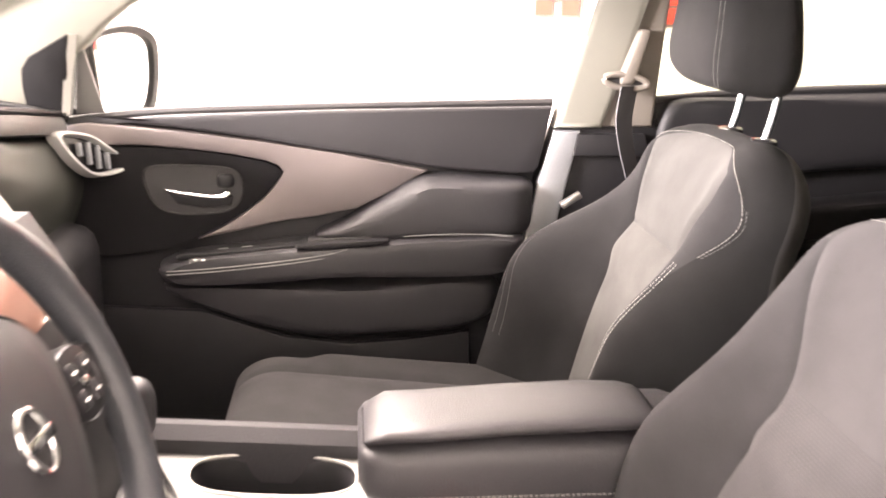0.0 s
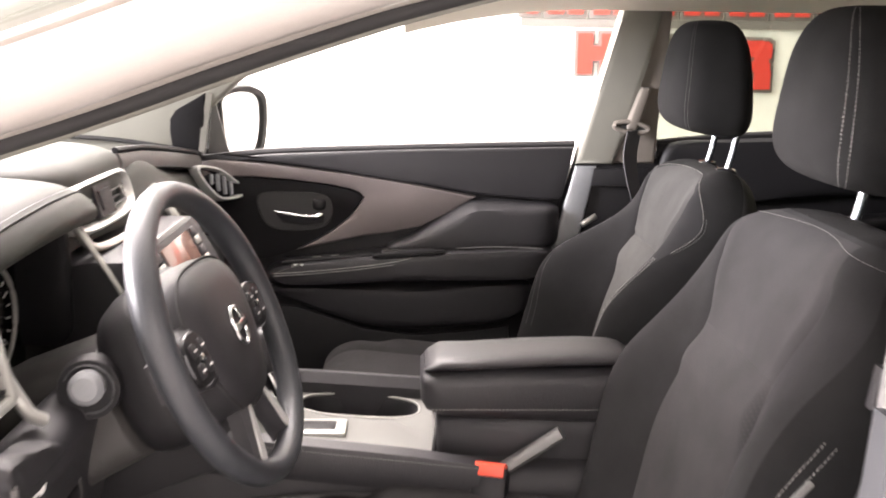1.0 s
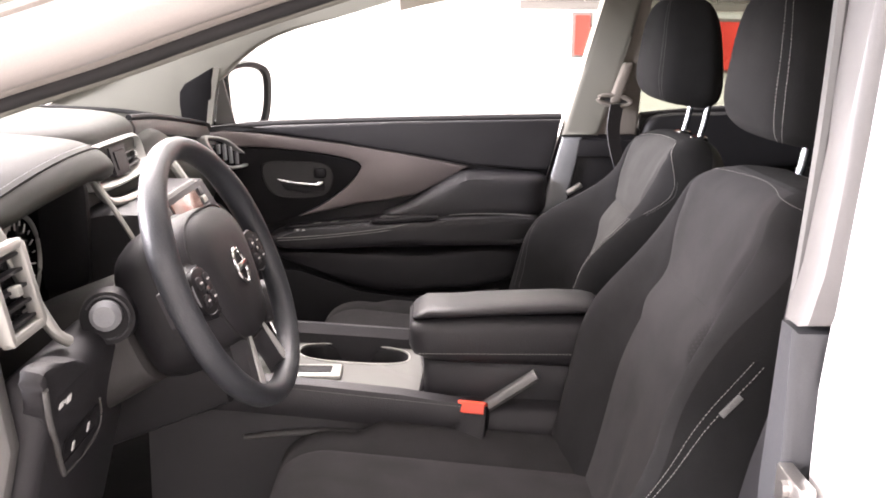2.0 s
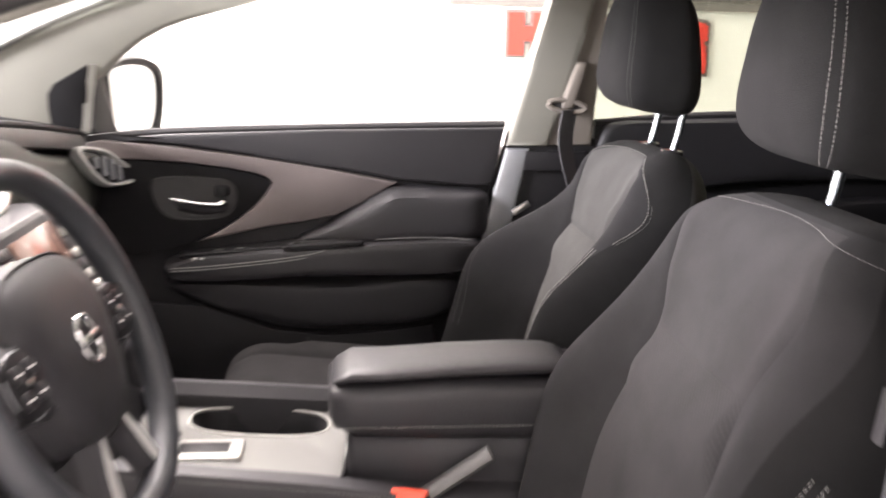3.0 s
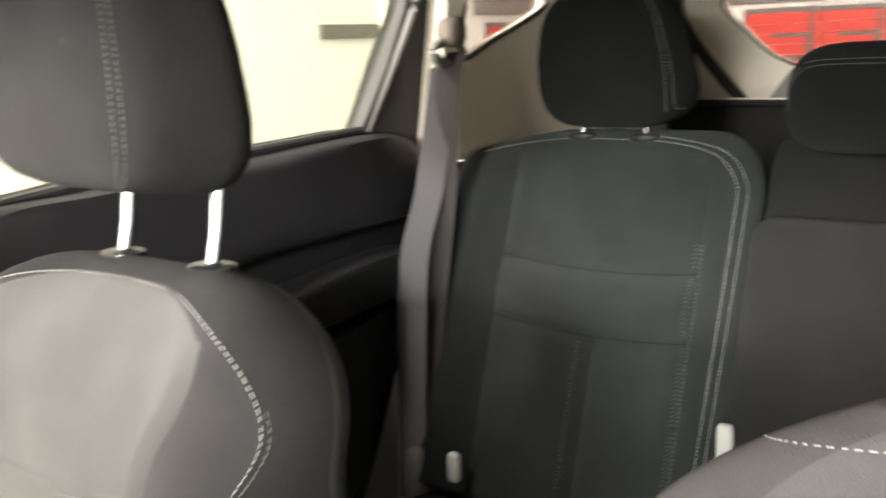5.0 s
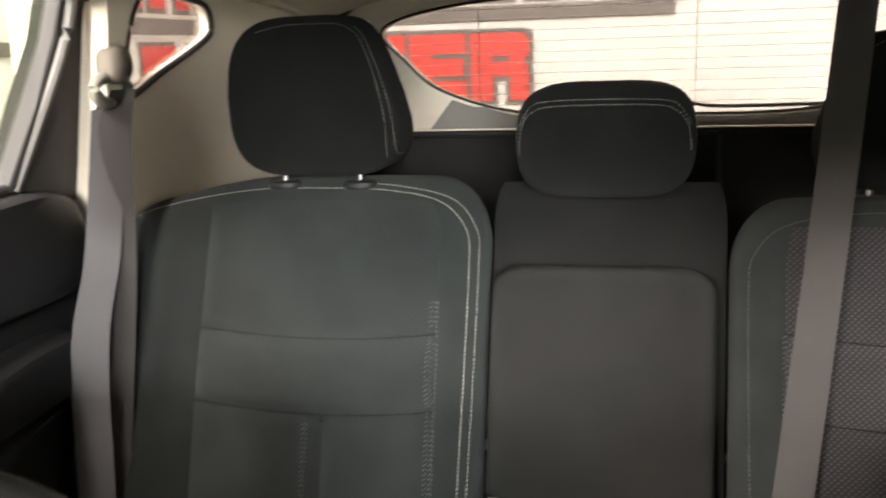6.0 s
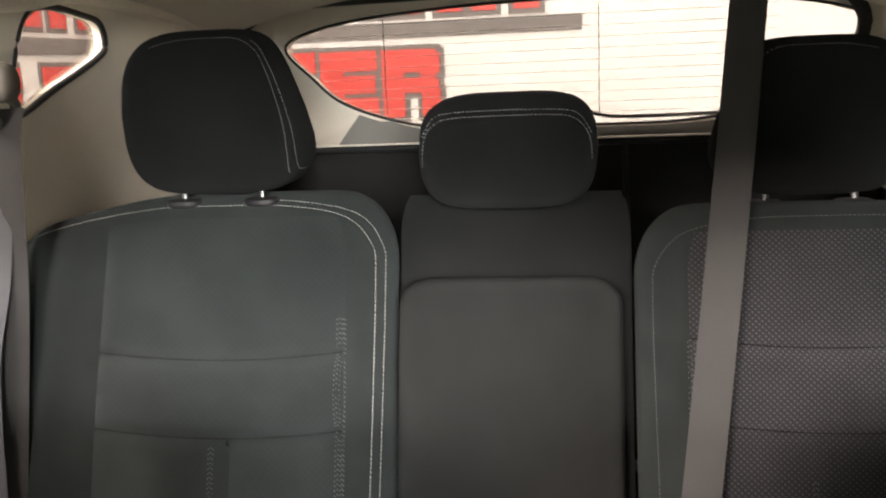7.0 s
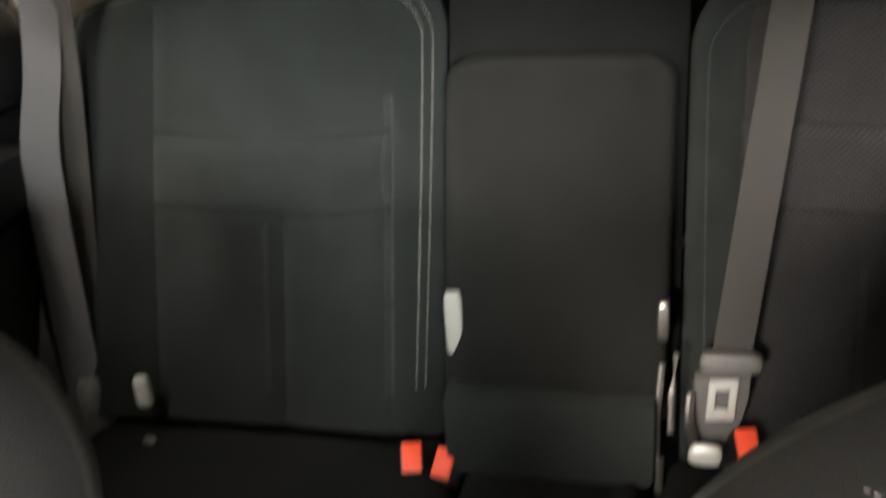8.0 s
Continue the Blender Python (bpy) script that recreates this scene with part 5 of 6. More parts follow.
def rear_door(mirror):
    fix = mirrored if mirror else (lambda b: b)
    s = -1 if mirror else 1
    t = thing("rear_door", (0.35, s * 0.74, 0.45), "closed rear door with black trim and tinted glass", "car door", "rear doors")
    line = ((-0.035, 1.183), (0.13, 1.199), (0.345, 1.209), (0.62, 1.220))
    part("door_panel", fix(slab_xz([(0.0, 0.46), (-0.02, 0.9), (-0.035, 1.12), *line, (0.70, 1.215), (0.752, 1.16), (0.74, 0.95), (0.62, 0.70), (0.50, 0.46)], 0.712, 0.79, 0.006)), PLASTIC_DARK, t, "black rear door panel")
    part("upper_trim", fix(pad_xz([(-0.02, 1.175), (0.13, 1.193), (0.345, 1.203), (0.60, 1.214), (0.70, 1.208), (0.745, 1.17), (0.742, 1.08), (0.55, 1.065), (0.30, 1.055), (0.0, 1.045)], 0.715, 0.03, 70, 0.01, 0.03)), PLASTIC_DARK, t, "black upper door trim")
    part("door_armrest", fix(pad_xz([(-0.01, 0.985), (0.2, 0.995), (0.42, 1.015), (0.60, 1.03), (0.70, 1.02), (0.70, 0.965), (0.55, 0.945), (0.3, 0.925), (0.0, 0.915)], 0.715, 0.055, 70, 0.01, 0.035)), PLASTIC_DARK, t, "black armrest")
    part("lower_panel", fix(pad_xz([(0.0, 0.89), (0.3, 0.90), (0.55, 0.925), (0.68, 0.93), (0.62, 0.78), (0.5, 0.62), (0.03, 0.60)], 0.715, 0.028, 60, 0.01, 0.03)), PLASTIC_DARK, t)
    part("sill_seal", fix(tube(spline([(a, 0.716, b + 0.002) for a, b in line], 24), 0.006, 8)), RUBBER, t)
    part("rear_frame", fix(slab_xz([(0.618, 1.218), (0.665, 1.32), (0.70, 1.40), (0.715, 1.47), (0.80, 1.47), (0.77, 1.40), (0.765, 1.25), (0.756, 1.165), (0.69, 1.205)], 0.715, 0.76, 0.006, LEAN * 0.7)), RUBBER, t, "black window frame")
    part("frame_bead", fix(tube(spline([(0.632, 0.712, 1.218), (0.68, 0.690, 1.32), (0.715, 0.675, 1.40), (0.728, 0.665, 1.46)], 16), 0.007, 8)), PLASTIC_GREY, t)
    p = part("window_pane", fix(slab_xz([(-0.05, 1.17), (0.64, 1.20), (0.72, 1.40), (0.735, 1.48), (0.45, 1.50), (-0.10, 1.51)], 0.742, 0.746, 0, LEAN * 0.8)), GLASS_TINT, t, "tinted side window")
    p.visible_shadow = False
    return t


rear_door(False)
rear_door(True)

# ---------------------------------------------------------------- dashboard
dash = thing("dashboard", (-1.3, 0, 0.6), "charcoal dashboard with instrument hood and silver vents", "dashboard")


def dash_ring(y):
    top = 1.185 + 0.030 * gauss(y, 0.26, 0.13) - 0.040 * sstep(0.2, 0.66, y) - 0.03 * sstep(-0.1, -0.3, y)
    nose = -1.075 - 0.055 * gauss(y, -0.03, 0.19)
    rec = 0.13 * sstep(-0.64, -0.60, y) * (1 - sstep(-0.20, -0.16, y))
    pts = [(-1.80, 0.60), (-1.80, 1.06), (-1.55, top - 0.01), (-1.35, top + 0.01), (-1.22, top), (nose - 0.03 - rec, top - 0.025), (nose - rec, top - 0.06), (nose + 0.015 - rec, top - 0.12), (nose - 0.01 - rec * 0.4, 0.95), (nose - 0.05, 0.86), (nose - 0.08, 0.74), (nose - 0.13, 0.62)]
    return [Vector((p.x, y, p.z)) for p in spline([(a, 0, b) for a, b in pts], 56, True)]


part("main_body", loft([dash_ring(-0.695 + 1.39 * i / 40) for i in range(41)]), DASH_TOP, dash, "charcoal soft dash body", 50)
part("upper_tier", superell(-1.35, 0.0, 1.175, 0.265, 0.205, 0.060, 0.45, 0.45, 48, 20), DASH_TOP, dash, "raised centre dash pad", 60)


def hood_edge(y):
    """The padded hood at y: its top, the height of its rolled edge and how far the edge reaches."""
    k = (y + 0.345) / 0.21
    top = 1.228 - 0.055 * abs(k) ** 2.2
    if k < 0:
        top = max(top, 1.190 - 0.02 * (-k - 0.84))
    roll = 0.053 - 0.012 * min(k * k, 1.0) - 0.012 * sstep(0.75, 1.0, k)
    return top, roll, -1.0 - 0.06 * min(k * k, 1.1)


def hood_ring(y):
    top, h, lip = hood_edge(y)
    low = top - h
    pts = [(-1.50, top - 0.05), (-1.30, top + 0.004), (-1.16, top + 0.006), (lip - 0.060, top), (lip - 0.022, low + h * 0.76), (lip - 0.005, low + h * 0.50), (lip, low + h * 0.24), (lip - 0.012, low), (lip - 0.04, low - 0.003), (-1.16, low + h * 0.2), (-1.30, low)]
    return [Vector((p.x, y, p.z)) for p in spline([(a, 0, b) for a, b in pts], 56, True)]


hood = part("instrument_hood", loft([hood_ring(-0.38 + 0.242 * math.sin(math.pi * (i / 48 - 0.5))) for i in range(49)]), DASH_TOP, dash, "charcoal instrument hood with a sewn edge", 60)
seam = []
for i in range(45):
    y = -0.60 + 0.44 * i / 44
    top, h, lip = hood_edge(y)
    seam.append(Vector((lip - 0.0205, y, top - h * 0.235)))
part("hood_seam", tube(seam, 0.0014, 6), RUBBER, hood)
part("hood_stitching", stitches([p + Vector((-0.007, 0, 0.0035)) for p in seam], [Vector((0.4, 0, 0.9))] * 45, lift=0.0008), PLASTIC_EDGE, hood)
part("hood_end", superell(-1.085, -0.146, 1.170, 0.026, 0.006, 0.014, 0.6, 0.7, 20, 10), PLASTIC_DARK, hood, "dark end of the hood")
part("hood_cheek", superell(-1.10, -0.63, 1.085, 0.075, 0.016, 0.085, 0.4, 0.5, 20, 12), PLASTIC_DARK, hood)
part("hood_cheek", superell(-1.125, -0.188, 1.075, 0.052, 0.014, 0.095, 0.4, 0.5, 20, 12), PLASTIC_DARK, hood)
# gauges
cl = part("gauge_panel", box(-1.17, -1.145, -0.62, -0.17, 0.94, 1.19, 0.004), GLOSS_BLACK, dash, "black instrument cluster")
for gy in (-0.49, -0.295):
    ring = [(-1.138, gy + 0.070 * math.cos(t), 1.045 + 0.070 * math.sin(t)) for t in (2 * math.pi * k / 40 for k in range(41))]
    g = part("gauge_ring", tube(ring, 0.0035, 8), SATIN, cl, "silver gauge ring")
    for k in range(17):
        t = math.radians(-45 + 270 * k / 16)
        r0, r1 = (0.050, 0.063) if k % 2 == 0 else (0.056, 0.063)
        part("tick", tube([(-1.142, gy + r0 * math.cos(t), 1.045 + r0 * math.sin(t)), (-1.142, gy + r1 * math.cos(t), 1.045 + r1 * math.sin(t))], 0.0013, 4), WHITE_MARK, g)
# centre stack
STACK = [(-1.12, 1.085), (-1.05, 1.100), (-0.985, 1.100), (-0.955, 1.05), (-0.915, 0.97), (-0.885, 0.88), (-0.87, 0.79), (-1.10, 0.70)]
stack = part("center_fascia", moved(slab_xz(STACK, -0.185, 0.185, 0.012), Matrix()), PLASTIC, dash, "black centre stack")
part("stack_edge", tube(spline([(-1.062, -0.193, 1.150), (-1.03, -0.197, 1.105), (-0.992, -0.199, 1.04), (-0.955, -0.199, 0.97), (-0.92, -0.197, 0.90)], 20), 0.0042, 8), SATIN, stack, "silver edge strip")
part("stack_edge", tube(spline([(-1.062, 0.193, 1.150), (-1.03, 0.197, 1.105), (-0.992, 0.199, 1.04), (-0.955, 0.199, 0.97), (-0.92, 0.197, 0.90)], 20), 0.009, 8), SATIN, stack)
part("stack_arch", tube(spline([(-1.062, -0.190, 1.150), (-1.052, -0.15, 1.112), (-1.046, -0.02, 1.102), (-1.049, 0.10, 1.106), (-1.055, 0.14, 1.130)], 30), 0.008, 8, 0.8), SATIN, stack, "silver trim under the vents")


def on_stack(s0, s1, y0, y1, lift, thick, bev=0.002):
    """A plate on the sloping stack face; s runs down the face from its top edge."""
    a, d = Vector((-0.981, 0, 1.100)), Vector((0.095, 0, -0.18)).normalized()
    n = Vector((0.18, 0, 0.095)).normalized()
    m = Matrix(((d.x, 0, n.x, a.x), (0, 1, 0, 0), (d.z, 0, n.z, a.z), (0, 0, 0, 1)))
    return moved(box(s0, s1, y0, y1, lift, lift + thick, bev), m)


part("screen_frame", on_stack(-0.012, 0.140, -0.178, 0.100, -0.004, 0.012, 0.005), PLASTIC_GREY, stack, "grey screen surround")
part("screen_panel", on_stack(-0.004, 0.132, -0.170, 0.092, 0.0085, 0.003, 0.002), PLASTIC_DARK, stack, "black panel round the screen")
part("screen", on_stack(0.006, 0.102, -0.120, 0.040, 0.0118, 0.002, 0.001), SCREEN, stack, "touch screen with a dim red display")
for k in range(6):
    for y in (-0.150, 0.068):
        part("button", on_stack(0.006 + 0.017 * k, 0.019 + 0.017 * k, y - 0.012, y + 0.012, 0.0115, 0.004), SATIN if k % 2 else PLASTIC_MID, stack)
part("control_panel", on_stack(0.145, 0.205, -0.135, 0.135, -0.002, 0.010), GLOSS_BLACK, stack)
for y in (-0.145, 0.062):
    part("knob", on_stack(0.110, 0.136, y - 0.014, y + 0.014, 0.008, 0.018, 0.006), SATIN, stack, "silver knob")
for k in range(7):
    part("button", on_stack(0.155, 0.172, -0.12 + 0.035 * k, -0.092 + 0.035 * k, 0.008, 0.005), PLASTIC_GREY, stack)


def vent(name, y0, y1, x, z0, z1, parent, tilt, frame_mat, slats=4):
    """An air vent facing the cabin: frame, dark back and slats."""
    w, h = y1 - y0, z1 - z0
    m = pose(x, (y0 + y1) / 2, (z0 + z1) / 2, 0, tilt, 0)
    f = bmesh.new()
    for b in (box(-0.012, 0.004, -w / 2, w / 2, h / 2 - 0.007, h / 2 + 0.004, 0.003), box(-0.012, 0.004, -w / 2, w / 2, -h / 2 - 0.004, -h / 2 + 0.007, 0.003),
              box(-0.012, 0.005, -w / 2 - 0.004, -w / 2 + 0.007, -h / 2, h / 2, 0.003), box(-0.012, 0.005, w / 2 - 0.007, w / 2 + 0.004, -h / 2, h / 2, 0.003)):
        grow(f, b)
    fr = part(name, moved(f, m), frame_mat, parent, "silver vent frame")
    part("vent_back", moved(box(-0.05, -0.02, -w / 2, w / 2, -h / 2, h / 2), m), GLOSS_BLACK, fr)
    for k in range(slats):
        zz = -h / 2 + h * (k + 0.7) / (slats + 0.4)
        part("slat", moved(box(-0.018, -0.002, -w / 2 + 0.004, w / 2 - 0.004, zz - 0.002, zz + 0.002, 0.0008), m), PLASTIC_DARK, fr)
    part("vent_tab", moved(box(-0.006, 0.006, -0.006, 0.006, -0.006, 0.006, 0.002), m), SATIN, fr)
    return fr


# centre vents: one silver stadium bezel round two slatted openings and a middle block


def vent_bow(y, z, d=0.0):
    return Vector((-1.078 - 0.35 * (y + 0.005) ** 2 - 0.25 * (z - 1.15) + d, y, z))


def vent_stadium(k, d, n=64):
    out = []
    for q in range(n):
        t = 2 * math.pi * q / n
        out.append(vent_bow(-0.005 + 0.150 * k * math.copysign(abs(math.cos(t)) ** 0.45, math.cos(t)), 1.158 + (0.036 - 0.150 * (1 - k)) * math.copysign(abs(math.sin(t)) ** 0.6, math.sin(t)), d))
    return out


cv = part("center_vent", loft([vent_stadium(1.03, -0.03), vent_stadium(1.03, -0.004), vent_stadium(1.0, 0.006), vent_stadium(0.975, 0.008), vent_stadium(0.955, 0.002), vent_stadium(0.955, -0.03)], cap=False), SATIN_PALE, dash, "silver bezel of the centre vents", 50)
part("vent_back", loft([vent_stadium(0.96, -0.028), vent_stadium(0.96, -0.034)]), RUBBER, cv)
part("hazard_block", loft([[vent_bow(-0.005 + 0.036 * a, 1.158 + 0.024 * b, d) for a, b in ((-1, -1), (1, -1), (1.12, 1), (-1.12, 1))] for d in (-0.03, -0.002, 0.002)]), PLASTIC, cv, "grey block between the vents")
part("hazard_button", loft([[vent_bow(-0.005 + 0.024 * a, 1.159 + 0.015 * b, d) for a, b in ((-1, -1), (1, -1), (1.1, 1), (-1.1, 1))] for d in (0.0, 0.0045)]), PLASTIC, cv)
for s in (-1, 1):
    for k in range(4):
        z = 1.141 + 0.0112 * k
        part("slat", loft([[vent_bow(-0.005 + s * y, z + a, d) for a, d in ((-0.0012, -0.022), (-0.0012, -0.002), (0.0012, -0.003), (0.0012, -0.022))] for y in (0.040, 0.09, 0.134)]), PLASTIC_MID, cv)
    part("vent_tab", loft([[vent_bow(-0.005 + s * (0.088 + 0.006 * a), 1.157 + 0.006 * b, d) for a, b in ((-1, -1), (1, -1), (1, 1), (-1, 1))] for d in (-0.004, 0.006)]), CHROME, cv)
# metallic band along the passenger side of the dash
band = ((-1.112, 0.185, 1.206, 1.180), (-1.108, 0.33, 1.196, 1.166), (-1.094, 0.50, 1.174, 1.144), (-1.080, 0.672, 1.148, 1.119))
part("dash_band", loft([[Vector((x - 0.03, y, zt + 0.004)), Vector((x, y, zt)), Vector((x + 0.006, y, (zt + zb) / 2)), Vector((x + 0.004, y, zb)), Vector((x - 0.03, y, zb - 0.006))] for x, y, zt, zb in band]), PLASTIC_GREY, dash, "grey dash band")
part("band_lip", tube(spline([(x - 0.006, y, zt + 0.006) for x, y, zt, zb in band], 20), 0.006, 8), PLASTIC_DARK, dash)
# passenger side vent: slim leaf-shaped opening turned towards the cabin
vc, vn = Vector((-1.03, 0.655, 1.085)), Vector((0.8, -0.55, 0.2)).normalized()
LEAF = ((-1.074, 0.604, 1.130), (-1.040, 0.654, 1.122), (-1.012, 0.685, 1.095), (-0.986, 0.711, 1.064), (-0.997, 0.690, 1.051), (-1.030, 0.645, 1.054), (-1.057, 0.617, 1.088))


def leaf(k, off, n=48):
    P = spline(LEAF, n, True)
    c = sum(P, Vector()) / len(P)
    return [c + (p - c) * k + vn * off for p in P]


sv = part("side_vent", loft([leaf(1.04, -0.02), leaf(1.04, 0.0), leaf(1.0, 0.006), leaf(0.90, 0.006), leaf(0.84, 0.0), leaf(0.82, -0.02)], cap=False), SATIN_PALE, dash, "silver leaf-shaped vent frame", 50)
part("vent_back", loft([leaf(0.84, -0.012), leaf(0.84, -0.018)]), GLOSS_BLACK, sv)
lc = sum((Vector(p) for p in LEAF), Vector()) / len(LEAF)
la = (Vector(LEAF[3]) - Vector(LEAF[0])).normalized()
lb = vn.cross(la).normalized()
for k in range(4):
    o = lc + la * (-0.030 + 0.020 * k)
    w = (0.011, 0.019, 0.020, 0.015)[k]
    m = Matrix(((la.x, lb.x, vn.x, o.x), (la.y, lb.y, vn.y, o.y), (la.z, lb.z, vn.z, o.z), (0, 0, 0, 1)))
    part("slat", moved(moved(box(-0.003, 0.003, -w, w, -0.008, 0.001, 0.0008), Matrix.Rotation(0.35, 4, "Z")), m), PLASTIC_EDGE, sv)
# driver side end: vent, silver strip, switch panel
vent("left_vent", -0.685, -0.60, -0.998, 1.055, 1.150, dash, -12, SATIN, 5)
part("left_strip", tube(spline([(-1.045, -0.592, 1.175), (-1.02, -0.592, 1.12), (-0.985, -0.588, 1.045), (-0.972, -0.575, 1.025)], 16), 0.009, 10, 0.8), SATIN, dash, "silver strip beside the gauges")
part("knee_panel", moved(box(-0.03, 0.03, -0.17, 0.17, -0.19, 0.12, 0.02, 3), pose(-1.005, -0.52, 0.90, 0, 14, 0)), PLASTIC, dash, "dark knee panel")
# switch panel set in the sloping knee panel: local x towards the door, z up the slope
SLOPE = Matrix(((0, 0.978, 0.208, -0.966), (-1, 0, 0, -0.615), (0, -0.208, 0.978, 0.955), (0, 0, 0, 1)))
SWITCH = [(p.x, p.z) for p in spline([(0.100, 0, 0.088), (0.02, 0, 0.070), (-0.048, 0, 0.041), (-0.100, 0, -0.012), (-0.134, 0, -0.060), (-0.128, 0, -0.080), (-0.080, 0, -0.088), (-0.018, 0, -0.086), (0.006, 0, -0.060), (0.070, 0, 0.018), (0.102, 0, 0.066)], 48, True)]
sw = part("switch_panel", moved(slab_xz(SWITCH, -0.02, 0.006, 0.006), SLOPE), PLASTIC, dash, "switch panel with pale symbols")
# pale tubes stand in for the highlight where the panel turns
part("edge_highlight", moved(tube(spline([(0.098, 0.006, 0.066), (0.072, 0.007, 0.020), (0.038, 0.007, -0.022), (0.010, 0.006, -0.058), (-0.014, 0.005, -0.084)], 24), 0.0035, 8), SLOPE), PLASTIC_GREY, sw, "pale strip for the highlight along the panel edge")
part("edge_highlight", moved(tube(spline([(-0.020, 0.005, -0.088), (-0.080, 0.005, -0.090), (-0.126, 0.005, -0.082), (-0.135, 0.005, -0.060), (-0.116, 0.005, -0.030)], 24), 0.0018, 8), SLOPE), PLASTIC_GREY, sw)
bank = part("switch_bank", moved(box(-0.105, 0.010, 0.004, 0.0085, -0.062, -0.030, 0.004), SLOPE), PLASTIC_DARK, sw, "row of dark switches")
for x, z, w, h in ((0.040, 0.026, 0.006, 0.0035), (0.028, 0.026, 0.002, 0.002), (0.016, 0.024, 0.006, 0.0045)):
    part("mark", moved(box(x - w, x + w, 0.005, 0.0072, z - h, z + h), SLOPE), WHITE_MARK, sw)
for x, z in ((-0.069, -0.047), (-0.019, -0.049)):
    part("mark", moved(box(x - 0.0035, x + 0.0035, 0.0080, 0.0096, z - 0.0055, z + 0.0055), SLOPE), WHITE_MARK, bank)
part("dash_end", slab_xz([(-1.70, 1.08), (-1.30, 1.16), (-1.10, 1.14), (-1.00, 1.06), (-0.985, 0.95), (-1.02, 0.80), (-1.10, 0.60), (-1.70, 0.60)], -0.715, -0.69, 0.006), PLASTIC_GREY, dash)
part("lower_dash", box(-1.30, -1.02, 0.20, 0.66, 0.66, 0.98, 0.05, 3), PLASTIC_DARK, dash, "black glove box")
part("pedal_wall", box(-1.45, -1.40, -0.70, 0.70, 0.42, 0.80), CARPET, dash)

# ---------------------------------------------------------------- steering wheel and column
ES, YW = 0.402, -0.10
sn = Vector((math.cos(ES) * math.cos(YW), math.cos(ES) * math.sin(YW), math.sin(ES)))
su = Vector((0, 0, 1)).cross(sn).normalized()
sv_ = sn.cross(su).normalized()
sc = Vector((-0.824, -0.396, 1.065))
S = Matrix(((su.x, sv_.x, sn.x, sc.x), (su.y, sv_.y, sn.y, sc.y), (su.z, sv_.z, sn.z, sc.z), (0, 0, 0, 1)))
wheel = thing("steering_wheel", tuple(sc), "black steering wheel with silver spoke trim and plain round badge", "steering wheel")
rr = []
for k in range(64):
    t = 2 * math.pi * k / 64
    fat = 0.0152 + 0.0018 * (gauss(t, 0.5, 0.35) + gauss(t, math.pi - 0.5, 0.35))
    rr.append([Vector(((0.1735 + fat * math.cos(a)) * math.cos(t), (0.1735 + fat * math.cos(a)) * math.sin(t), fat * 1.12 * math.sin(a))) for a in (2 * math.pi * q / 14 for q in range(14))])
part("rim", moved(loft(rr + [rr[0]], cap=False), S), RIM_LEATHER, wheel, "black grained rim", 60)


def hub_ring(s, z):
    out = []
    for p in spline([(-0.088, 0.035, 0), (-0.06, 0.072, 0), (0, 0.080, 0), (0.06, 0.072, 0), (0.088, 0.035, 0), (0.075, -0.03, 0), (0.045, -0.075, 0), (0, -0.086, 0), (-0.045, -0.075, 0), (-0.075, -0.03, 0)], 60, True):
        out.append(Vector((p.x * s * 1.12, p.y * s * 1.12, z)))
    return out


part("airbag_cover", moved(loft([hub_ring(1.0, -0.055), hub_ring(1.02, -0.02), hub_ring(0.99, -0.002), hub_ring(0.9, 0.010), hub_ring(0.6, 0.017), hub_ring(0.2, 0.019)]), S), PLASTIC, wheel, "domed black airbag cover", 60)
badge = part("badge", moved(tube([Vector((0.017 * math.cos(t), 0.023 * math.sin(t), 0.0205)) for t in (2 * math.pi * k / 36 for k in range(37))], 0.0030, 8), S), CHROME, wheel, "plain chrome ring badge")
part("badge_bar", moved(box(-0.021, 0.021, -0.005, 0.005, 0.017, 0.0245, 0.0015), S), CHROME, badge)
part("cover_seam", moved(tube(hub_ring(0.985, 0.0005) + hub_ring(0.985, 0.0005)[:2], 0.0016, 6), S), RUBBER, wheel)
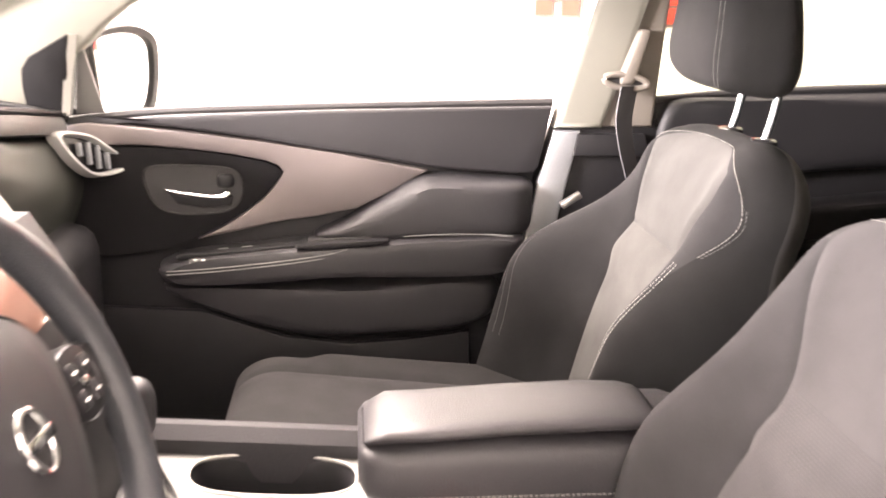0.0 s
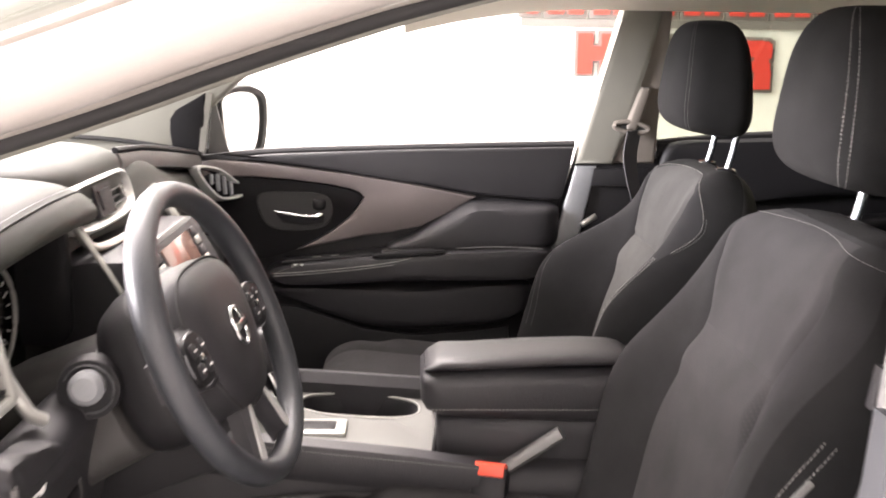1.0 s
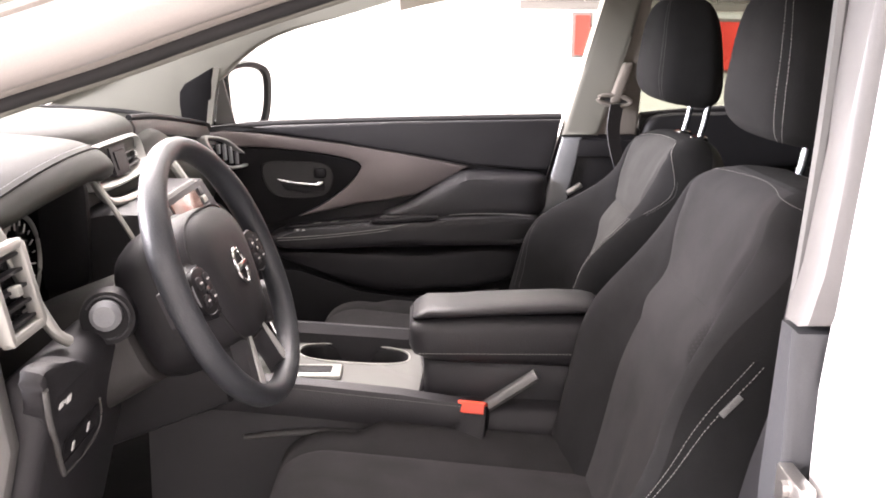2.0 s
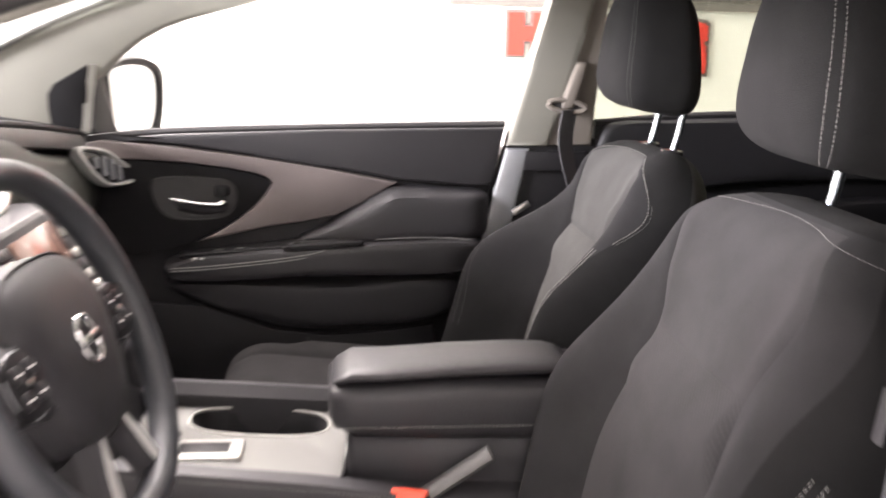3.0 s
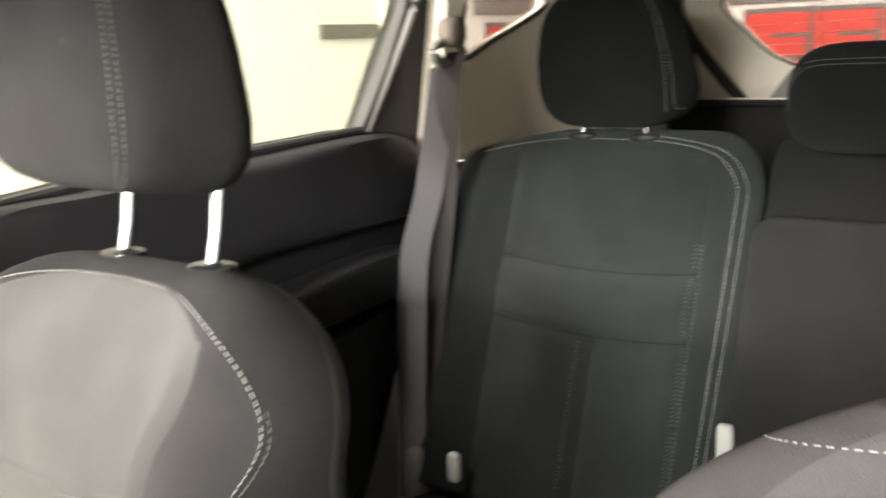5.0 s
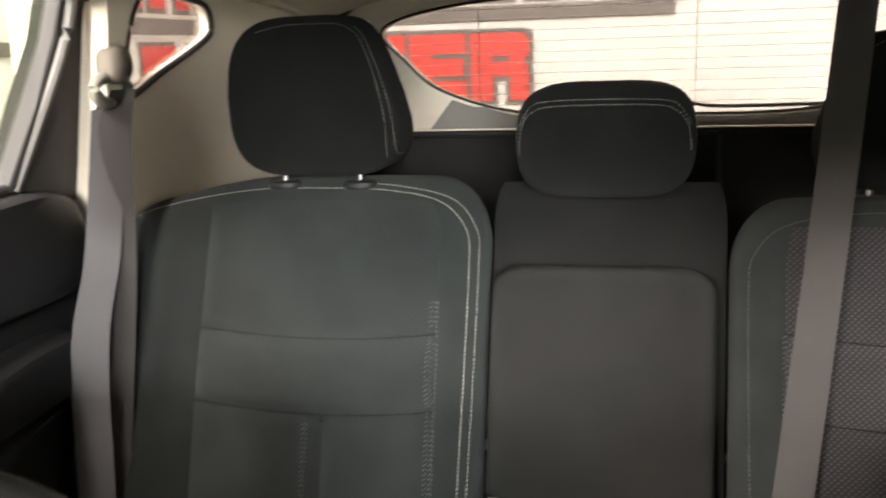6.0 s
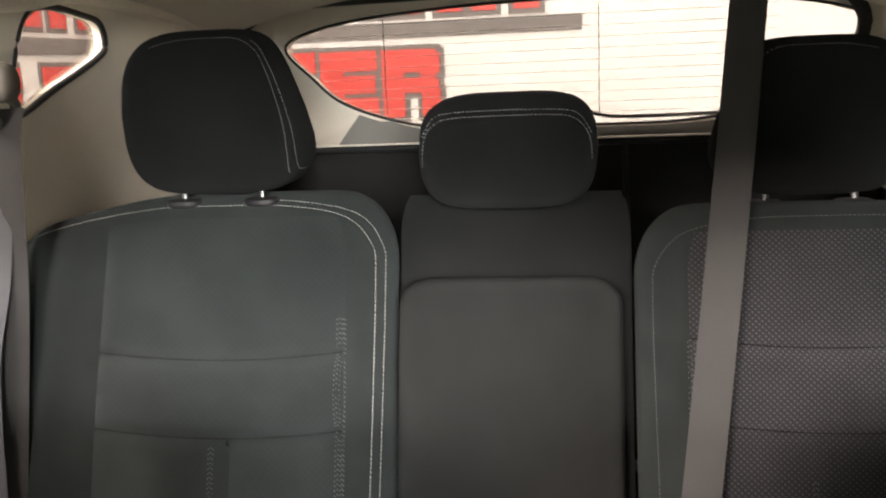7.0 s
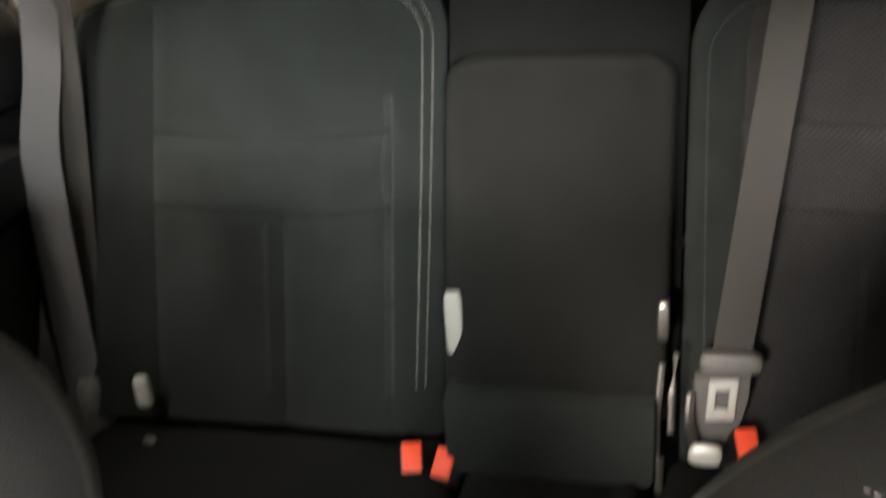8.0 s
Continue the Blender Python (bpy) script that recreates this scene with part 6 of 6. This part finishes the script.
for s in (-1, 1):
    sp = part("spoke", moved(loft([[Vector((s * x, y + o, z)) for y, z in ((h, -0.026), (h, -0.004), (h * 0.8, 0.004), (-h * 0.8, 0.004), (-h, -0.004), (-h, -0.026))] for x, h, o in ((0.06, 0.046, 0.0), (0.09, 0.040, 0.0), (0.125, 0.030, 0.0), (0.150, 0.025, 0.0), (0.168, 0.022, 0.0))]), S), PLASTIC, wheel, "black spoke with switches")
    pad = part("switch_pad", moved(superell(s * 0.112, 0.0, 0.004, 0.030, 0.030, 0.006, 0.5, 0.7, 24, 8), S), PLASTIC_DARK, sp, "black switch cluster")
    arc = [Vector((s * 0.112 + 0.030 * math.cos(t), 0.030 * math.sin(t), 0.0065)) for t in (2 * math.pi * k / 32 for k in range(33))]
    part("cluster_ring", moved(tube(arc, 0.0013, 6), S), PLASTIC_EDGE, pad)
    for k in range(4):
        t = math.pi / 4 + math.pi / 2 * k
        part("switch_button", moved(superell(s * 0.112 + 0.0165 * math.cos(t), 0.0165 * math.sin(t), 0.009, 0.0085, 0.0085, 0.0035, 0.5, 0.6, 14, 6), S), PLASTIC, pad)
        part("switch_mark", moved(box(s * 0.112 + 0.0165 * math.cos(t) - 0.0035, s * 0.112 + 0.0165 * math.cos(t) + 0.0035, 0.0165 * math.sin(t) - 0.001, 0.0165 * math.sin(t) + 0.001, 0.0118, 0.0131), S), WHITE_MARK, pad)
    part("center_button", moved(superell(s * 0.112, 0.0, 0.010, 0.005, 0.005, 0.004, 0.6, 0.8, 12, 6), S), CHROME, pad)
    part("lower_spoke", moved(loft([[Vector((s * x + ox, y, z)) for ox, z in ((-w, -0.022), (-w, -0.004), (-w * 0.6, 0.002), (w * 0.6, 0.002), (w, -0.004), (w, -0.022))] for x, y, w in ((0.026, -0.075, 0.018), (0.040, -0.11, 0.014), (0.052, -0.140, 0.013), (0.062, -0.163, 0.016))]), S), PLASTIC, wheel, "black lower spoke")
    part("spoke_insert", moved(loft([[Vector((s * x + ox, y, z)) for ox, z in ((-w, 0.0), (-w, 0.004), (w, 0.004), (w, 0.0))] for x, y, w in ((0.031, -0.088, 0.003), (0.044, -0.118, 0.007), (0.053, -0.142, 0.008), (0.060, -0.158, 0.005))]), S), SATIN_PALE, wheel, "silver spoke insert")
part("wheel_back_cover", moved(loft([[Vector((w * math.copysign(abs(math.cos(t)) ** 0.7, math.cos(t)), h * math.copysign(abs(math.sin(t)) ** 0.7, math.sin(t)) + o, z)) for t in (2 * math.pi * k / 36 for k in range(36))] for w, h, o, z in ((0.088, 0.085, 0.0, -0.035), (0.102, 0.098, -0.004, -0.046), (0.104, 0.100, -0.008, -0.070), (0.100, 0.097, -0.011, -0.092), (0.092, 0.090, -0.014, -0.110), (0.070, 0.070, -0.016, -0.119))]), S), PLASTIC_DARK, wheel, "rounded black cover behind the wheel", 60)
col = part("column_shroud", moved(loft([[Vector((w * math.copysign(abs(math.cos(t)) ** 0.6, math.cos(t)), h * math.copysign(abs(math.sin(t)) ** 0.6, math.sin(t)) + o, z)) for t in (2 * math.pi * k / 32 for k in range(32))] for w, h, o, z in ((0.06, 0.055, -0.02, -0.11), (0.085, 0.075, -0.026, -0.125), (0.092, 0.080, -0.03, -0.20), (0.096, 0.085, -0.034, -0.26), (0.085, 0.08, -0.034, -0.31))]), S), COLUMN, wheel, "charcoal column shroud")
part("column_seam", moved(tube([Vector((-0.098, -0.028, z)) for z in (-0.15, -0.20, -0.26, -0.30)], 0.002, 6), S), RUBBER, col)
st = part("stalk", tube([(-0.967, -0.43, 1.020), (-0.956, -0.475, 1.028), (-0.952, -0.482, 1.029), (-0.949, -0.505, 1.031)], [0.014, 0.014, 0.036, 0.033], 24), PLASTIC_DARK, wheel, "black control stalk with a broad round end")
part("stalk_cap", tube([(-0.949, -0.5045, 1.036), (-0.947, -0.519, 1.038), (-0.9465, -0.525, 1.0385)], [0.0185, 0.019, 0.013], 18), PLASTIC_EDGE, st, "pale grey stalk end")
part("stalk_ring", tube([Vector((-0.9485 + 0.027 * math.cos(t), -0.5065, 1.032 + 0.027 * math.sin(t))) for t in (2 * math.pi * k / 30 for k in range(31))], 0.0014, 6), PLASTIC_MID, st)
part("stalk", tube([(-0.955, -0.34, 1.045), (-0.94, -0.28, 1.058), (-0.935, -0.24, 1.062)], [0.010, 0.010, 0.014], 12), PLASTIC_DARK, wheel, "black wiper stalk")

# ---------------------------------------------------------------- centre console
con = thing("center_console", (-0.6, 0.0, 0.42), "black console with silver top plate, cup holders and armrest", "center console")
part("console_body", loft([[Vector((x, y, z)) for y, z in ((-0.135, 0.42), (-0.128, zt - 0.06), (-0.118, zt - 0.015), (-0.10, zt), (0.024, zt), (0.026, zt - sunk), (0.134, zt - sunk), (0.136, zt), (0.155, zt - 0.015), (0.165, zt - 0.06), (0.17, 0.42))] for x, zt, sunk in ((-1.02, 0.80, 0.0), (-0.85, 0.785, 0.0), (-0.799, 0.782, 0.0), (-0.797, 0.782, 0.08), (-0.583, 0.772, 0.08), (-0.581, 0.772, 0.0), (-0.55, 0.770, 0.0), (-0.30, 0.76, 0.0), (-0.10, 0.75, 0.0))]), PLASTIC, con, "black console body")
part("side_pad", loft([[Vector((x, y, z)) for y, z in ((-0.118, zt - 0.05), (-0.150, zt - 0.045), (-0.160, zt - 0.015), (-0.150, zt + 0.012), (-0.128, zt + 0.016), (-0.112, zt + 0.006))] for x, zt in ((-0.98, 0.815), (-0.85, 0.808), (-0.72, 0.795), (-0.60, 0.782), (-0.49, 0.765))]), LEATHER, con, "black leatherette knee pad")
sp_pts = [(-0.96 + 0.46 * i / 30, -0.1535, 0.8245 - 0.05 * i / 30) for i in range(31)]
part("pad_stitching", stitches(sp_pts, [Vector((0, -0.8, 0.6))] * 31, lift=0.0035, width=0.0012), PLASTIC_GREY, con)
part("side_pad", loft([[Vector((x, y, z)) for y, z in ((0.128, zt - 0.05), (0.170, zt - 0.045), (0.178, zt - 0.01), (0.165, zt + 0.018), (0.142, zt + 0.022), (0.128, zt + 0.006))] for x, zt in ((-0.98, 0.815), (-0.85, 0.808), (-0.72, 0.800), (-0.60, 0.792), (-0.49, 0.785))]), LEATHER, con)
# top plate: skin between its outline and the cup-holder opening
n_c = 64
cup = []
for k in range(n_c):
    t = 2 * math.pi * k / n_c
    cup.append(Vector((-0.690 + 0.103 * math.copysign(abs(math.cos(t)) ** 0.7, math.cos(t)), 0.080 + 0.052 * math.copysign(abs(math.sin(t)) ** 0.75, math.sin(t)), 0.0)))


def plate_outer(p):
    d = p - Vector((-0.690, 0.080, 0))
    k = min((0.170 if d.x < 0 else 0.125) / max(abs(d.x), 1e-6), (0.062 if d.y > 0 else 0.185) / max(abs(d.y), 1e-6))
    return Vector((-0.690, 0.080, 0)) + d * k


def cz(x):
    return 0.783 - 0.06 * (x + 0.70)


outer = [plate_outer(p) for p in cup]
part("top_plate", loft([[Vector((p.x, p.y, cz(p.x) - 0.012)) for p in cup], [Vector((p.x, p.y, cz(p.x) + 0.001)) for p in cup], [Vector((*p.lerp(q, 0.04).xy, cz(p.x) + 0.003)) for p, q in zip(cup, outer)], [Vector((q.x, q.y, cz(q.x) + 0.003)) for q in outer], [Vector((q.x, q.y, cz(q.x) - 0.012)) for q in outer]], cap=False), CONSOLE_PLATE, con, "satin silver console top plate", 30)
holder = part("cup_holder", loft([[Vector((p.x, p.y, cz(p.x) - 0.001)) for p in cup], [Vector((-0.690 + (p.x + 0.690) * 0.96, 0.08 + (p.y - 0.08) * 0.95, cz(p.x) - 0.006)) for p in cup], [Vector((-0.690 + (p.x + 0.690) * 0.9, 0.08 + (p.y - 0.08) * 0.9, 0.715)) for p in cup]], cap=False), PLASTIC_DARK, con, "black double cup holder")
part("cup_floor", loft([[Vector((-0.690 + (p.x + 0.690) * 0.92, 0.08 + (p.y - 0.08) * 0.92, 0.716)) for p in cup], [Vector((-0.690 + (p.x + 0.690) * 0.92, 0.08 + (p.y - 0.08) * 0.92, 0.712)) for p in cup]]), RUBBER, holder)
part("cup_rim", tube([Vector((p.x, p.y, cz(p.x) + 0.003)) for p in cup + cup[:2]], 0.002, 6), SATIN, holder, "bright cup holder rim")
part("cup_clip", box(-0.715, -0.665, 0.060, 0.066, 0.752, 0.758, 0.002), STEEL, holder)
sh = part("shifter_gate", box(-0.80, -0.705, -0.062, 0.0, 0.776, 0.7945, 0.004), SATIN, con, "silver shifter gate")
part("gate_slot", box(-0.792, -0.722, -0.048, -0.014, 0.790, 0.796, 0.002), PLASTIC_DARK, sh)
lever = part("shift_lever", tube([(-0.80, 0.02, 0.78), (-0.825, 0.02, 0.84), (-0.84, 0.02, 0.875)], 0.008, 10), CHROME, con)
part("shift_knob", superell(-0.843, 0.018, 0.905, 0.028, 0.026, 0.038, 0.7, 0.8, 24, 14), LEATHER, lever, "black gear knob")
part("plate_edge", tube([(-0.567, -0.10, 0.778), (-0.560, 0.0, 0.781), (-0.567, 0.13, 0.778)], 0.004, 6), CHROME, con)
# armrest box with lid


def rest_ring(x, k, z0, z1, y0=-0.085, y1=0.035, ey=0.35, ez=0.5):
    ym, h = (y0 + y1) / 2, (y1 - y0) / 2 * k
    zm, r = (z0 + z1) / 2, (z1 - z0) / 2
    out = []
    for q in range(36):
        t = 2 * math.pi * q / 36
        out.append(Vector((x, ym + h * math.copysign(abs(math.cos(t)) ** ey, math.cos(t)), zm + r * math.copysign(abs(math.sin(t)) ** ez, math.sin(t)))))
    return out


part("armrest_lid", loft([rest_ring(x, k, z0 + 0.012, z1 - 0.007, ey=0.55, ez=0.75) for x, k, z0, z1 in ((-0.582, 0.70, 0.893, 0.905), (-0.575, 0.88, 0.886, 0.918), (-0.555, 0.97, 0.888, 0.930), (-0.51, 1.0, 0.890, 0.930), (-0.42, 1.0, 0.895, 0.936), (-0.33, 1.0, 0.898, 0.939), (-0.28, 0.98, 0.899, 0.937), (-0.26, 0.92, 0.901, 0.932), (-0.252, 0.75, 0.906, 0.926))]), LEATHER, con, "black leatherette armrest lid", 60)
part("armrest_body", loft([rest_ring(x, k, z0, z1 + 0.011, -0.092, 0.070) for x, k, z0, z1 in ((-0.586, 0.75, 0.850, 0.880), (-0.577, 0.93, 0.836, 0.888), (-0.55, 0.99, 0.826, 0.890), (-0.45, 1.0, 0.820, 0.897), (-0.30, 1.0, 0.815, 0.897), (-0.22, 1.0, 0.815, 0.897), (-0.20, 0.9, 0.82, 0.892))]), LEATHER, con, "black leatherette armrest box", 60)
part("armrest_foot", loft([rest_ring(x, k, z0, z1, -0.088, 0.10) for x, k, z0, z1 in ((-0.560, 0.9, 0.70, 0.832), (-0.55, 0.99, 0.69, 0.836), (-0.30, 1.0, 0.68, 0.835), (-0.17, 1.0, 0.68, 0.835))]), PLASTIC, con, "black console rear box", 60)
part("rest_stitching", stitches([(-0.57 + 0.38 * i / 30, -0.0925, 0.846 + 0.0 * i) for i in range(31)], [Vector((0, -1, 0))] * 31, lift=0.001, width=0.0012), THREAD, con)

# ---------------------------------------------------------------- belts


def strap(pts, width, across, mat=None, thick=0.0012):
    """Flat webbing along points; across: its width direction."""
    rings = []
    for p, a in zip(pts, across if isinstance(across, list) else [across] * len(pts)):
        a = Vector(a).normalized() * width / 2
        p = Vector(p)
        rings.append([p - a, p + a])
    n = len(rings)
    bm = bmesh.new()
    V = []
    for i, (a, b) in enumerate(rings):
        d = Vector(pts[min(i + 1, n - 1)]) - Vector(pts[max(i - 1, 0)])
        nn = d.cross(b - a).normalized() * thick
        V.append([bm.verts.new(q) for q in (a - nn, b - nn, b + nn, a + nn)])
    for r, s in zip(V, V[1:]):
        for i in range(4):
            bm.faces.new((r[i], r[(i + 1) % 4], s[(i + 1) % 4], s[i]))
    bm.faces.new(V[0])
    bm.faces.new(V[-1][::-1])
    return bm


fb = thing("front_seat_belt", (-0.10, 0.70, 0.9), "grey front seat belt on a pale pillar guide", "seat belt", "seat belts")
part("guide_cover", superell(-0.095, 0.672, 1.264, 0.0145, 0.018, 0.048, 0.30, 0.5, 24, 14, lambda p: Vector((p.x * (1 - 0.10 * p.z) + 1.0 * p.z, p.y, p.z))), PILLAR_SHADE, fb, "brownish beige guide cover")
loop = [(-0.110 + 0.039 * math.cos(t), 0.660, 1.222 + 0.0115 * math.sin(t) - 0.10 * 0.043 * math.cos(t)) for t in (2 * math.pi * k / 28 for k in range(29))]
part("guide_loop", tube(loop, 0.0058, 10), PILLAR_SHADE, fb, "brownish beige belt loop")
part("loop_slot", superell(-0.110, 0.664, 1.2215, 0.036, 0.004, 0.0095, 0.6, 0.6, 20, 8), RUBBER, fb, "dark slot inside the loop")
part("webbing", strap(spline([(-0.105, 0.652, 1.215), (-0.112, 0.650, 1.16), (-0.104, 0.652, 1.11), (-0.085, 0.66, 1.05), (-0.05, 0.675, 0.95), (-0.03, 0.685, 0.70)], 24), 0.040, [(1, 0.5 + 0.02 * i, 0) for i in range(24)]), WEBBING_LIT, fb, "grey woven belt")
part("tongue", moved(box(-0.020, 0.020, -0.008, 0.008, -0.006, 0.006, 0.002), pose(-0.198, 0.655, 1.010, 0, -32, 0)), STEEL, fb, "steel belt tongue")

rb = thing("rear_seat_belt", (0.78, 0.66, 0.7), "grey rear seat belt hanging from a pale pillar guide", "seat belt", "seat belts")
part("guide_cap", superell(0.772, 0.644, 1.367, 0.026, 0.021, 0.026, 0.8, 0.8, 24, 14), PILLAR_SHADE, rb, "brownish beige guide cap")
part("guide_loop", tube([(0.762 + 0.040 * math.cos(t), 0.646, 1.334 + 0.018 * math.sin(t)) for t in (2 * math.pi * k / 28 for k in range(29))], 0.008, 10), PILLAR, rb)
part("webbing", strap(spline([(0.768, 0.641, 1.334), (0.748, 0.639, 1.29), (0.728, 0.634, 1.19), (0.704, 0.628, 1.09), (0.678, 0.630, 0.96), (0.655, 0.632, 0.85), (0.640, 0.634, 0.76)], 28), 0.048, (0.62, -0.70, 0.0)), WEBBING, rb, "grey woven belt")
part("webbing", strap(spline([(0.752, 0.648, 1.310), (0.725, 0.644, 1.22), (0.692, 0.640, 1.12), (0.656, 0.644, 1.03), (0.640, 0.644, 0.93), (0.628, 0.642, 0.80), (0.612, 0.640, 0.62)], 28), 0.046, [(0.80 - 0.02 * i, -0.45 - 0.012 * i, 0.0) for i in range(28)]), WEBBING_LIT, rb, "second layer of grey woven belt")
part("tongue", superell(0.606, 0.544, 0.702, 0.006, 0.011, 0.024, 0.4, 0.6, 16, 10), SATIN_PALE, rb, "pale belt tongue")
part("tongue_hook", superell(0.596, 0.545, 0.622, 0.006, 0.010, 0.014, 0.5, 0.7, 14, 8), STEEL, rb)
part("latch_cover", moved(box(-0.016, 0.016, -0.010, 0.010, -0.055, 0.055, 0.007, 3), pose(0.655, 0.598, 0.715, 0, 8, 20)), PLASTIC_EDGE, rb, "pale grey latch cover")
part("anchor", superell(0.635, 0.634, 0.66, 0.03, 0.02, 0.05, 0.5, 0.6, 16, 10), PLASTIC_GREY, rb)

cb = thing("center_seat_belt", (0.66, -0.23, 0.75), "grey centre belt hanging down from the roof lining", "seat belt", "seat belts")
TOPB, LOWB = Vector((0.84, -0.292, 1.50)), Vector((0.622, -0.203, 0.800))
part("webbing", strap([LOWB.lerp(TOPB, i / 20) + Vector((-0.012 * math.sin(math.pi * i / 20), 0, 0)) for i in range(21)], 0.043, (0.12, 1, 0.0)), WEBBING, cb, "grey woven belt")
part("tongue_cover", superell(0.612, -0.201, 0.790, 0.010, 0.034, 0.013, 0.5, 0.5, 20, 8), PLASTIC_GREY, cb, "dark grey tongue cover")
tongue_at = pose(0.598, -0.193, 0.748, 0, -10, 8)
bm = bmesh.new()
for piece in (box(-0.002, 0.002, -0.016, -0.0075, -0.030, 0.030, 0.001), box(-0.002, 0.002, 0.0075, 0.016, -0.030, 0.030, 0.001), box(-0.002, 0.002, -0.0085, 0.0085, 0.016, 0.030, 0.001), box(-0.002, 0.002, -0.0085, 0.0085, -0.030, -0.014, 0.001)):
    grow(bm, piece)
part("tongue", moved(bm, tongue_at), SATIN_PALE, cb, "bright steel belt tongue with a square hole")
part("tongue_body", moved(loft([[Vector((0.006, y * w, z)) for y in (-1, 1)] + [Vector((0.016, y * w, z)) for y in (1, -1)] for w, z in ((0.030, 0.030), (0.031, 0.0), (0.027, -0.035), (0.018, -0.065), (0.010, -0.082))]), tongue_at), PLASTIC_GREY, cb, "grey plastic latch body")
part("spare_tongue", superell(0.584, -0.177, 0.682, 0.006, 0.019, 0.014, 0.6, 0.7, 16, 8), SATIN_PALE, cb, "worn steel tongue")
part("spare_hook", tube(spline([(0.584, -0.163, 0.70), (0.582, -0.157, 0.73), (0.590, -0.158, 0.76)], 10), 0.005, 8), STEEL, cb)
for y, z0, z1 in ((-0.122, 0.655, 0.775), (-0.138, 0.70, 0.790)):
    part("latch_bar", tube([(0.598, y, z0), (0.610, y, (z0 + z1) / 2), (0.626, y - 0.004, z1)], 0.0042, 8), STEEL, cb, "bare steel latch bar")
part("latch_bar", tube([(0.590, -0.126, 0.62), (0.594, -0.126, 0.665)], 0.005, 8), STEEL, cb, "bare steel latch bar")
part("roof_outlet", superell(0.845, -0.294, 1.512, 0.035, 0.05, 0.02, 0.5, 0.5, 20, 10), BEIGE, cb)


def buckle(p, lean, label, yaw=0, edge=False, k=1.0):
    t = thing("belt_buckle", (p[0], p[1], p[2] - 0.12), label, "belt buckle", "belt buckles")
    m = pose(p[0], p[1], p[2], lean, 0, 90 + yaw) if edge else pose(p[0], p[1], p[2], 0, lean, yaw)
    m = m @ Matrix.Scale(k, 4)
    part("housing", moved(box(-0.014, 0.014, -0.021, 0.021, -0.075, 0.0, 0.005), m), PLASTIC_DARK, t, "black housing")
    part("release_button", moved(box(-0.0125, 0.0125, -0.019, 0.019, -0.018, 0.004, 0.003), m), BUCKLE_RED, t, "red release button")
    if not edge:
        part("button_face", moved(box(-0.0155, -0.0118, -0.0175, 0.0175, -0.0125, 0.002, 0.0015), m), BUCKLE_RED, t, "red release button")
    part("stalk", moved(box(-0.006, 0.006, -0.013, 0.013, -0.17, -0.07, 0.002), m), PLASTIC_DARK, t)
    return t


buckle((-0.478, -0.135, 0.772), 25, "red and black belt buckle beside the driver seat", 75, False, 1.3)
buckle((0.575, 0.172, 0.652), -40, "red and black rear belt buckle on the cushion", 14, True)
buckle((0.575, 0.132, 0.648), -40, "red and black rear belt buckle on the cushion", -12, True)
buckle((0.585, -0.223, 0.698), -40, "red and black rear belt buckle beside the centre belt", 12, True)
part("inner_side_cover", tube(spline([(-0.86, -0.135, 0.712), (-0.75, -0.134, 0.722), (-0.65, -0.132, 0.715), (-0.58, -0.130, 0.704), (-0.51, -0.128, 0.728), (-0.448, -0.126, 0.770), (-0.372, -0.126, 0.822)], 40), [0.006 + 0.012 * min(1.0, i / 20) for i in range(40)], 10, 0.55), PLASTIC_GREY, driver, "grey plastic inner side cover")
